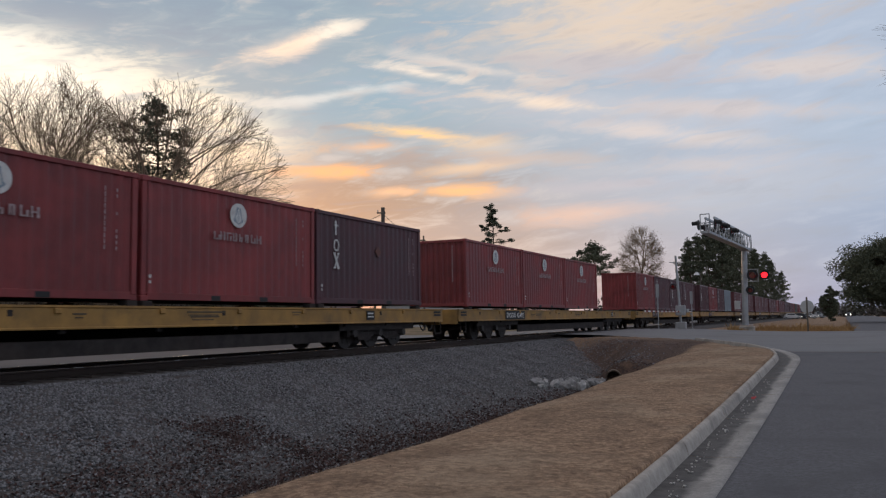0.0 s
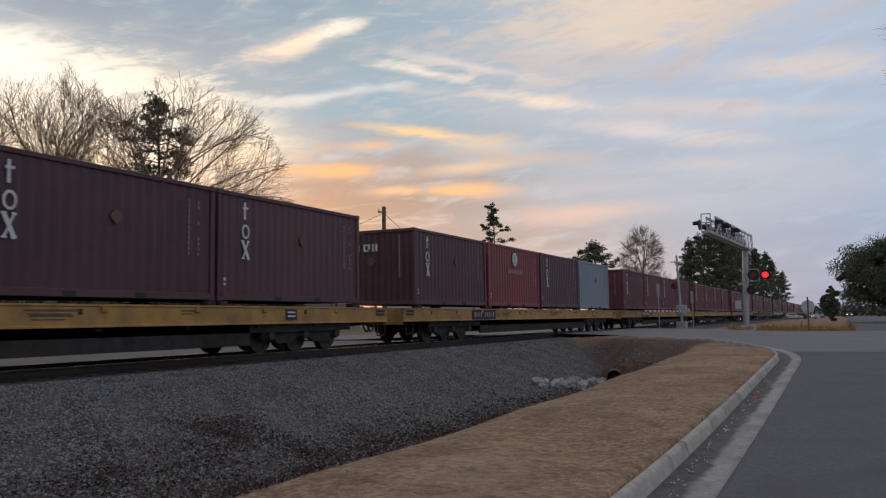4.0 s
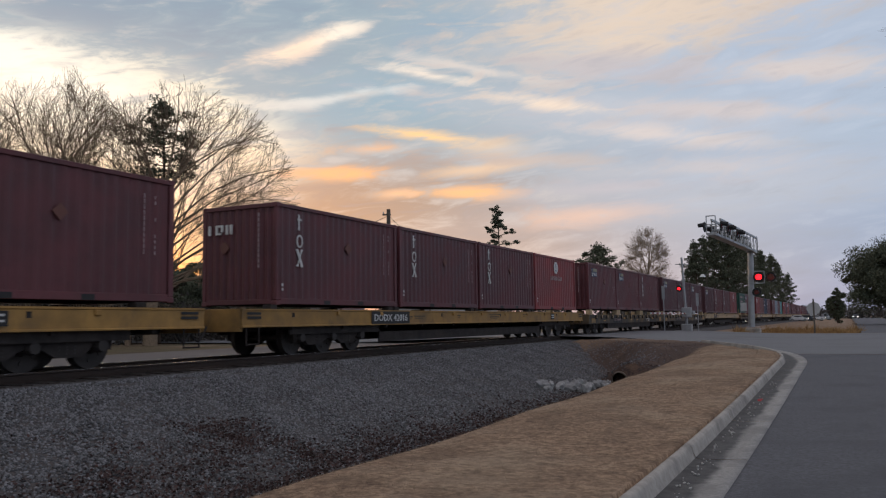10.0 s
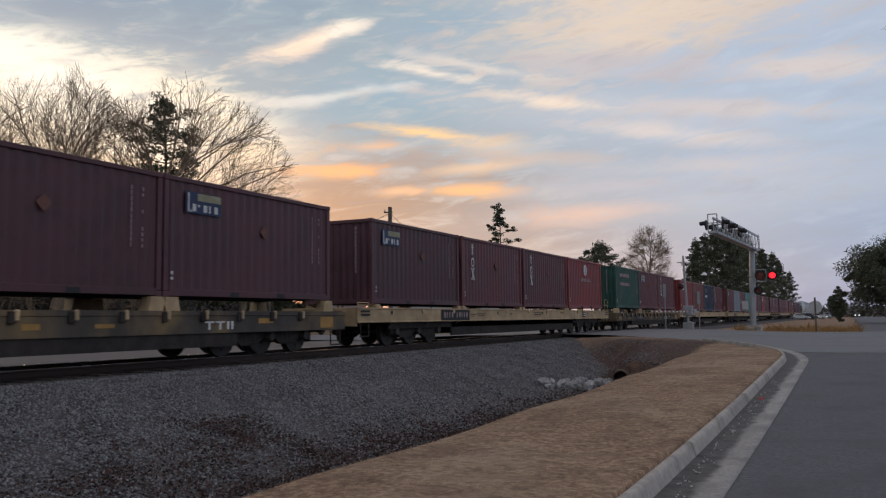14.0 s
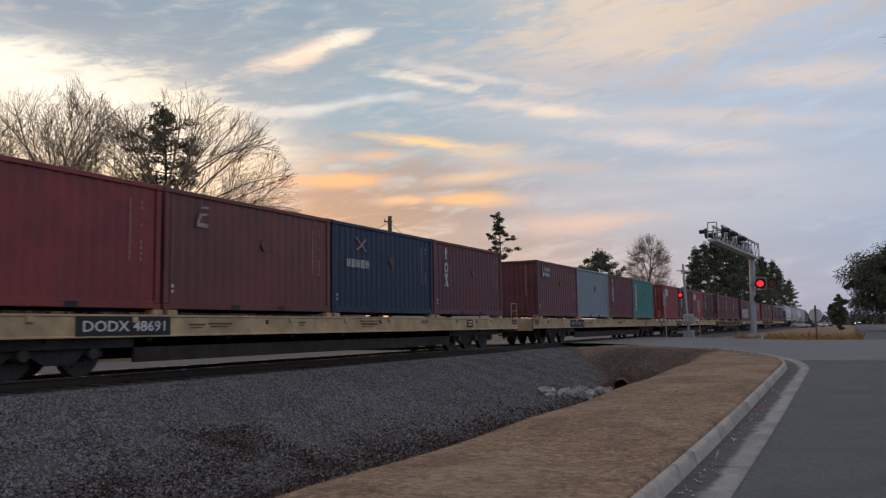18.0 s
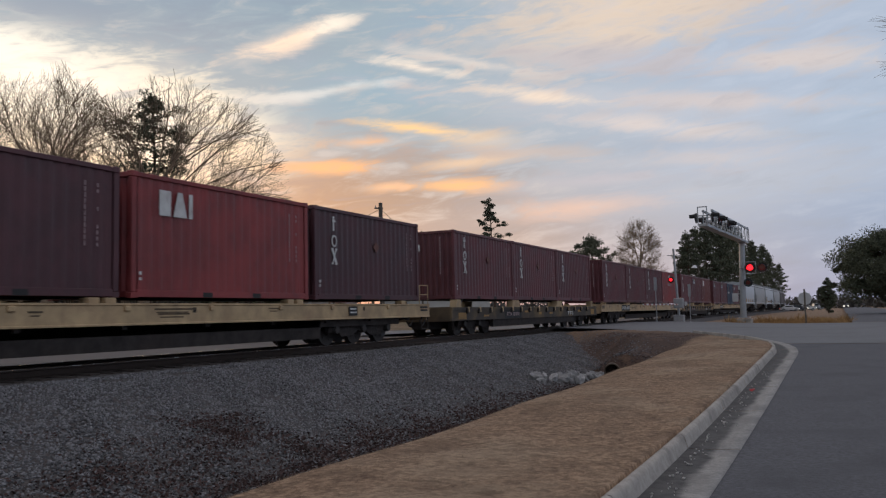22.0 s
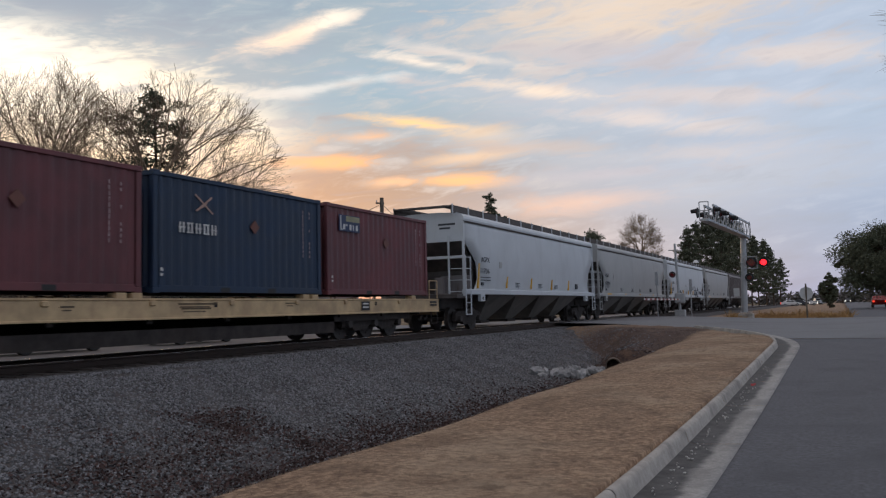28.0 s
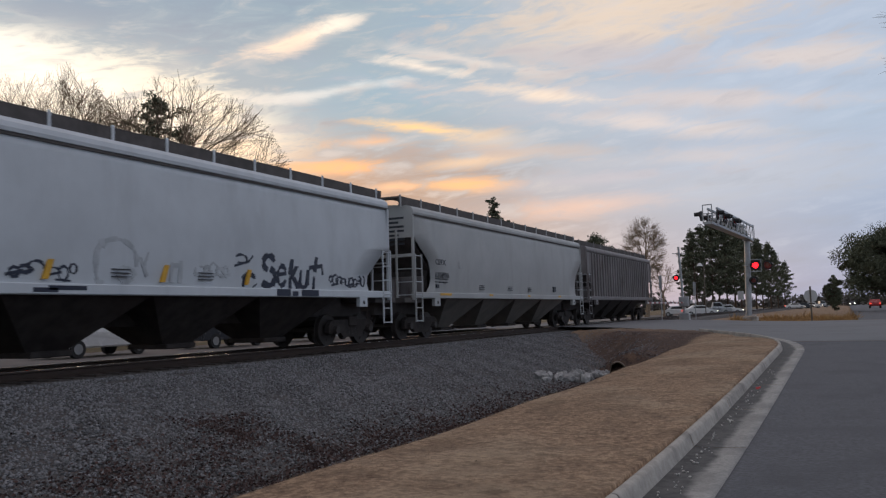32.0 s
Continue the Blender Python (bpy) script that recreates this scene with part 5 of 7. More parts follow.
def make_hopper(kind, L):
    """A covered hopper car; y = 0 is the leading end of the body."""
    c = new("covered_hopper")
    paint = {"smooth": "hopper", "dull": "hopperdull", "tagged": "hopper", "ribbed": "hopperdirty"}[kind]
    zt = 3.22 + 1.5 - RAIL if kind != "ribbed" else 3.95
    zs = 2.16 - RAIL               # side sill
    w = 1.6
    # side: smooth or ribbed sheet whose end is cut away in a curve over the truck
    if kind in ("tagged", "ribbed"):
        cut_z, cut_y = (1.3, 1.5, 1.75, 1.96, 2.35, 2.72, 2.76, 5.0), (1.0, 1.12, 1.25, 1.23, 0.78, 0.29, 0.0, 0.0)
    else:
        cut_z, cut_y = (1.3, 1.55, 1.75, 1.95, 2.3, 2.55, 2.71, 2.9, 3.25, 3.3, 5.0), (0.7, 0.92, 1.08, 1.15, 1.08, 0.95, 0.78, 0.5, 0.06, 0.0, 0.0)
    mid = cut_z[-2]
    for s in (-1, 1):
        bm = bmesh.new()
        zz = np.unique(np.concatenate([np.linspace(zs, zt, 15), [z for z in cut_z if zs < z < zt]]))
        rows = []
        for z in zz:
            f = (z - zs) / (zt - zs)
            inset = 0.01 + float(np.interp(z, cut_z, cut_y))
            bow = 0.0 if kind == "ribbed" else 0.07 * math.sin(f * math.pi)
            rows.append([bm.verts.new((s * (w - 0.07 + bow), y, z)) for y in np.linspace(inset, L - inset, 16)])
        for p, q in zip(rows, rows[1:]):
            for i in range(15):
                bm.faces.new((p[i], p[i + 1], q[i + 1], q[i]))
        bmesh.ops.recalc_face_normals(bm, faces=bm.faces)
        for f in bm.faces:
            f.smooth = kind != "ribbed"
        o = part("side_sheet", bm, M[paint], c)
        sol = o.modifiers.new("thickness", "SOLIDIFY")
        sol.thickness, sol.offset = 0.02, 0
        part("side_sill", boxes((s * (w - 0.14), s * (w + 0.03), 0.0, L, zs - 0.14, zs + 0.06), bevel=0.02), M[paint], c)
        part("top_chord", prism(bmesh.new(), [(s * (w - 0.2), zt + 0.02), (s * (w - 0.01), zt + 0.03), (s * w, zt + 0.1), (s * (w - 0.03), zt + 0.2), (s * (w - 0.12), zt + 0.29), (s * (w - 0.3), zt + 0.34)], 0.0, L), M[paint], c)
        # the shade under the roof edge is coloured into this strip
        part("seam", boxes((s * (w - 0.06), s * (w - 0.03), 0.05, L - 0.05, zt - 0.03, zt + 0.025)), M["endbrown"], c, "roof edge seam with its shade painted dark brown")
        for y in (1.35, L - 1.75):
            part("jacking_pad", boxes((s * (w - 0.1), s * (w + 0.035), y, y + 0.4, zs - 0.4, zs - 0.13), bevel=0.01), M[paint], c)
            part("pad_hole", rods(((s * (w + 0.03), y + 0.2, zs - 0.28), (s * (w + 0.04), y + 0.2, zs - 0.28), 0.06), n=10), M["lampblack"], c)
        if kind == "ribbed":
            for i in range(26):
                y = 0.95 + i * (L - 2.0) / 25
                part("rib", boxes((s * (w - 0.08), s * (w + 0.02), y, y + 0.08, zs, zt - 0.05), bevel=0.01), M[paint], c)
    for y, sg in ((0.0, 1), (L, -1)):
        # upright part of the end, the slope sheet below it, and the open end platform
        part("end_sheet", prism(bmesh.new(), [(-w + 0.08, mid), (w - 0.08, mid), (w - 0.06, zt + 0.05), (w - 0.3, zt + 0.3), (0.6, zt + 0.38), (-0.6, zt + 0.38), (-w + 0.3, zt + 0.3), (-w + 0.06, zt + 0.05)], y - sg * 0.005, y + sg * 0.03), M[paint], c)
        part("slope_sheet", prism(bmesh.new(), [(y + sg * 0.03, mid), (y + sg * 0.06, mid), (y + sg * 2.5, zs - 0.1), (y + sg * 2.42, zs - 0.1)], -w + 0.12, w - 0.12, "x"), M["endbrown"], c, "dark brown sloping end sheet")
        part("end_frame", boxes((-w + 0.1, w - 0.1, y - sg * 0.5, y + sg * 0.7, zs - 0.28, zs - 0.12), (-0.3, 0.3, y - sg * 0.4, y + sg * 2.6, zs - 0.65, zs - 0.1), bevel=0.012), M["endbrown"], c)
        part("cross_beam", boxes((-w + 0.06, w - 0.02, y - sg * 0.03, y + sg * 0.03, 2.66, 2.77) if kind != "tagged" else (-w + 0.06, w - 0.02, y - sg * 0.02, y + sg * 0.02, 2.36, 2.41), bevel=0.012), M[paint], c, "pale grey cross beam")
        for s in (-1, 1):
            part("corner_post", boxes((s * (w - 0.09), s * (w + 0.0), y - sg * 0.03, y + sg * 0.05, zs - 0.2, zt), bevel=0.012), M[paint], c)
            part("end_post", boxes((s * 0.93, s * 1.0, y - sg * 0.05, y + sg * 0.0, zs - 0.25, mid + 0.25), bevel=0.01), M[paint], c)
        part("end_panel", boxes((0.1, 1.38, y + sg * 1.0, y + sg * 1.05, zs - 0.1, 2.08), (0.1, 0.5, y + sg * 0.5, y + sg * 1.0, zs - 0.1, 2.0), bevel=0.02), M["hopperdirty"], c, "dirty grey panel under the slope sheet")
        # two added plates shut out the sky glow behind the end, toned as shade
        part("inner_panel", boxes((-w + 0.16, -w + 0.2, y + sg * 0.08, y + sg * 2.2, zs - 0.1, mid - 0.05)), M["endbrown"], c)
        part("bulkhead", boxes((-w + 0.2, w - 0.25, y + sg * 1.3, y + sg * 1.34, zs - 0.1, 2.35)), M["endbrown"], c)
        for st in (0.42,):
            part("ladder_stile", boxes((w + 0.01, w + 0.05, y + sg * st, y + sg * (st + 0.045), 0.57, 2.76), bevel=0.006), M[paint], c)
        part("ladder_stile", boxes((w + 0.01, w + 0.05, y - sg * 0.03, y + sg * 0.02, 0.57, 2.76), bevel=0.006), M[paint], c)
        for i in range(6):
            part("rung", rods(((w + 0.03, y, 0.6 + i * 0.42), (w + 0.03, y + sg * 0.44, 0.6 + i * 0.42), 0.016), n=6), M["hopper"], c)
            if i > 1:
                part("rung", rods(((w - 0.04, y - sg * 0.02, 0.6 + i * 0.42), (0.97, y - sg * 0.02, 0.6 + i * 0.42), 0.014), n=6), M["hopper"], c)
        tagged(part("end_marking", boxes(*[(0.55 + 0.05 * (i % 2), 1.25 - 0.2 * (i % 3 == 1), y - sg * 0.012, y + sg * 0.02, zt - 0.12 - i * 0.14, zt - 0.05 - i * 0.14) for i in range(2 if kind == "smooth" else 7)]), M["mark"], c), kind="stuff")
        coupler(c, y - sg * 0.5, -sg)
    # dark triangle where the side stops short of the slope sheet, hopper bays below
    n_bay = 4
    for i in range(n_bay):
        y = 2.6 + (L - 5.2) / n_bay * (i + 0.5)
        h = (L - 5.2) / n_bay / 2
        bm = bmesh.new()
        top = [bm.verts.new((x, yy, zs - 0.12)) for x, yy in ((-1.45, y - h), (1.45, y - h), (1.45, y + h), (-1.45, y + h))]
        bot = [bm.verts.new((x, yy, 0.28)) for x, yy in ((-0.42, y - 0.4), (0.42, y - 0.4), (0.42, y + 0.4), (-0.42, y + 0.4))]
        for a in range(4):
            bm.faces.new((top[a], top[(a + 1) % 4], bot[(a + 1) % 4], bot[a]))
        bm.faces.new(top), bm.faces.new(bot)
        bmesh.ops.recalc_face_normals(bm, faces=bm.faces)
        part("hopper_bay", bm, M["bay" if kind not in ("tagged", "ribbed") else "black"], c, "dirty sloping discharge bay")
        part("outlet_gate", boxes((-0.6, 0.6, y - 0.45, y + 0.45, 0.2, 0.32), bevel=0.02), M["black"], c)
    part("centre_sill", boxes((-0.25, 0.25, 0, L, 0.72, 0.98)), M["black"], c)
    # roof, hatches, running boards on brackets
    part("roof", prism(bmesh.new(), [(-w + 0.25, zt + 0.02), (w - 0.25, zt + 0.02), (w - 0.3, zt + 0.33), (0.6, zt + 0.38), (-0.6, zt + 0.38), (-w + 0.3, zt + 0.33)], 0.03, L - 0.03), M[paint], c)
    for y in np.arange(1.2, L - 2, 1.9):
        part("hatch", boxes((-0.35, 0.35, y, y + 1.4, zt + 0.37, zt + 0.47), bevel=0.03), M[paint], c)
    for s in (-1, 1):
        part("running_board", boxes(*[(s * 0.72, s * 0.78, -0.25, L + 0.25, zt + 0.56, zt + 0.6), (s * 1.16, s * 1.2, -0.25, L + 0.25, zt + 0.56, zt + 0.6)], *[(s * 0.78, s * 1.16, y, y + 0.09, zt + 0.565, zt + 0.595) for y in np.arange(-0.25, L + 0.2, 0.22)]), M["endbrown"], c, "brown steel running board grating")
        part("board_edge", boxes((s * 1.2, s * 1.215, -0.25, L + 0.25, zt + 0.3, zt + 0.62)), M["endbrown"], c)
        for y in np.arange(-0.2, L + 0.2, 1.43):
            part("bracket", boxes((s * 1.21, s * 1.25, y, y + 0.07, zt + 0.26, zt + 0.66), bevel=0.008), M[paint], c)
    for y in (-0.1, L + 0.1):
        part("end_walkway", boxes((-1.2, 1.2, y - 0.2, y + 0.2, zt + 0.55, zt + 0.6)), M["endbrown"], c)
    x = w + 0.02
    if kind in ("smooth", "tagged"):
        def slant(y, z0, z1, dy, wd=0.09):
            return prism(bmesh.new(), [(y, z0), (y + wd, z0), (y + wd + dy, z1), (y + dy, z1)], x - 0.06, x + 0.006, "x")
        part("reflector", slant(1.12, 1.56, 2.52, 0.13, 0.1), M["reflector"], c, "yellow reflective strip")
        for y in ((4.09, 7.02, 9.85, 12.5) if kind == "smooth" else (3.92, 6.6, 9.3, 11.87)):
            part("reflector", slant(y, 1.6, 2.08 if kind == "smooth" else 1.95, 0.12, 0.045 if kind == "smooth" else 0.1), M["reflector"], c, "yellow reflective strip")
    if kind == "dull":
        for y in (1.75, 6.0, 10.2, 14.4):
            part("reflector", boxes((w + 0.025, w + 0.036, y, y + (0.9 if y < 2 else 0.35), zs - 0.04, zs + 0.04)), M["reflector"], c, "faded yellow reflective strip")
    mark = {"smooth": ("AGPX", "11736", 1.5, 2.33, 2.58, 2.78, 1.44, 2.29, 2.14, 2.34), "dull": ("CEFX", "635896", 1.48, 2.27, 2.47, 2.66, 1.43, 2.5, 2.03, 2.22), "tagged": ("ALHX", "1073", 1.83, 2.62, 2.43, 2.62, 1.76, 2.41, 1.95, 2.15)}.get(kind)
    if mark:
        xm = w + 0.012
        lettering("reporting_mark", mark[0], xm, *mark[2:6], "mark", c, 0.012)
        lettering("reporting_mark", mark[1], xm, *mark[6:10], "mark", c, 0.012)
        tagged(part("data_panel", boxes(*[(x - 0.06, x - 0.004, 1.5 + o, 1.5 + o + l, z, z + 0.03) for z, o, l in ((1.98, 0.0, 0.5), (1.98, 0.56, 0.35), (1.87, 0.0, 0.2), (1.87, 0.3, 0.2), (1.87, 0.6, 0.3))], *[(x - 0.06, x - 0.004, y, y + 0.42, z, z + 0.014) for y in (5.2, 8.1, 10.4) for z in (1.68, 1.75, 1.82)]), M["mark"], c), kind="stuff")
        part("notice", boxes((x - 0.04, x + 0.001, 3.35, 3.6, 2.4, 2.65)), M["hopperdull"], c, "small grey notice plate")
        part("notice", boxes((x - 0.05, x - 0.001, 1.52, 1.72, 1.68, 1.8), bevel=0.002), M["mark"], c, "small dark notice plate")
        part("notice", boxes((x - 0.05, x - 0.001, 13.75 if kind != "tagged" else 5.1, 14.1 if kind != "tagged" else 5.55, 1.68, 1.93)), M["mark"], c, "small dark notice plate")
    if kind == "tagged":
        def curve(cy, cz, ry, rz, a0, a1, n=10):
            return [(cy + ry * math.cos(radians(a0 + (a1 - a0) * i / n)), cz + rz * math.sin(radians(a0 + (a1 - a0) * i / n))) for i in range(n + 1)]

        def spray(lines, mat, label):
            """Sprayed strokes that lie on the bowed side: rows of (points, half width)."""
            bm = bmesh.new()
            for j, (pts, th) in enumerate(lines):
                for i, (p, q) in enumerate(zip(pts, pts[1:])):
                    d = Vector((0, q[0] - p[0], q[1] - p[1]))
                    z = (p[1] + q[1]) / 2 + zs + 0.06
                    out = w - 0.07 + 0.07 * math.sin((z - zs) / (zt - zs) * math.pi) + 0.012
                    turn = Matrix.Translation((0, (p[0] + q[0]) / 2, z)) @ Matrix.Rotation(math.atan2(d.z, d.y), 4, "X")
                    g = th * (0.75 + 0.35 * math.sin(i * 1.7 + j))
                    box(bm, out - 0.03, out + 0.004 + 0.0012 * (j % 4), -d.length / 2 - g * 0.6, d.length / 2 + g * 0.6, -g, g, turn=turn)
            tagged(part("graffiti", bm, M[mat], c, label), kind="stuff")
        spray([(curve(12.75, 0.62, 0.2, 0.17, 20, 250), 0.075), (curve(12.78, 0.27, 0.22, 0.2, 70, -150), 0.08), ([(12.55, 0.1), (12.75, 0.02), (13.0, 0.12)], 0.06)], "graffiti", "thick dark blue spray-painted graffiti")
        spray([(curve(13.27, 0.32, 0.17, 0.24, 40, 330), 0.06), ([(13.12, 0.34), (13.42, 0.38)], 0.045)], "graffiti", "thick dark blue spray-painted graffiti")
        spray([([(13.62, 0.02), (13.6, 0.4), (13.68, 0.85)], 0.07), ([(13.66, 0.3), (13.9, 0.62)], 0.06), ([(13.7, 0.36), (13.95, 0.03)], 0.065)], "graffiti", "thick dark blue spray-painted graffiti")
        spray([([(14.06, 0.6), (14.02, 0.2)], 0.06), (curve(14.17, 0.2, 0.15, 0.16, 180, 360), 0.06), ([(14.32, 0.15), (14.36, 0.62)], 0.065)], "graffiti", "thick dark blue spray-painted graffiti")
        spray([([(14.6, 0.02), (14.64, 0.5), (14.72, 0.92)], 0.06), ([(14.42, 0.56), (14.95, 0.62)], 0.05), ([(14.95, 0.62), (15.0, 0.4)], 0.03)], "graffiti", "thick dark blue spray-painted graffiti")
        spray([(curve(11.75, 0.66, 0.2, 0.1, 150, -120), 0.03), ([(11.55, 0.5), (12.0, 0.6), (12.15, 0.74)], 0.025), (curve(12.05, 0.18, 0.22, 0.14, 160, 20), 0.05), ([(11.85, 0.05), (11.9, 0.3)], 0.05), ([(12.2, 0.02), (12.34, 0.1)], 0.04)], "graffiti", "small dark graffiti tag")
        r = random.Random(4)
        for y0, y1, zc, mat, th in ((15.3, 16.9, 0.26, "graffiti", 0.028), (6.0, 6.45, 0.22, "graffiti", 0.028), (6.75, 7.25, 0.2, "graffiti", 0.022), (10.35, 11.2, 0.35, "graffiti2", 0.035)):
            lines, y = [], y0
            while y < y1:
                h = r.uniform(0.06, 0.15)
                lines.append((curve(y + 0.1, zc + r.gauss(0, 0.04), r.uniform(0.08, 0.16), h, r.uniform(0, 360), r.uniform(400, 640), 8), th))
                if r.random() < 0.6:
                    lines.append(([(y - 0.05, zc - h), (y + 0.25, zc - h * 0.7 + r.gauss(0, 0.03))], th))
                y += 0.2
            spray(lines, mat, "small dark graffiti tag" if mat == "graffiti" else "faint grey graffiti")
        spray([(curve(8.2, 0.45, 0.5, 0.42, 170, -10, 14), 0.05), (curve(7.85, 0.4, 0.12, 0.4, 60, 300), 0.06), (curve(8.45, 0.2, 0.2, 0.14, 0, 360), 0.05), ([(8.75, 0.62), (8.95, 0.2)], 0.05), ([(9.0, 0.7), (8.9, 0.42)], 0.05)], "graffiti2", "faint grey graffiti")
        spray([([(9.6, 0.1), (9.65, 0.7)], 0.05), ([(9.85, 0.1), (9.9, 0.75)], 0.05), ([(9.6, 0.42), (9.9, 0.45)], 0.04)], "graffiti2", "faint grey graffiti")
        tagged(part("sill_graffiti", boxes((w + 0.031, w + 0.034, 13.0, 13.55, zs - 0.12, zs + 0.05), (w + 0.031, w + 0.034, 13.62, 13.86, zs - 0.12, zs + 0.0), (w + 0.031, w + 0.034, 14.0, 14.75, zs - 0.12, zs + 0.045), (w + 0.031, w + 0.034, 6.4, 6.9, zs - 0.1, zs - 0.02), (w + 0.031, w + 0.034, 6.7, 7.5, zs - 0.06, zs + 0.02)), M["graffiti"], c, "dark graffiti on the sill"), kind="stuff")
    for y in (1.35, L - 1.35):
        add_truck(c, y, 2, 1.75)
    tagged(c, {"smooth": "pale grey covered hopper car with smooth sides", "dull": "dull grey covered hopper car with weathered sides", "tagged": "pale grey covered hopper car with dark graffiti", "ribbed": "grimy grey covered hopper car with ribbed sides"}[kind], "hopper car", "cars of the train")
    return c


# car: kind, distance of its leading container behind the train's datum, container spacing, containers front to rear
CARS = [
    ("Y", -28.4, 6.16, "RRRT"), ("Y", -0.15, 6.15, "RRR"), ("Y", 28.25, 6.15, "RTTT"), ("Y", 56.2, 6.3, "TRTW"),
    ("Y", 84.7, 6.24, "tttt"), ("Y", 113.1, 6.32, "tttt"), ("Y", 141.25, 6.25, "tttR"), ("X", 168.9, 6.07, "FFt"),
    ("X", 188.75, 6.1, "fff"), ("T", 209.2, 6.32, "fttR"), ("X", 237.5, 6.1, "GFt"), ("T", 258.4, 6.15, "CZNt"),
    ("T", 287.2, 6.08, "FWtE"), ("T", 314.75, 6.36, "CTCT"), ("X", 343.0, 6.09, "ttt"), ("T", 363.9, 6.09, "tttR"),
    ("X", 390.7, 6.08, "tFB"), ("T", 410.9, 6.36, "FFNF"),
]
HOPPERS = [("smooth", 438.5, 17.2), ("dull", 456.8, 19.2), ("tagged", 477.4, 18.5), ("dull", 497.5, 18.4), ("ribbed", 517.1, 15.8)]
TRAIN = []
# how far back the load stands on some of the cars
LOAD_BACK = {84.7: 0.25, 113.1: 0.1, 141.25: 0.42, 314.75: 0.28, 410.9: 0.2}


# readable marks by the car's place in the train
NUMBERS = {-0.15: ("DODX 42492", 3.55), 84.7: ("DODX 42109", 4.63), 113.1: ("DODX 42157", 4.63), 141.25: ("DODX 42016", 4.7), 258.4: ("DODX 48691", 3.9), 363.9: ("DODX 48764", 3.85), 410.9: ("DODX 48780", 4.3)}


def car_number(car, kind, found):
    if kind == "X":
        lettering("reporting_mark", "ATTX", 1.346, 4.78, 5.42, 0.68, 0.83, "faded", car, 0.012)
        part("number_marking", boxes(*[(1.346, 1.352, 5.58 + i * 0.16, 5.58 + i * 0.16 + (0.05 if i % 3 else 0.085), 0.68, 0.83) for i in range(5)]), M["faded"], car)
        return
    words, y = found or ("", 4.3)
    zt, zb = DECK, DECK - 0.44
    part("number_board", boxes((1.36, 1.366, y, y + 2.3, zb + 0.03, zt - 0.035)), M["lampblack"], car, "black number board")
    if words:
        lettering("reporting_mark", words, 1.368, y + 0.15, y + 2.15, zb + 0.11, zt - 0.12, "white", car, 0.012)
    else:
        part("number_marking", boxes(*[(1.368, 1.374, y + 0.2 + i * 0.2, y + 0.2 + i * 0.2 + (0.06 if i % 3 else 0.1), zb + 0.13, zt - 0.13) for i in range(10) if i != 4]), M["faded"], car)


def build_train():
    protos, cars, marks = {}, {}, []
    for kind, q, step, load in CARS:
        car = copy_thing(cars[kind], Matrix()) if kind in cars else make_flatcar(kind)
        cars.setdefault(kind, car)
        marks.append((car, kind, NUMBERS.get(q)))
        TRAIN.append((car, q, RAIL))
        for i, ch in enumerate(load):
            box_ = copy_thing(protos[ch], Matrix()) if ch in protos else make_container(*KINDS[ch])
            protos.setdefault(ch, box_)
            TRAIN.append((box_, q + LOAD_BACK.get(q, 0.0) + i * step, 2.035 if kind == "X" else 1.969))
    for car, kind, words in marks:
        car_number(car, kind, words)
    for kind, q, length in HOPPERS:
        TRAIN.append((make_hopper(kind, length), q, RAIL))


build_train()


# ---- trees, crossing, traffic, far side ----


def tube_tree(segs, mat, name, sides=4):
    """Tapered tubes from (a, b, ra, rb) rows in one mesh."""
    A, B = np.array([s[0] for s in segs]), np.array([s[1] for s in segs])
    ra, rb = np.array([s[2] for s in segs]), np.array([s[3] for s in segs])
    d = B - A
    d /= np.linalg.norm(d, axis=1)[:, None] + 1e-9
    ref = np.where(np.abs(d[:, 2:3]) > 0.9, np.array([[1.0, 0, 0]]), np.array([[0, 0, 1.0]]))
    u = np.cross(d, ref)
    u /= np.linalg.norm(u, axis=1)[:, None]
    w = np.cross(d, u)
    v = []
    for P, r in ((A, ra), (B, rb)):
        for i in range(sides):
            a = TAU * i / sides
            v.append(P + (u * math.cos(a) + w * math.sin(a)) * r[:, None])
    V = np.stack(v, 1).reshape(-1, 3)
    f = [(i, (i + 1) % sides, sides + (i + 1) % sides, sides + i) for i in range(sides)]
    F = (np.array(f)[None] + (np.arange(len(segs)) * 2 * sides)[:, None, None]).reshape(-1, 4)
    return raw_mesh(name, V, F, mat)


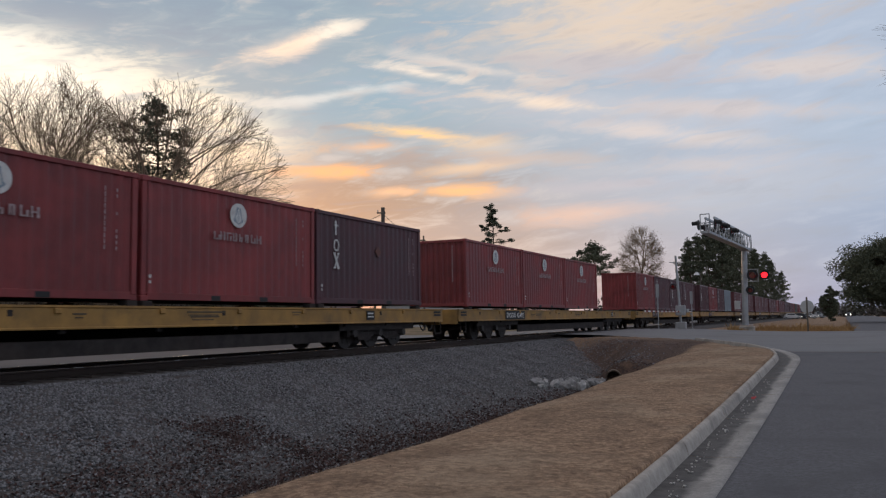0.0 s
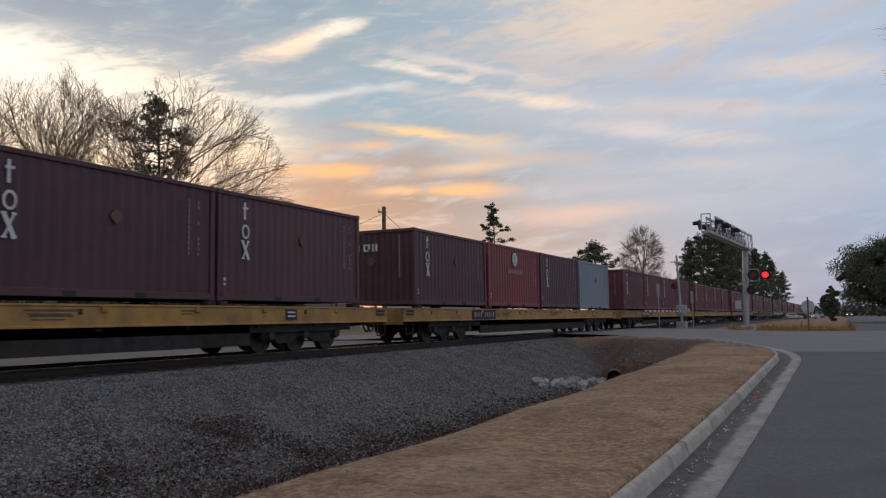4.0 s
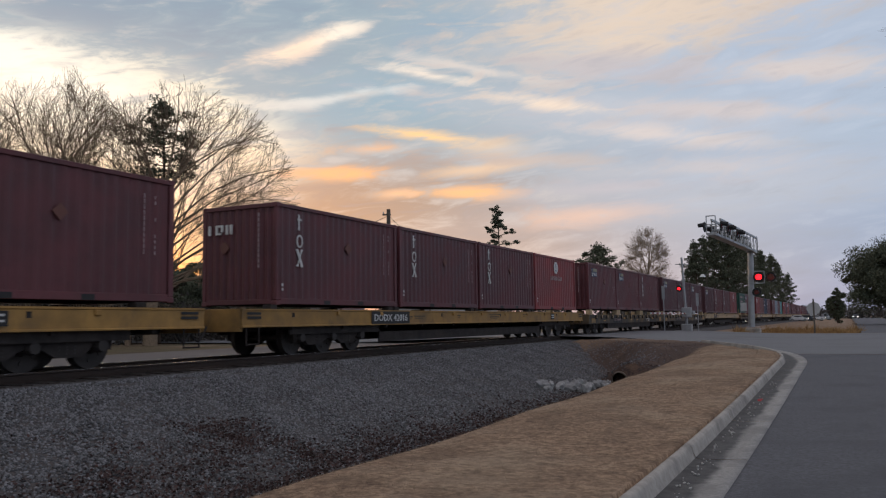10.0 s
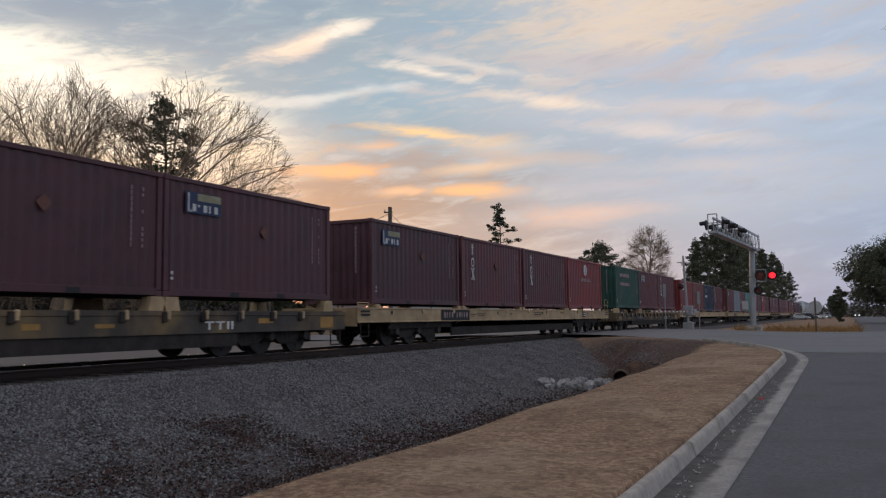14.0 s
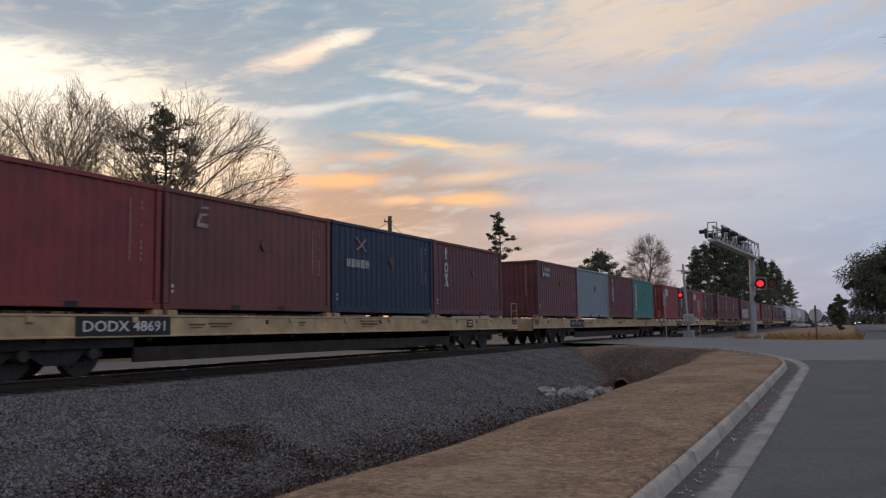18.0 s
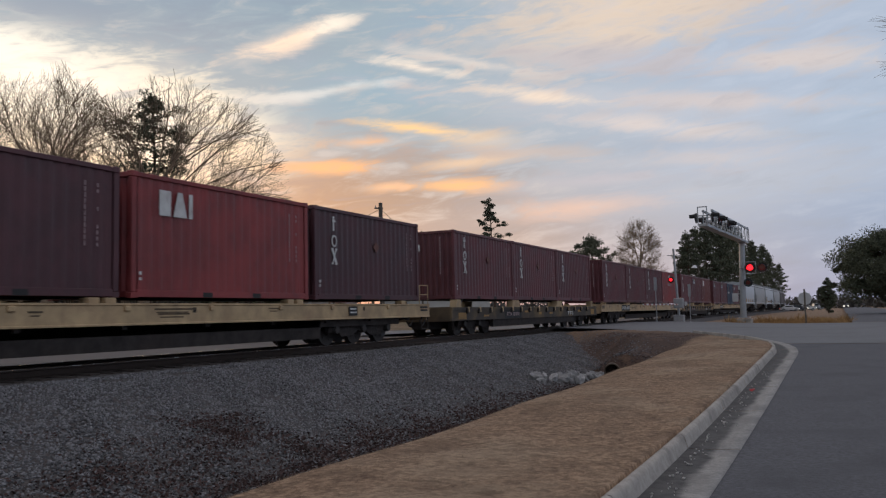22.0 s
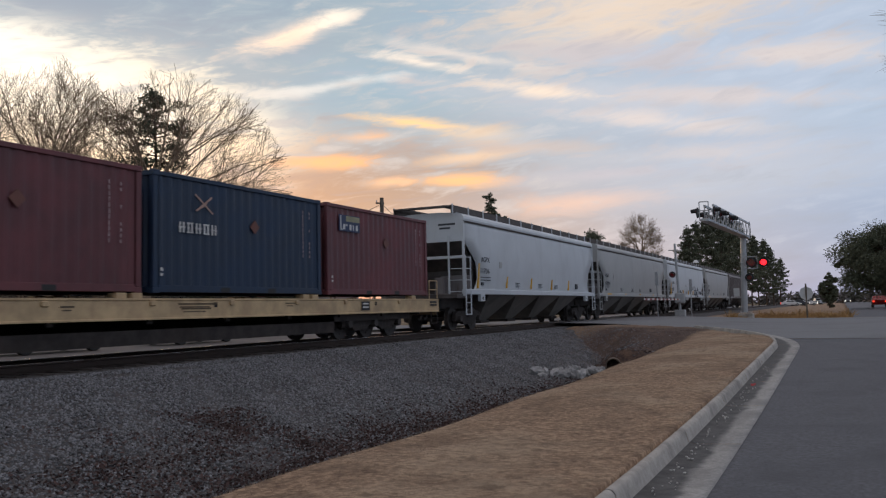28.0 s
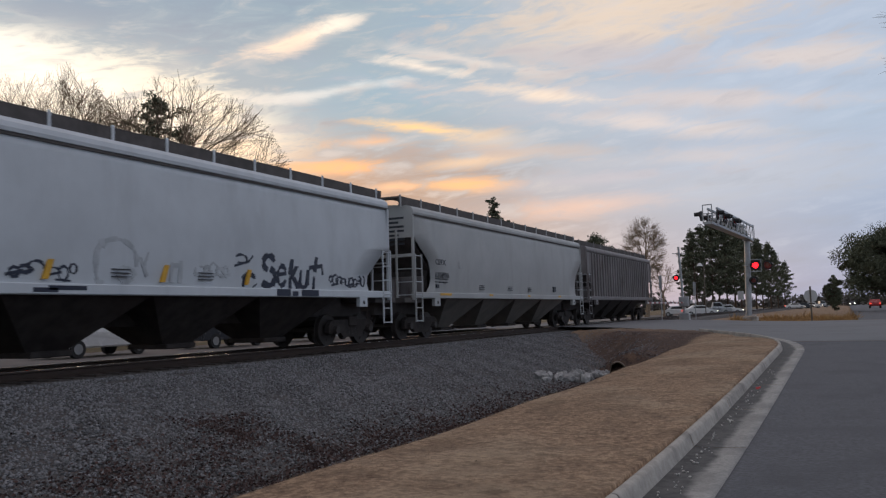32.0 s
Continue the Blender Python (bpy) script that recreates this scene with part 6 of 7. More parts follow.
def crown_rows(seed, fork, centre, radii, n, tip=0.0085, twigs=6, twig=1.0):
    """Limbs that share out a crown's room among themselves: rows for tube_tree, trunk first, then limbs, then twigs."""
    r = np.random.default_rng(seed)
    d = r.normal(size=(n, 3))
    d /= np.linalg.norm(d, axis=1)[:, None]
    pts = np.array(centre) + d * np.array(radii) * (0.35 + 0.62 * r.random((n, 1)) ** 0.55)
    pts = pts[pts[:, 2] > fork[2] * 0.55]
    trunk, limbs, ends = [], [], []
    fork = np.array(fork, float)
    rad = tip * len(pts) ** 0.45
    mid = fork * 0.5 + r.normal(0, 0.12, 3) * (1, 1, 0)
    trunk.append(((0, 0, -0.2), tuple(mid), rad * 1.35, rad * 1.05)), trunk.append((tuple(mid), tuple(fork), rad * 1.05, rad * 0.95))
    stack = [(fork, np.arange(len(pts)), 5, np.array([0, 0, 1.0]))]
    while stack:
        p, idx, k, way = stack.pop()
        P = pts[idx]
        if len(idx) == 1:
            q = P[0]
            m = (p + q) / 2 + way * 0.12 * np.linalg.norm(q - p)
            limbs.append((tuple(p), tuple(m), tip, tip * 0.9)), limbs.append((tuple(m), tuple(q), tip * 0.9, tip * 0.7))
            ends.append((q, (q - m) / (np.linalg.norm(q - m) + 1e-6)))
            continue
        k = min(k, len(idx))
        c = P[r.choice(len(idx), k, replace=False)]
        for _ in range(3):
            lab = np.argmin(((P[:, None] - c[None]) ** 2).sum(-1), 1)
            c = np.array([P[lab == j].mean(0) if (lab == j).any() else c[j] for j in range(k)])
        for j in range(k):
            sub = idx[lab == j]
            if not len(sub):
                continue
            g = pts[sub].mean(0)
            size = len(sub)
            f = 0.42 if size > 3 else 0.55
            q = p + (g - p) * f + way * 0.12 * np.linalg.norm(g - p) + r.normal(0, 0.05, 3) * np.linalg.norm(g - p)
            ra = tip * size ** 0.41
            limbs.append((tuple(p), tuple(q), ra * 1.08, ra * 0.92))
            w = (q - p) / (np.linalg.norm(q - p) + 1e-6)
            if size == 1:
                limbs.append((tuple(q), tuple(pts[sub[0]]), ra * 0.9, ra * 0.6))
                ends.append((pts[sub[0]], w))
            else:
                stack.append((q, sub, 2 if r.random() < 0.65 else 3, w))
    tw = []
    out = np.array(centre)
    for q, w in ends:
        o = (q - out) / np.array(radii)
        o /= np.linalg.norm(o) + 1e-6
        for _ in range(twigs):
            v = w * 0.5 + o * 0.8 + r.normal(0, 0.3, 3) + np.array([0, 0, 0.2])
            v /= np.linalg.norm(v)
            l = twig * r.uniform(0.4, 1.2)
            s = q - w * r.uniform(0, 0.8)
            tw.append((tuple(s), tuple(s + v * l), tip * 0.8, tip * 0.45))
    return trunk, limbs, tw


def oak_rows(seed, centre, radii, boughs=30, fine=1.0):
    """A spreading crown: boughs fan out from the stem to the crown's edge, with branches, sprays and twigs along them."""
    r = random.Random(seed)
    C, R = Vector(centre), Vector(radii)

    def inside(p):
        return sum(((p[i] - C[i]) / R[i]) ** 2 for i in range(3))

    def rand_dir():
        return Vector((r.gauss(0, 1), r.gauss(0, 1), r.gauss(0, 1))).normalized()
    stem = [Vector((0, 0, -0.2)), Vector((r.gauss(0, 0.1), 0, 2.2)), Vector((r.gauss(0, 0.2), 0, 4.5)), Vector((r.gauss(0, 0.3), 0, 7.5)), Vector((C.x * 0.5, 0, 11))]
    girth = (0.48, 0.4, 0.33, 0.24, 0.13)
    trunk = [(tuple(a), tuple(b), u, v) for a, b, u, v in zip(stem, stem[1:], girth, girth[1:])]
    limbs, twigs = [], []
    radius = ((0.085, 0.012), (0.021, 0.009), (0.0105, 0.0075), (0.0078, 0.0058))

    def grow(p, d, length, level):
        steps = (9, 6, 4, 2)[level]
        ra, rb = radius[level]
        bend = rand_dir() * 0.1 + Vector((0, 0, 0.04 if level else 0.0))
        for i in range(steps):
            d = (d + bend + rand_dir() * 0.12).normalized()
            q = p + d * (length / steps)
            f, g = i / steps, (i + 1) / steps
            (limbs if level < 2 else twigs).append((tuple(p), tuple(q), ra + (rb - ra) * f, ra + (rb - ra) * g))
            p = q
            if inside(p) > 1.0:
                return
            if level == 3 or (level == 0 and i < 2):
                continue
            for _ in range(int(fine * (1.2, 1.15, 1.5)[level] + r.random())):
                side = d.cross(rand_dir()).normalized()
                out = (p - Vector((0, 0, C.z * 0.6))).normalized()
                e = (d + side * r.uniform(0.5, 1.1) + out * 0.2).normalized()
                grow(p, e, (length * 0.5, length * 0.55, length * 0.6)[level] * r.uniform(0.55, 1.1) * (1.1 - 0.35 * f), level + 1)
    for i in range(boughs):
        u = (i + 0.5) / boughs
        a, zz = i * 2.39996, 0.97 - 1.5 * u
        k = math.sqrt(max(0.0, 1 - zz * zz))
        goal = C + Vector((math.cos(a) * k * R.x, math.sin(a) * k * R.y, zz * R.z))
        h = 0.9 * (1 - u) + 0.12
        p = stem[1].lerp(stem[2], min(1, h * 2)) if h < 0.5 else stem[2].lerp(stem[4], (h - 0.5) * 1.6)
        way = goal - p
        if way.z < 0 and goal.z < 4:
            goal.z = 4.5
            way = goal - p
        grow(p, (way.normalized() + Vector((0, 0, 0.12))).normalized(), way.length * 1.08, 0)
    return trunk, limbs, twigs


def spreading_oak(seed, centre, radii, label, m, **k):
    t = new("bare_tree")
    t.matrix_basis = m
    for name, rows, sides in zip(("trunk", "limb_work", "twig_work"), oak_rows(seed, centre, radii, **k), (9, 5, 3)):
        o = new(name, tube_tree(rows, M["bark"], name, sides))
        o.parent = t
    return tagged(t, label, "tree")


def bare_tree(seed, fork, centre, radii, n, label, m, **k):
    t = new("bare_tree")
    t.matrix_basis = m
    for name, rows, sides in zip(("trunk", "limb_work", "twig_work"), crown_rows(seed, fork, centre, radii, n, **k), (8, 5, 3)):
        o = new(name, tube_tree(rows, M["bark"], name, sides))
        o.parent = t
    return tagged(t, label, "tree")


def needle_cloud(centres, radii, count, size, mat, name, rnd, slim=0.4):
    """Small leaves or needle tufts scattered in flattened balls."""
    c, r = np.array(centres), np.array(radii)
    i = rnd.integers(0, len(c), count)
    d = rnd.normal(size=(count, 3))
    d /= np.linalg.norm(d, axis=1)[:, None]
    p = c[i] + d * r[i] * rnd.random(count)[:, None] ** 0.45
    a = rnd.normal(size=(count, 3))
    a /= np.linalg.norm(a, axis=1)[:, None]
    b = np.cross(a, rnd.normal(size=(count, 3)))
    b /= np.linalg.norm(b, axis=1)[:, None]
    s = rnd.uniform(0.6, 1.3, count)[:, None] * size
    V = np.stack([p - a * s, p + b * s * slim, p + a * s, p - b * s * slim], 1).reshape(-1, 3)
    return raw_mesh(name, V, np.arange(count * 4).reshape(-1, 4), mat)


def pine(seed, height, crown_from, width, count, label, size=0.2, limbs_n=26, clump=0.2, shape=1.0):
    """A pine: bare trunk, limbs in uneven tiers, tufted clumps of needles with sky between."""
    r, rnd = random.Random(seed), np.random.default_rng(seed)
    t = new("pine_tree")
    rows, p, rad = [], Vector((0, 0, -0.2)), height * 0.013
    pts = [p]
    for i in range(8):
        q = Vector((r.gauss(0, 0.1) + p.x, r.gauss(0, 0.1) + p.y, height * (i + 1) / 8 * 0.97))
        rows.append((tuple(p), tuple(q), rad, rad * 0.85))
        p, rad = q, rad * 0.85
        pts.append(p)
    o = new("trunk", tube_tree(rows, M["pinebark"], "trunk", 7))
    o.parent = t
    limbs, cs, rs = [], [], []
    for i in range(limbs_n):
        f = crown_from + (1 - crown_from) * (i + r.random()) / limbs_n
        zz = f * height * 0.97
        g = (f - crown_from) / (1 - crown_from)
        k = int(min(7, f * 8))
        base = pts[k].lerp(pts[min(8, k + 1)], f * 8 - k)
        a = i * 2.4 + r.uniform(-0.5, 0.5)
        l = width * (0.25 + 0.85 * math.sin(min(1, g * 0.95 + 0.2) * math.pi) ** shape) * r.uniform(0.5, 1.1)
        tip = base + Vector((math.cos(a) * l, math.sin(a) * l, l * r.uniform(0.0, 0.4)))
        limbs.append((tuple(base), tuple(tip), 0.05, 0.015))
        for j in (0.45, 0.7, 0.9, 1.0):
            c = base.lerp(tip, j) + Vector((r.gauss(0, 0.2), r.gauss(0, 0.2), r.gauss(0.1, 0.12)))
            cs.append(tuple(c))
            s = width * clump * r.uniform(0.5, 1.3)
            rs.append((s * 1.2, s * 1.2, s * 0.62))
    cs.append((pts[-1].x, pts[-1].y, height)), rs.append((width * clump, width * clump, width * clump))
    o = new("limb_work", tube_tree(limbs, M["pinebark"], "limb_work", 4))
    o.parent = t
    o = new("crown", needle_cloud(cs, rs, count, size, M["needles"], "crown", rnd))
    o.parent = t
    return tagged(t, label, "tree")


def evergreen(seed, height, width, count, label, size=0.22, low=0.1, clumps=90, boughs=0):
    """A dense, broad evergreen: trunk, limbs and a lumpy crown with an uneven outline."""
    r = np.random.default_rng(seed)
    t = new("evergreen_tree")
    d = r.normal(size=(clumps, 3))
    d /= np.linalg.norm(d, axis=1)[:, None]
    rad = np.array([width, width, height * (1 - low) / 2])
    lump = 1 + 0.12 * np.sin(d[:, 0] * 5 + seed) + 0.1 * np.sin(d[:, 2] * 7 + d[:, 1] * 4)
    c = np.array([0, 0, height * (low + (1 - low) / 2)]) + d * rad * (0.45 + 0.47 * r.random((clumps, 1)) ** 0.4) * lump[:, None]
    s = r.uniform(0.16, 0.3, (clumps, 1)) * width
    if boughs:
        a, z = r.uniform(0, TAU, boughs), r.uniform(0.22, 0.8, boughs)
        for f in (0.75, 0.9, 1.04):
            k = width * f * np.sin(np.clip(z * 1.05 + 0.12, 0, 1) * math.pi) ** 0.5 * r.uniform(0.9, 1.15, boughs)
            c = np.concatenate([c, np.stack([np.cos(a) * k, np.sin(a) * k, z * height + 0.25 * f], 1)])
            s = np.concatenate([s, np.full((boughs, 1), width * 0.09 * (1.5 - 0.7 * f))])
    o = new("trunk", tube_tree([((0, 0, -0.3), (0, 0, height * 0.8), height * 0.022, height * 0.008)], M["pinebark"], "trunk", 8))
    o.parent = t
    o = new("limb_work", tube_tree([((0, 0, max(0.4, z * 0.7)), (x, y, z), 0.06, 0.02) for x, y, z in c], M["pinebark"], "limb_work", 4))
    o.parent = t
    o = new("crown", needle_cloud(c, np.concatenate([s, s, s * 0.75], 1), count, size, M["needles"], "crown", r))
    o.parent = t
    return tagged(t, label, "tree")


def polar(az, dist):
    return -math.sin(radians(az)) * dist, math.cos(radians(az)) * dist


def at_polar(az, dist, z=0.2):
    return pose(*polar(az, dist), z, 0, 0, az)


def build_trees():
    spreading_oak(3, (1.3, 0, 9.7), (7.9, 5.6, 7.6), "broad leafless oak against the sunset sky", at_polar(46.2, 56), boughs=46, fine=0.93)
    spreading_oak(8, (-0.2, 0, 10.0), (5.0, 4.6, 8.0), "leafless oak with a rounded crown of fine twigs", at_polar(52.0, 57), boughs=28)
    spreading_oak(9, (0, 0, 9.8), (4.8, 4.4, 7.8), "leafless oak with a rounded crown of fine twigs", at_polar(57.6, 58), boughs=26)
    bare_tree(12, (0.6, 0, 2.5), (1.2, 0, 6.6), (4.0, 3.4, 4.4), 500, "small leafless tree beside the broad oak", at_polar(40.8, 60), tip=0.012, twigs=4)
    for i, az in enumerate((47.6, 49.3, 50.8, 53.6, 55.4)):
        bare_tree(60 + i, (0.2, 0, 2.0), (0.3, 0, 5.6), (2.6, 2.2, 4.2), 170, "tangled leafless young tree under the oaks", at_polar(az, 57 + 1.5 * (i % 3)), tip=0.015, twigs=4)
    bare_tree(21, (0, 0, 4.5), (0, 0, 8.9), (3.0, 3.0, 4.9), 700, "slender leafless tree beyond the track", at_polar(12.35, 116), tip=0.014, twigs=6)
    bare_tree(31, (0.3, 0, 2.5), (0, 0, 6.4), (1.7, 1.5, 4.4), 70, "thin dark leafless tree by the far road", at_polar(31.0, 98), tip=0.024, twigs=3)
    bare_tree(22, (0, 0, 5.0), (0, 0, 9.4), (1.2, 1.1, 4.6), 110, "thin leafless sapling by the far road", at_polar(33.95, 100), tip=0.016, twigs=3)
    bare_tree(23, (0, 0, 3), (0, 0, 5.2), (1.6, 1.6, 2.6), 90, "thin leafless sapling by the far road", at_polar(11.2, 112), tip=0.016, twigs=3)
    bare_tree(26, (0, 0, 3), (0, 0, 4.6), (1.3, 1.3, 2.6), 70, "thin leafless sapling by the far road", at_polar(37.2, 96), tip=0.016, twigs=3)
    # a tree whose outer twigs reach over the road
    bare_tree(24, (0, 0, 6), (0, 0, 10.6), (4.5, 4.5, 3.0), 700, "leafless tree beside the road", at_polar(-11.4, 33, 0.3), tip=0.01)
    p = pine(5, 17.0, 0.66, 3.1, 7000, "dark pine among the bare oaks", size=0.12, limbs_n=34, clump=0.18, shape=0.5)
    p.matrix_basis = at_polar(45.7, 60)
    p = pine(6, 14.0, 0.4, 1.9, 11000, "tall lone pine with tufted clumps of needles", size=0.1, limbs_n=26, clump=0.17, shape=0.4)
    p.matrix_basis = at_polar(22.35, 91)
    p = pine(7, 12.0, 0.62, 3.3, 4200, "round-topped pine beyond the track", clump=0.24)
    p.matrix_basis = at_polar(15.55, 122)
    base = [pine(30 + i, 16, 0.2, 3.3, 11000, "tall dark pine with a bare trunk in a grove", size=0.17, limbs_n=46, clump=0.18) for i in range(3)]
    spots = [(9.5, 142, 11.5), (9.0, 134, 13.2), (8.5, 146, 15.0), (8.0, 138, 14.6), (7.6, 152, 16.5), (7.1, 142, 14.8), (6.6, 160, 17.2), (6.2, 172, 17.6), (5.8, 186, 16.8), (5.3, 200, 16.2), (4.9, 216, 16.6), (4.4, 232, 17.5), (4.0, 250, 16.5), (3.6, 266, 14)]
    for i, (az, d, h) in enumerate(spots):
        m = at_polar(az, d) @ Matrix.Rotation(i * 1.3, 4, "Z")
        o = base[i] if i < 3 else copy_thing(base[i % 3], m)
        o.matrix_basis = m @ Matrix.Scale(h / 16, 4)
    e = evergreen(50, 10.6, 6.2, 110000, "dense dark evergreen tree beside the road", 0.15, 0.06, 190, 46)
    e.matrix_basis = at_polar(-3.3, 108, 0.3)
    e = evergreen(51, 5.4, 1.35, 12000, "small round dark evergreen beyond the street", 0.16, 0.02, 120)
    e.matrix_basis = at_polar(0.72, 150, 0.3)
    e = evergreen(52, 7.6, 3.0, 16000, "dark evergreen in the far tree line", 0.17, 0.02, 80)
    e.matrix_basis = at_polar(39.2, 88)
    for az, d, h in ((41.5, 86, 8.4), (43.4, 90, 8.0), (45.3, 84, 7.6), (48, 82, 7.6), (50.6, 80, 8.2), (53.4, 82, 7.6), (56, 78, 8.0), (37.6, 96, 8.2), (40.3, 84, 6.4), (42.4, 82, 6.4), (44.3, 80, 6.2)):
        o = copy_thing(e, at_polar(az, d))
        o.scale = [h / 7.6] * 3


def box_part(name, mat, parent, *specs, bevel=0.0, label=""):
    return part(name, boxes(*specs, bevel=bevel), M[mat], parent, label)


ADDED_SHUTTERS = []


def roundel(parent, x, y, z, r, lens, lit, phase=None):
    """A flashing light facing the road (-y): backboard, hood, lens, and for a working lamp an added shutter that stands
    in for its blinking.
    """
    a = part("flasher", rods(((x, y, z), (x, y - 0.06, z), r), n=24), M["lampblack"], parent, "black round backboard of a flashing light")
    part("lens", rods(((x, y - 0.065, z), (x, y - 0.1, z), lens), n=20), M["redlit" if lit else "redlens"], a, "red glass lens")
    bm = bmesh.new()
    n = 14
    rings = []
    for yy in (-0.06, -0.34):
        rings.append([bm.verts.new((x + (lens + 0.03) * math.cos(math.pi * i / n), y + yy, z + (lens + 0.03) * math.sin(math.pi * i / n))) for i in range(n + 1)])
    for i in range(n):
        bm.faces.new((rings[0][i], rings[0][i + 1], rings[1][i + 1], rings[1][i]))
    part("hood", bm, M["lampblack"], a, "black visor over the lens")
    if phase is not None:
        # no real part: a disc added to hide the lit lens between flashes
        s = part("shutter", rods(((lens + 0.01, 0, 0), (lens + 0.01, -0.012, 0), lens + 0.01), n=20), M["redlens"], parent, "added dark red disc that covers the lit lens")
        ADDED_SHUTTERS.append((s, (x - lens - 0.01, y - 0.115, z), phase))


def build_crossing():
    """Cantilever signal over the street, its mast lights, the signal mast with its gate, and the sign."""
    g = new("cantilever_signal")
    g.matrix_basis = pose(-6.2, 61.7, 0.55, 0, 0, -2.9)
    tagged(g, "grey steel cantilever crossing signal over the street", "crossing signal")
    box_part("footing", "concrete", g, (-0.5, 0.5, -0.5, 0.5, -0.4, 0.14), bevel=0.05, label="concrete footing")
    part("mast", rods(((-0.08, 0, 0.2), (0.07, 0, 5.6), 0.22, 0.2), n=16), M["galv"], g)
    box_part("base_plate", "galv", g, (-0.4, 0.4, -0.4, 0.4, 0.2, 0.25))
    z0, z1, x0, x1 = 5.62, 6.6, -0.1, 0.4
    box_part("walkway", "galv", g, (x0, x1, -14.1, 0.7, z0 - 0.05, z0 + 0.1), bevel=0.01, label="steel walkway deck")
    box_part("cradle", "galv", g, (x0 - 0.03, x1 + 0.03, -0.6, 0.75, z0 - 0.12, z0 + 0.03), bevel=0.02)
    for x in (x0, x1):
        box_part("top_chord", "galv", g, (x - 0.05, x + 0.05, -12.6, 0.7, z1 - 0.06, z1 + 0.06))
        for y in np.arange(-12.5, 0.8, 1.32):
            part("post", rods(((x, y, z0), (x, y, z1), 0.03), n=6), M["galv"], g)
            if y < -0.5:
                part("brace", rods(((x, y, z0), (x, y + 1.32, z1), 0.022), n=6), M["galv"], g)
    for x in (x0, x1):
        part("post", rods(((x, -14.05, z0), (x, -14.05, z0 + 1.05), 0.03), n=6), M["galv"], g)
    part("hand_rail", rods(((x0, -14.05, z0 + 1.05), (x1, -14.05, z0 + 1.05), 0.03), n=6), M["galv"], g)
    part("hand_rail", rods(((x0, -14.05, z0 + 0.55), (x1, -14.05, z0 + 0.55), 0.03), n=6), M["galv"], g)
    bm = bmesh.new()
    pts = [Vector((x1 + 0.02, 0.75 + 0.35 * math.sin(a), z0 + 0.55 + 0.55 * math.cos(a))) for a in np.linspace(0, math.pi, 9)]
    for a, b in zip(pts, pts[1:]):
        rod(bm, a, b, 0.025, n=6)
    part("cable_loop", bm, M["lampblack"], g, "black cable loop")
    for y in (-13.5, -11.6, -10.9, -8.4, -7.7):
        for face, x in ((1, x1 + 0.18), (-1, x0 - 0.18)):
            a = part("flasher", rods(((x, y, z0 + 0.5), (x + face * 0.06, y, z0 + 0.5), 0.3), n=20), M["lampblack"], g, "black round backboard of a flashing light")
            part("lens", rods(((x + face * 0.065, y, z0 + 0.5), (x + face * 0.1, y, z0 + 0.5), 0.16), n=16), M["redlens"], a)
            part("hood", rods(((x + face * 0.06, y, z0 + 0.62), (x + face * 0.4, y, z0 + 0.6), 0.13, 0.11), n=12), M["lampblack"], a)
        part("lamp_arm", rods(((x0 - 0.2, y, z0 + 0.5), (x1 + 0.2, y, z0 + 0.5), 0.03), n=6), M["galv"], g)
    part("cross_arm", rods(((-0.2, -0.28, 3.74), (1.6, -0.28, 3.74), 0.035), n=8), M["galv"], g)
    box_part("lamp_frame", "galv", g, (0.1, 0.15, -0.33, -0.28, 3.28, 4.18), (0.93, 0.99, -0.33, -0.28, 3.28, 4.18), (0.1, 0.99, -0.33, -0.28, 3.28, 3.34), (0.1, 0.99, -0.33, -0.28, 4.12, 4.18))
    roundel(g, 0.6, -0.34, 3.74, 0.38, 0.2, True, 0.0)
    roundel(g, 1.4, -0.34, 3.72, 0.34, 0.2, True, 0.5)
    roundel(g, 0.42, -0.34, 2.68, 0.3, 0.16, False)
    s = new("road_sign")
    s.matrix_basis = pose(-2.1, 58.5, 0.36)
    tagged(s, "back of an octagonal road sign on a timber post", "road sign")
    box_part("post", "wood", s, (-0.05, 0.05, -0.04, 0.04, -0.3, 2.25))
    bm = rod(bmesh.new(), (0, 0.045, 1.62), (0, 0.06, 1.62), 0.44, n=8)
    part("panel", bm, M["signback"], s, "bare metal back of the panel")
    m = new("signal_mast")
    m.matrix_basis = pose(-10.2, 58.6, 0.62)
    tagged(m, "crossing signal mast with a lowered gate arm", "crossing signal")
    part("mast", rods(((0, 0, 0), (-0.2, 0, 5.1), 0.1, 0.075), n=10), M["galv"], m)
    part("cross_arm", rods(((-0.65, 0, 4.65), (0.3, 0, 4.6), 0.03), n=6), M["galv"], m)
    box_part("base_box", "galv", m, (-0.35, 0.35, -0.3, 0.3, -0.15, 0.45), bevel=0.04)
    box_part("gate_drive", "galv", m, (-0.3, 0.35, -0.35, 0.2, 0.9, 1.6), bevel=0.05)
    box_part("counterweight", "galv", m, (0.3, 0.42, 0.1, 1.1, 1.1, 1.35), bevel=0.02)
    part("lamp_arm", rods(((-0.1, -0.1, 2.92), (-0.42, -0.1, 2.92), 0.03), n=6), M["galv"], m)
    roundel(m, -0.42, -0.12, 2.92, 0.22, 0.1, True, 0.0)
    arm = box_part("gate_arm", "white", m, (-0.03, 0.03, -11.5, -0.3, 1.12, 1.22), bevel=0.008, label="white crossing gate arm with red bands")
    for i in range(9):
        box_part("red_band", "red", arm, (-0.034, 0.034, -11.3 + i * 1.25, -10.7 + i * 1.25, 1.116, 1.224))
    for y in (-11.2, -7.5, -3.8):
        part("gate_lamp", rods(((0, y, 1.22), (0, y, 1.29), 0.03), n=10), M["redlens"], arm)
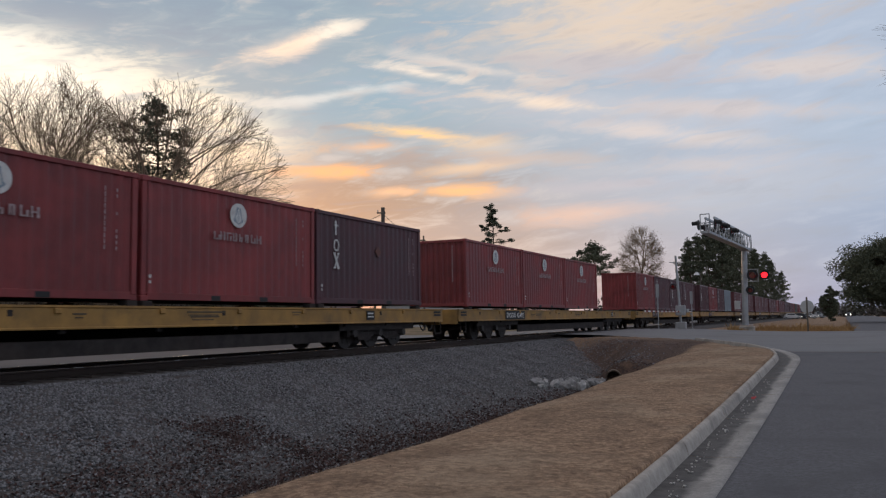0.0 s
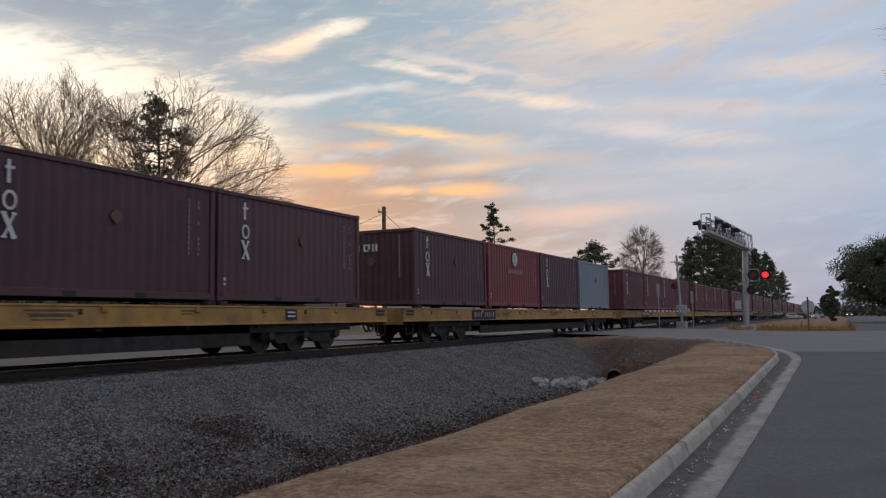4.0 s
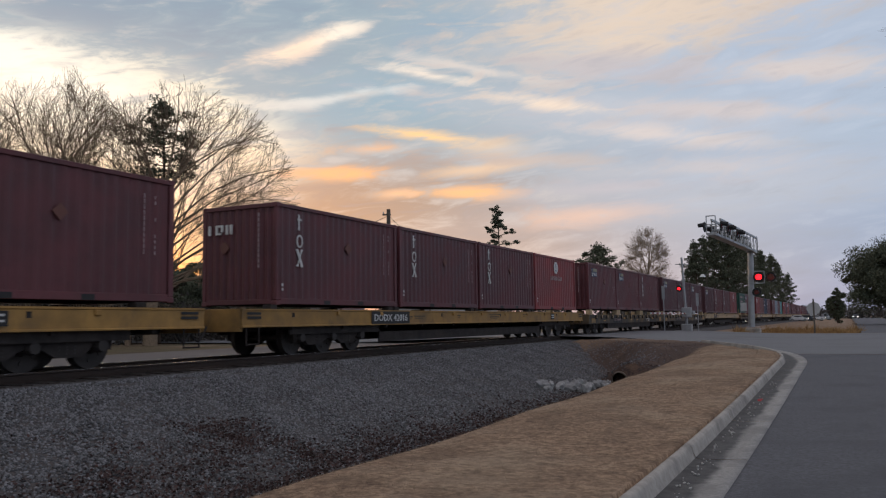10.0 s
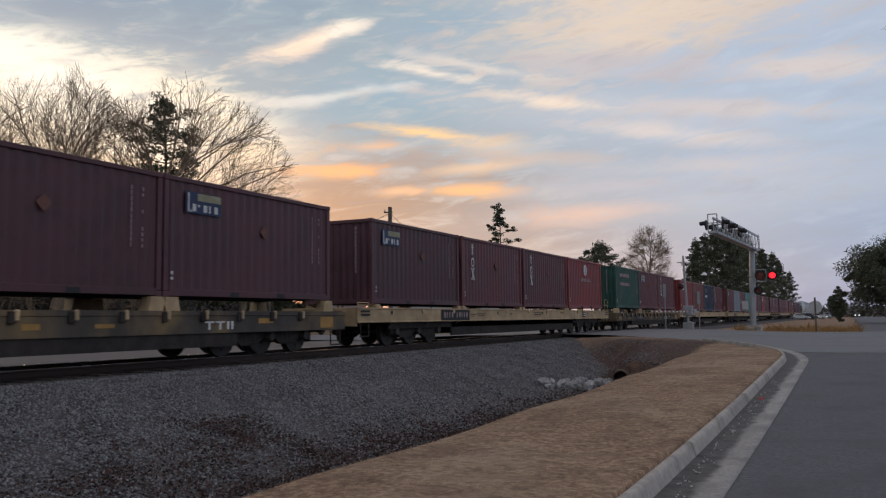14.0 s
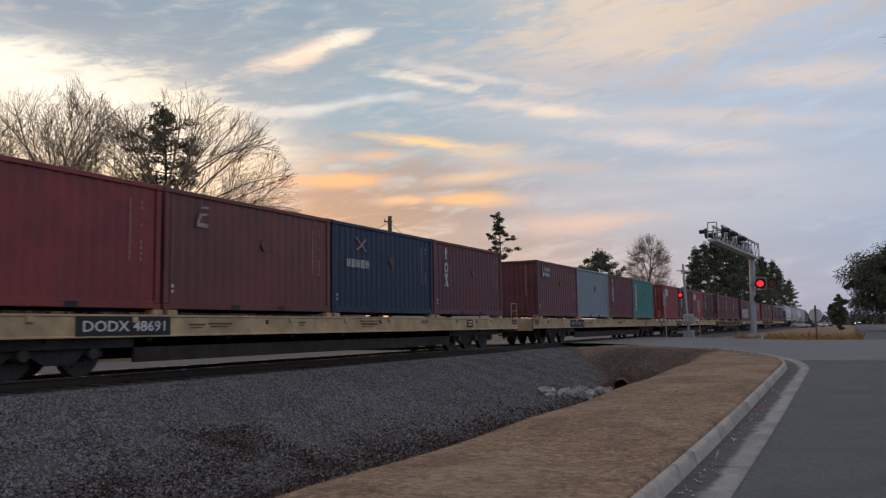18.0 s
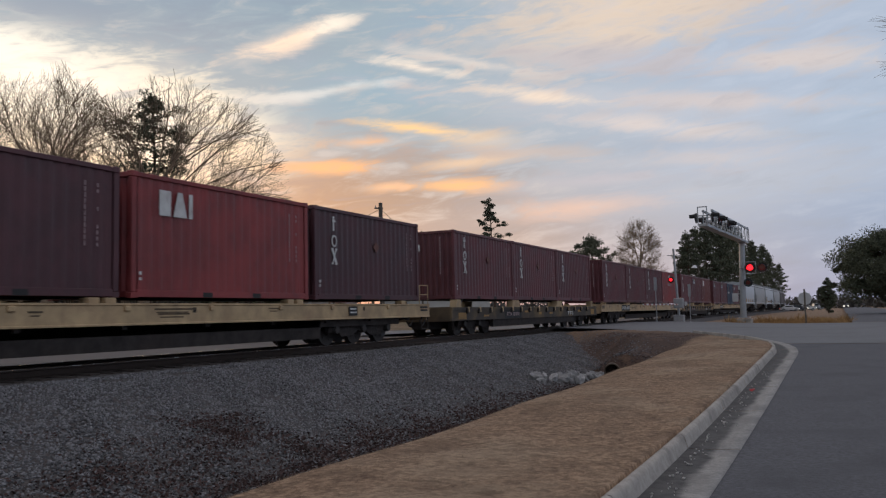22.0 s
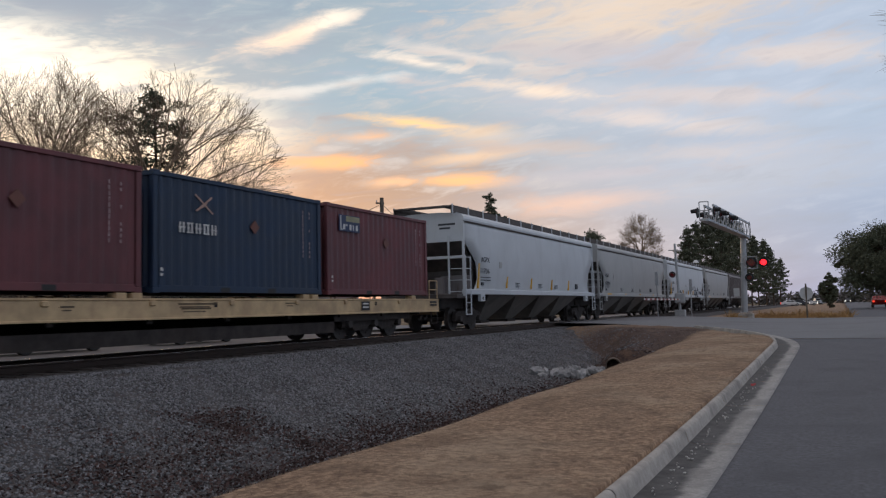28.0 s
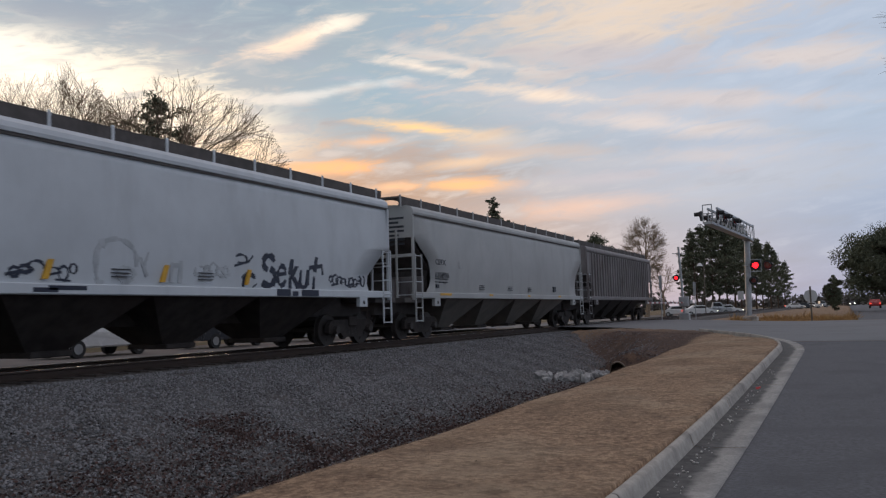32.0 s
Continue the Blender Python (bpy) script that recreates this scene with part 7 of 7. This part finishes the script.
    box_part("equipment_plate", "signback", g, (-0.72, -0.32, -0.3, -0.26, 1.35, 1.95), bevel=0.01, label="pale metal plate on a bracket")
    for xx, yy, top in ((-9.79, 60.8, 2.6),):
        s = new("street_sign_post")
        s.matrix_basis = pose(xx, yy, 0.6)
        tagged(s, "thin post with a narrow upright sign beyond the mast", "road sign")
        box_part("post", "galv", s, (-0.03, 0.03, -0.03, 0.03, -0.3, top))
        box_part("panel", "galv", s, (-0.1, 0.1, -0.05, -0.035, top - 0.85, top + 0.05))
    s = new("street_sign_post")
    s.matrix_basis = pose(-11.15, 55.6, 0.6)
    tagged(s, "thin post with a narrow upright sign by the crossing", "road sign")
    box_part("post", "galv", s, (-0.03, 0.03, -0.03, 0.03, -0.3, 3.0))
    box_part("panel", "galv", s, (-0.1, 0.1, -0.05, -0.035, 2.15, 3.05))


def make_car(name, paint, label, van=False, tail=True):
    """A small road car, nose towards -y, wheels on z = 0."""
    c = new(name)
    tagged(c, label, "car")
    h = 1.45 if not van else 1.85
    side = [(-2.2, 0.35), (-2.25, 0.62), (-2.1, 0.78), (-1.15, 0.92), (-0.55, h), (0.9, h + 0.01), (1.65, 0.98), (2.15, 0.94), (2.25, 0.6), (2.2, 0.35)]
    if van:
        side = [(-2.3, 0.4), (-2.35, 0.75), (-2.2, 0.95), (-1.3, 1.08), (-0.75, h), (0.35, h), (0.5, 1.1), (2.35, 1.06), (2.4, 0.6), (2.35, 0.4)]
    bm = prism(bmesh.new(), side, -0.86, 0.86, "x")
    for v in bm.verts:
        if v.co.z > 1.15:
            v.co.x *= 0.84
    bmesh.ops.bevel(bm, geom=[e for e in bm.edges if len(e.link_faces) == 2 and e.calc_face_angle() > 0.9], offset=0.05, segments=2, affect="EDGES")
    part("body", bm, M[paint], c)
    k = (0.35 if van else 0.8)
    for s in (-1, 1):
        part("side_window", prism(bmesh.new(), [(-0.9, 1.02), (-0.48, h - 0.1), (k, h - 0.1), (k + 0.35, 1.02)] if not van else [(-1.05, 1.14), (-0.7, h - 0.1), (0.25, h - 0.1), (0.3, 1.14)], s * 0.74, s * 0.835, "x"), M["lampblack"], c, "dark side window")
        for y in (-1.4, 1.4):
            w = part("wheel", rods(((s * 0.68, y, 0.32), (s * 0.88, y, 0.32), 0.32), n=18), M["lampblack"], c)
            part("rim", rods(((s * 0.86, y, 0.32), (s * 0.89, y, 0.32), 0.19), n=14), M["galv"], w)
        part("headlight", boxes((s * 0.5, s * 0.8, -2.27, -2.2, 0.58, 0.72), bevel=0.02), M["headlight"], c)
        part("tail_light", boxes((s * 0.58, s * 0.82, 2.2, 2.28, 0.68, 0.86), bevel=0.02), M["taillight"], c, "lit red tail light")
    part("windscreen", boxes((-0.62, 0.62, -1.02, -0.98, 1.0, 1.05)), M["lampblack"], c)
    return c


M["carwhite"] = surface("white_car_paint", (0.62, 0.62, 0.62), 0.25, vary=0.03, spec=0.5)
M["carred"] = surface("red_car_paint", (0.28, 0.02, 0.02), 0.25, vary=0.05, spec=0.5)
M["cardark"] = surface("dark_car_paint", (0.05, 0.055, 0.065), 0.25, vary=0.05, spec=0.5)
M["carsilver"] = surface("silver_car_paint", (0.35, 0.36, 0.37), 0.3, 0.4, vary=0.05)
M["taillight"] = glow("lit_tail_light", (1.0, 0.06, 0.03), 1.5)
M["greenlit"] = glow("lit_green_lamp", (0.1, 1.0, 0.45), 4.0)
M["plaster"] = surface("pale_wall_panel", (0.45, 0.44, 0.42), 0.8, vary=0.06, stain=(0.3, 0.29, 0.28))
M["wire"] = surface("black_wire", (0.02, 0.02, 0.02), 0.6)
TRAFFIC = []


def build_traffic():
    """A stream of cars on the far-side road, one car on the road ahead, parked cars by the grove."""
    kinds = [make_car("white_car", "carwhite", "white car driving on the road beyond the track"), make_car("pickup_truck", "carsilver", "silver pickup truck driving beyond the track", van=True),
             make_car("dark_car", "cardark", "dark car driving on the road beyond the track"), make_car("red_car", "carred", "red car driving away on the road ahead")]
    # a slow queue that follows the train towards the crossing
    order = [0, 1, 0, 2, 0, 1, 0, 0]
    for i, (k, q) in enumerate(zip(order, (38.2, 31.2, 24.1, 16.8, 9.7, 45.4, 2.4, -5.0))):
        o = kinds[k] if i == (0, 1, 3)[k] else copy_thing(kinds[k], Matrix())
        TRAFFIC.append((o, lambda t, q=q: pose(-25.6, q + 7.6 * (t - 30.4), 0.27, 0, 0, 180)))
    TRAFFIC.append((kinds[3], lambda t: pose(4.2, 89 + 9.3 * (t - 25), 0.43, 0, 0, 180)))
    for i, (az, d, k) in enumerate(((10.2, 120, 0), (9.4, 124, 2), (8.9, 118, 0), (7.9, 128, 1), (7.2, 130, 0), (3.0, 215, 0), (2.5, 220, 2), (2.0, 225, 0), (1.5, 260, 1))):
        o = copy_thing(kinds[k], pose(*polar(az, d), 0.2 if d < 200 else 0.25, 0, 0, 90 + (i * 37) % 25))
        tagged(o, ("white", "silver", "dark")[min(k, 2)] + " car parked beyond the track", "car")
    far = make_car("oncoming_car", "cardark", "dark car with lit headlights far up the road")
    far.matrix_basis = pose(-1.0 + 2.6, 300, 0.42)


def build_far_side():
    """Utility poles and wires, the shop sign, signals and low buildings beyond the track."""
    tops = []
    for az, d, h in ((30.25, 80, 12.4), (33.6, 95, 9.9), (27.4, 100, 11.6), (40.5, 62, 10.0), (38.6, 72, 8.2), (24, 118, 11)):
        p = new("utility_pole")
        p.matrix_basis = at_polar(az, d)
        tagged(p, "grey timber utility pole beyond the track", "utility pole")
        part("pole", rods(((0, 0, -0.3), (0, 0, h), 0.25 if d == 80 else 0.14, 0.2 if d == 80 else 0.1), n=10), M["wood"], p)
        part("crossarm", boxes((-0.6, 0.25, -0.06, 0.06, h - 0.6, h - 0.46)), M["wood"], p)
        part("insulator", rods(((-0.5, 0, h - 0.46), (-0.5, 0, h - 0.25), 0.05), n=8), M["galv"], p)
        tops.append(Vector((*polar(az, d), h + 0.1)))
    for n, (a, b, drop) in enumerate(((tops[3], tops[4], 0.5), (tops[4], tops[1], 0.6), (tops[1], tops[2], 0.8), (tops[0], tops[2], 0.5), (tops[2], tops[5], 0.5), (tops[4], tops[0], 0.6))):
        bm = bmesh.new()
        pts = [a.lerp(b, i / 10) - Vector((0, 0, drop * 4 * (i / 10) * (1 - i / 10) + 0.5)) for i in range(11)]
        side = (b - a).cross(Vector((0, 0, 1))).normalized()
        rings = [[bm.verts.new(p + side * 0.025 * math.cos(j * TAU / 5) + Vector((0, 0, 0.025 * math.sin(j * TAU / 5)))) for j in range(5)] for p in pts]
        for p, q in zip(rings, rings[1:]):
            for j in range(5):
                bm.faces.new((p[j], p[(j + 1) % 5], q[(j + 1) % 5], q[j]))
        tagged(new("wire", mesh_of("wire", bm, M["wire"])), "thin black overhead wire between poles", "wire", "overhead wires")
    y = new("yard_lamp")
    y.matrix_basis = at_polar(8.75, 112)
    tagged(y, "white yard lamp on a thin pole before the grove", "street lamp")
    part("pole", rods(((0.5, 0, -0.2), (0.5, 0, 6.9), 0.06), n=8), M["wood"], y)
    part("arm", rods(((0.5, 0, 6.8), (0, 0, 6.95), 0.03), n=6), M["galv"], y)
    part("shade", rods(((0, 0, 6.6), (0, 0, 6.95), 0.42, 0.15), n=14), M["carwhite"], y, "white bowl shade")
    s = new("shop_sign")
    s.matrix_basis = at_polar(35.25, 90, 1.2)
    tagged(s, "dark shop sign on a single pole beyond the track", "sign")
    part("pole", rods(((0, 0, -1.4), (0, 0, 4.6), 0.11), n=10), M["galv"], s)
    box_part("lower_panel", "lampblack", s, (-1.25, 1.2, -0.15, 0.15, 4.0, 5.5), bevel=0.04)
    box_part("upper_panel", "lampblack", s, (-0.5, 0.55, -0.15, 0.15, 5.55, 6.9), bevel=0.04)
    for i in range(4):
        box_part("white_bar", "white", s, (-0.3, 0.32, -0.17, -0.15, 5.68 + i * 0.3, 5.84 + i * 0.3))
    for az, z, lit in ((37.95, 4.2, True), (36.3, 4.6, False), (35.9, 4.5, False)):
        t = new("traffic_light")
        t.matrix_basis = at_polar(az, 72)
        tagged(t, "black traffic light hanging from a span wire", "traffic light")
        box_part("housing", "lampblack", t, (-0.17, 0.17, -0.12, 0.12, z, z + 1.05), bevel=0.03)
        part("hanger", rods(((0, 0, z + 1.05), (0, 0, z + 1.7), 0.02), n=6), M["wire"], t)
        for i in range(3):
            part("lens", rods(((0, -0.125, z + 0.18 + i * 0.34), (0, -0.15, z + 0.18 + i * 0.34), 0.11), n=14), M["greenlit" if lit and i == 0 else "redlens" if i == 2 else "lampblack"], t)
    for az, d, w, h, wall, label in ((35.8, 112, 7.5, 3.4, "plaster", "low pale shop building beyond the track"), (26.5, 150, 10, 4.0, "plaster", "low pale building beyond the track"), (50, 105, 9, 3.6, "plaster", "low pale building behind the trees")):
        b = new("shop_building")
        b.matrix_basis = at_polar(az, d)
        tagged(b, label, "building")
        box_part("wall", wall, b, (-w, w, 0, 8, -0.3, h))
        box_part("roof", "galv", b, (-w - 0.3, w + 0.3, -0.4, 8.3, h, h + 0.25))
        for i in range(5):
            x = -w + 1.2 + i * (2 * w - 2.4) / 5
            box_part("window", "lampblack", b, (x, x + 1.3, -0.03, 0.02, 0.9, 2.3))
        if az == 35.8:
            box_part("canopy", "canopyred", b, (4.0, 8.4, -2.2, 0.0, 1.9, 2.9), label="red canopy")
    # dark undergrowth under the oaks
    rnd = np.random.default_rng(17)
    n = 130
    az, d = rnd.uniform(40, 66, n), rnd.uniform(60, 76, n)
    h = rnd.uniform(1.0, 2.2, n) * np.interp(az, [40, 46, 49, 60], [0.9, 1.1, 1.9, 2.1])
    c = np.stack([-np.sin(np.radians(az)) * d, np.cos(np.radians(az)) * d, 0.2 + h * 0.7], 1)
    me = needle_cloud(c, np.stack([h * 1.1, h * 1.1, h], 1), 42000, 0.16, M["farleaf"], "undergrowth", rnd)
    tagged(new("undergrowth", me), "dark tangled undergrowth beneath the oaks", "shrubs", kind="stuff")


def backdrop():
    """Far woods all round the horizon."""
    rnd = np.random.default_rng(9)
    n = 1100
    az = rnd.uniform(-180, 180, n)
    d = rnd.uniform(330, 500, n)
    h = rnd.uniform(4, 8, n) * np.where(np.abs(az) < 12, 0.75, 1.3)
    c = np.stack([-np.sin(np.radians(az)) * d, np.cos(np.radians(az)) * d, h * 0.5], 1)
    me = needle_cloud(c, np.stack([h * 1.2, h * 1.2, h * 0.62], 1), 90000, 1.2, M["farleaf"], "woods", rnd)
    tagged(new("far_woods", me), "hazy far woods along the horizon", "woods", kind="stuff")


build_trees(), build_crossing(), build_traffic(), build_far_side(), backdrop()


def motions():
    """The train runs along the straight track, its wheels turn, cars drive, the crossing lights flash."""
    times = [0, 2, 4, 6, 8, 10, 12, 14, 16, 18, 20, 22, 24, 26, 28, 30, 32]
    for ob, q, z in TRAIN:
        walk(ob, [(t, pose(TRACK, q + train_at(t), z)) for t in times])
    for ob, q, z in TRAIN:
        for tr in [o for o in ob.children if o.name.startswith("truck")]:
            y = tr.matrix_basis.translation.y
            # turned frame by frame while the car goes by
            near = [i / FPS for i in range(0, 32 * FPS + 1) if -16 < q + y + train_at(i / FPS) < 48]
            if not near:
                continue
            for w in [o for o in tr.children if o.name.startswith("wheelset")]:
                p = w.matrix_basis.translation.copy()
                rows = [(t, pose(*p, math.degrees((train_at(near[0]) - train_at(t)) / WHEEL_R))) for t in near]
                if near[0] > 0:
                    rows.insert(0, (0, rows[0][1]))
                if near[-1] < 32:
                    rows.append((32, rows[-1][1]))
                walk(w, rows)
    for ob, path in TRAFFIC:
        walk(ob, [(t, path(t)) for t in (0, 8, 16, 24, 32)])
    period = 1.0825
    for s, p, phase in ADDED_SHUTTERS:
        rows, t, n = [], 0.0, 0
        # the added shutter hides the always lit lens for half of each period
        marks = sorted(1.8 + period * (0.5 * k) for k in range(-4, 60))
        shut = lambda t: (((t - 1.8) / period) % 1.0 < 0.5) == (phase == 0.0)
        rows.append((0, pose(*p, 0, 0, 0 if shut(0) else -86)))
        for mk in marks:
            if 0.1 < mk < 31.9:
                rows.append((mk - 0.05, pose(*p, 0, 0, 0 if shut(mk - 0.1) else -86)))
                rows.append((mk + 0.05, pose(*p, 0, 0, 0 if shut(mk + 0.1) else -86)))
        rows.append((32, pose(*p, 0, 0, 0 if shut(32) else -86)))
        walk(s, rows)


motions()
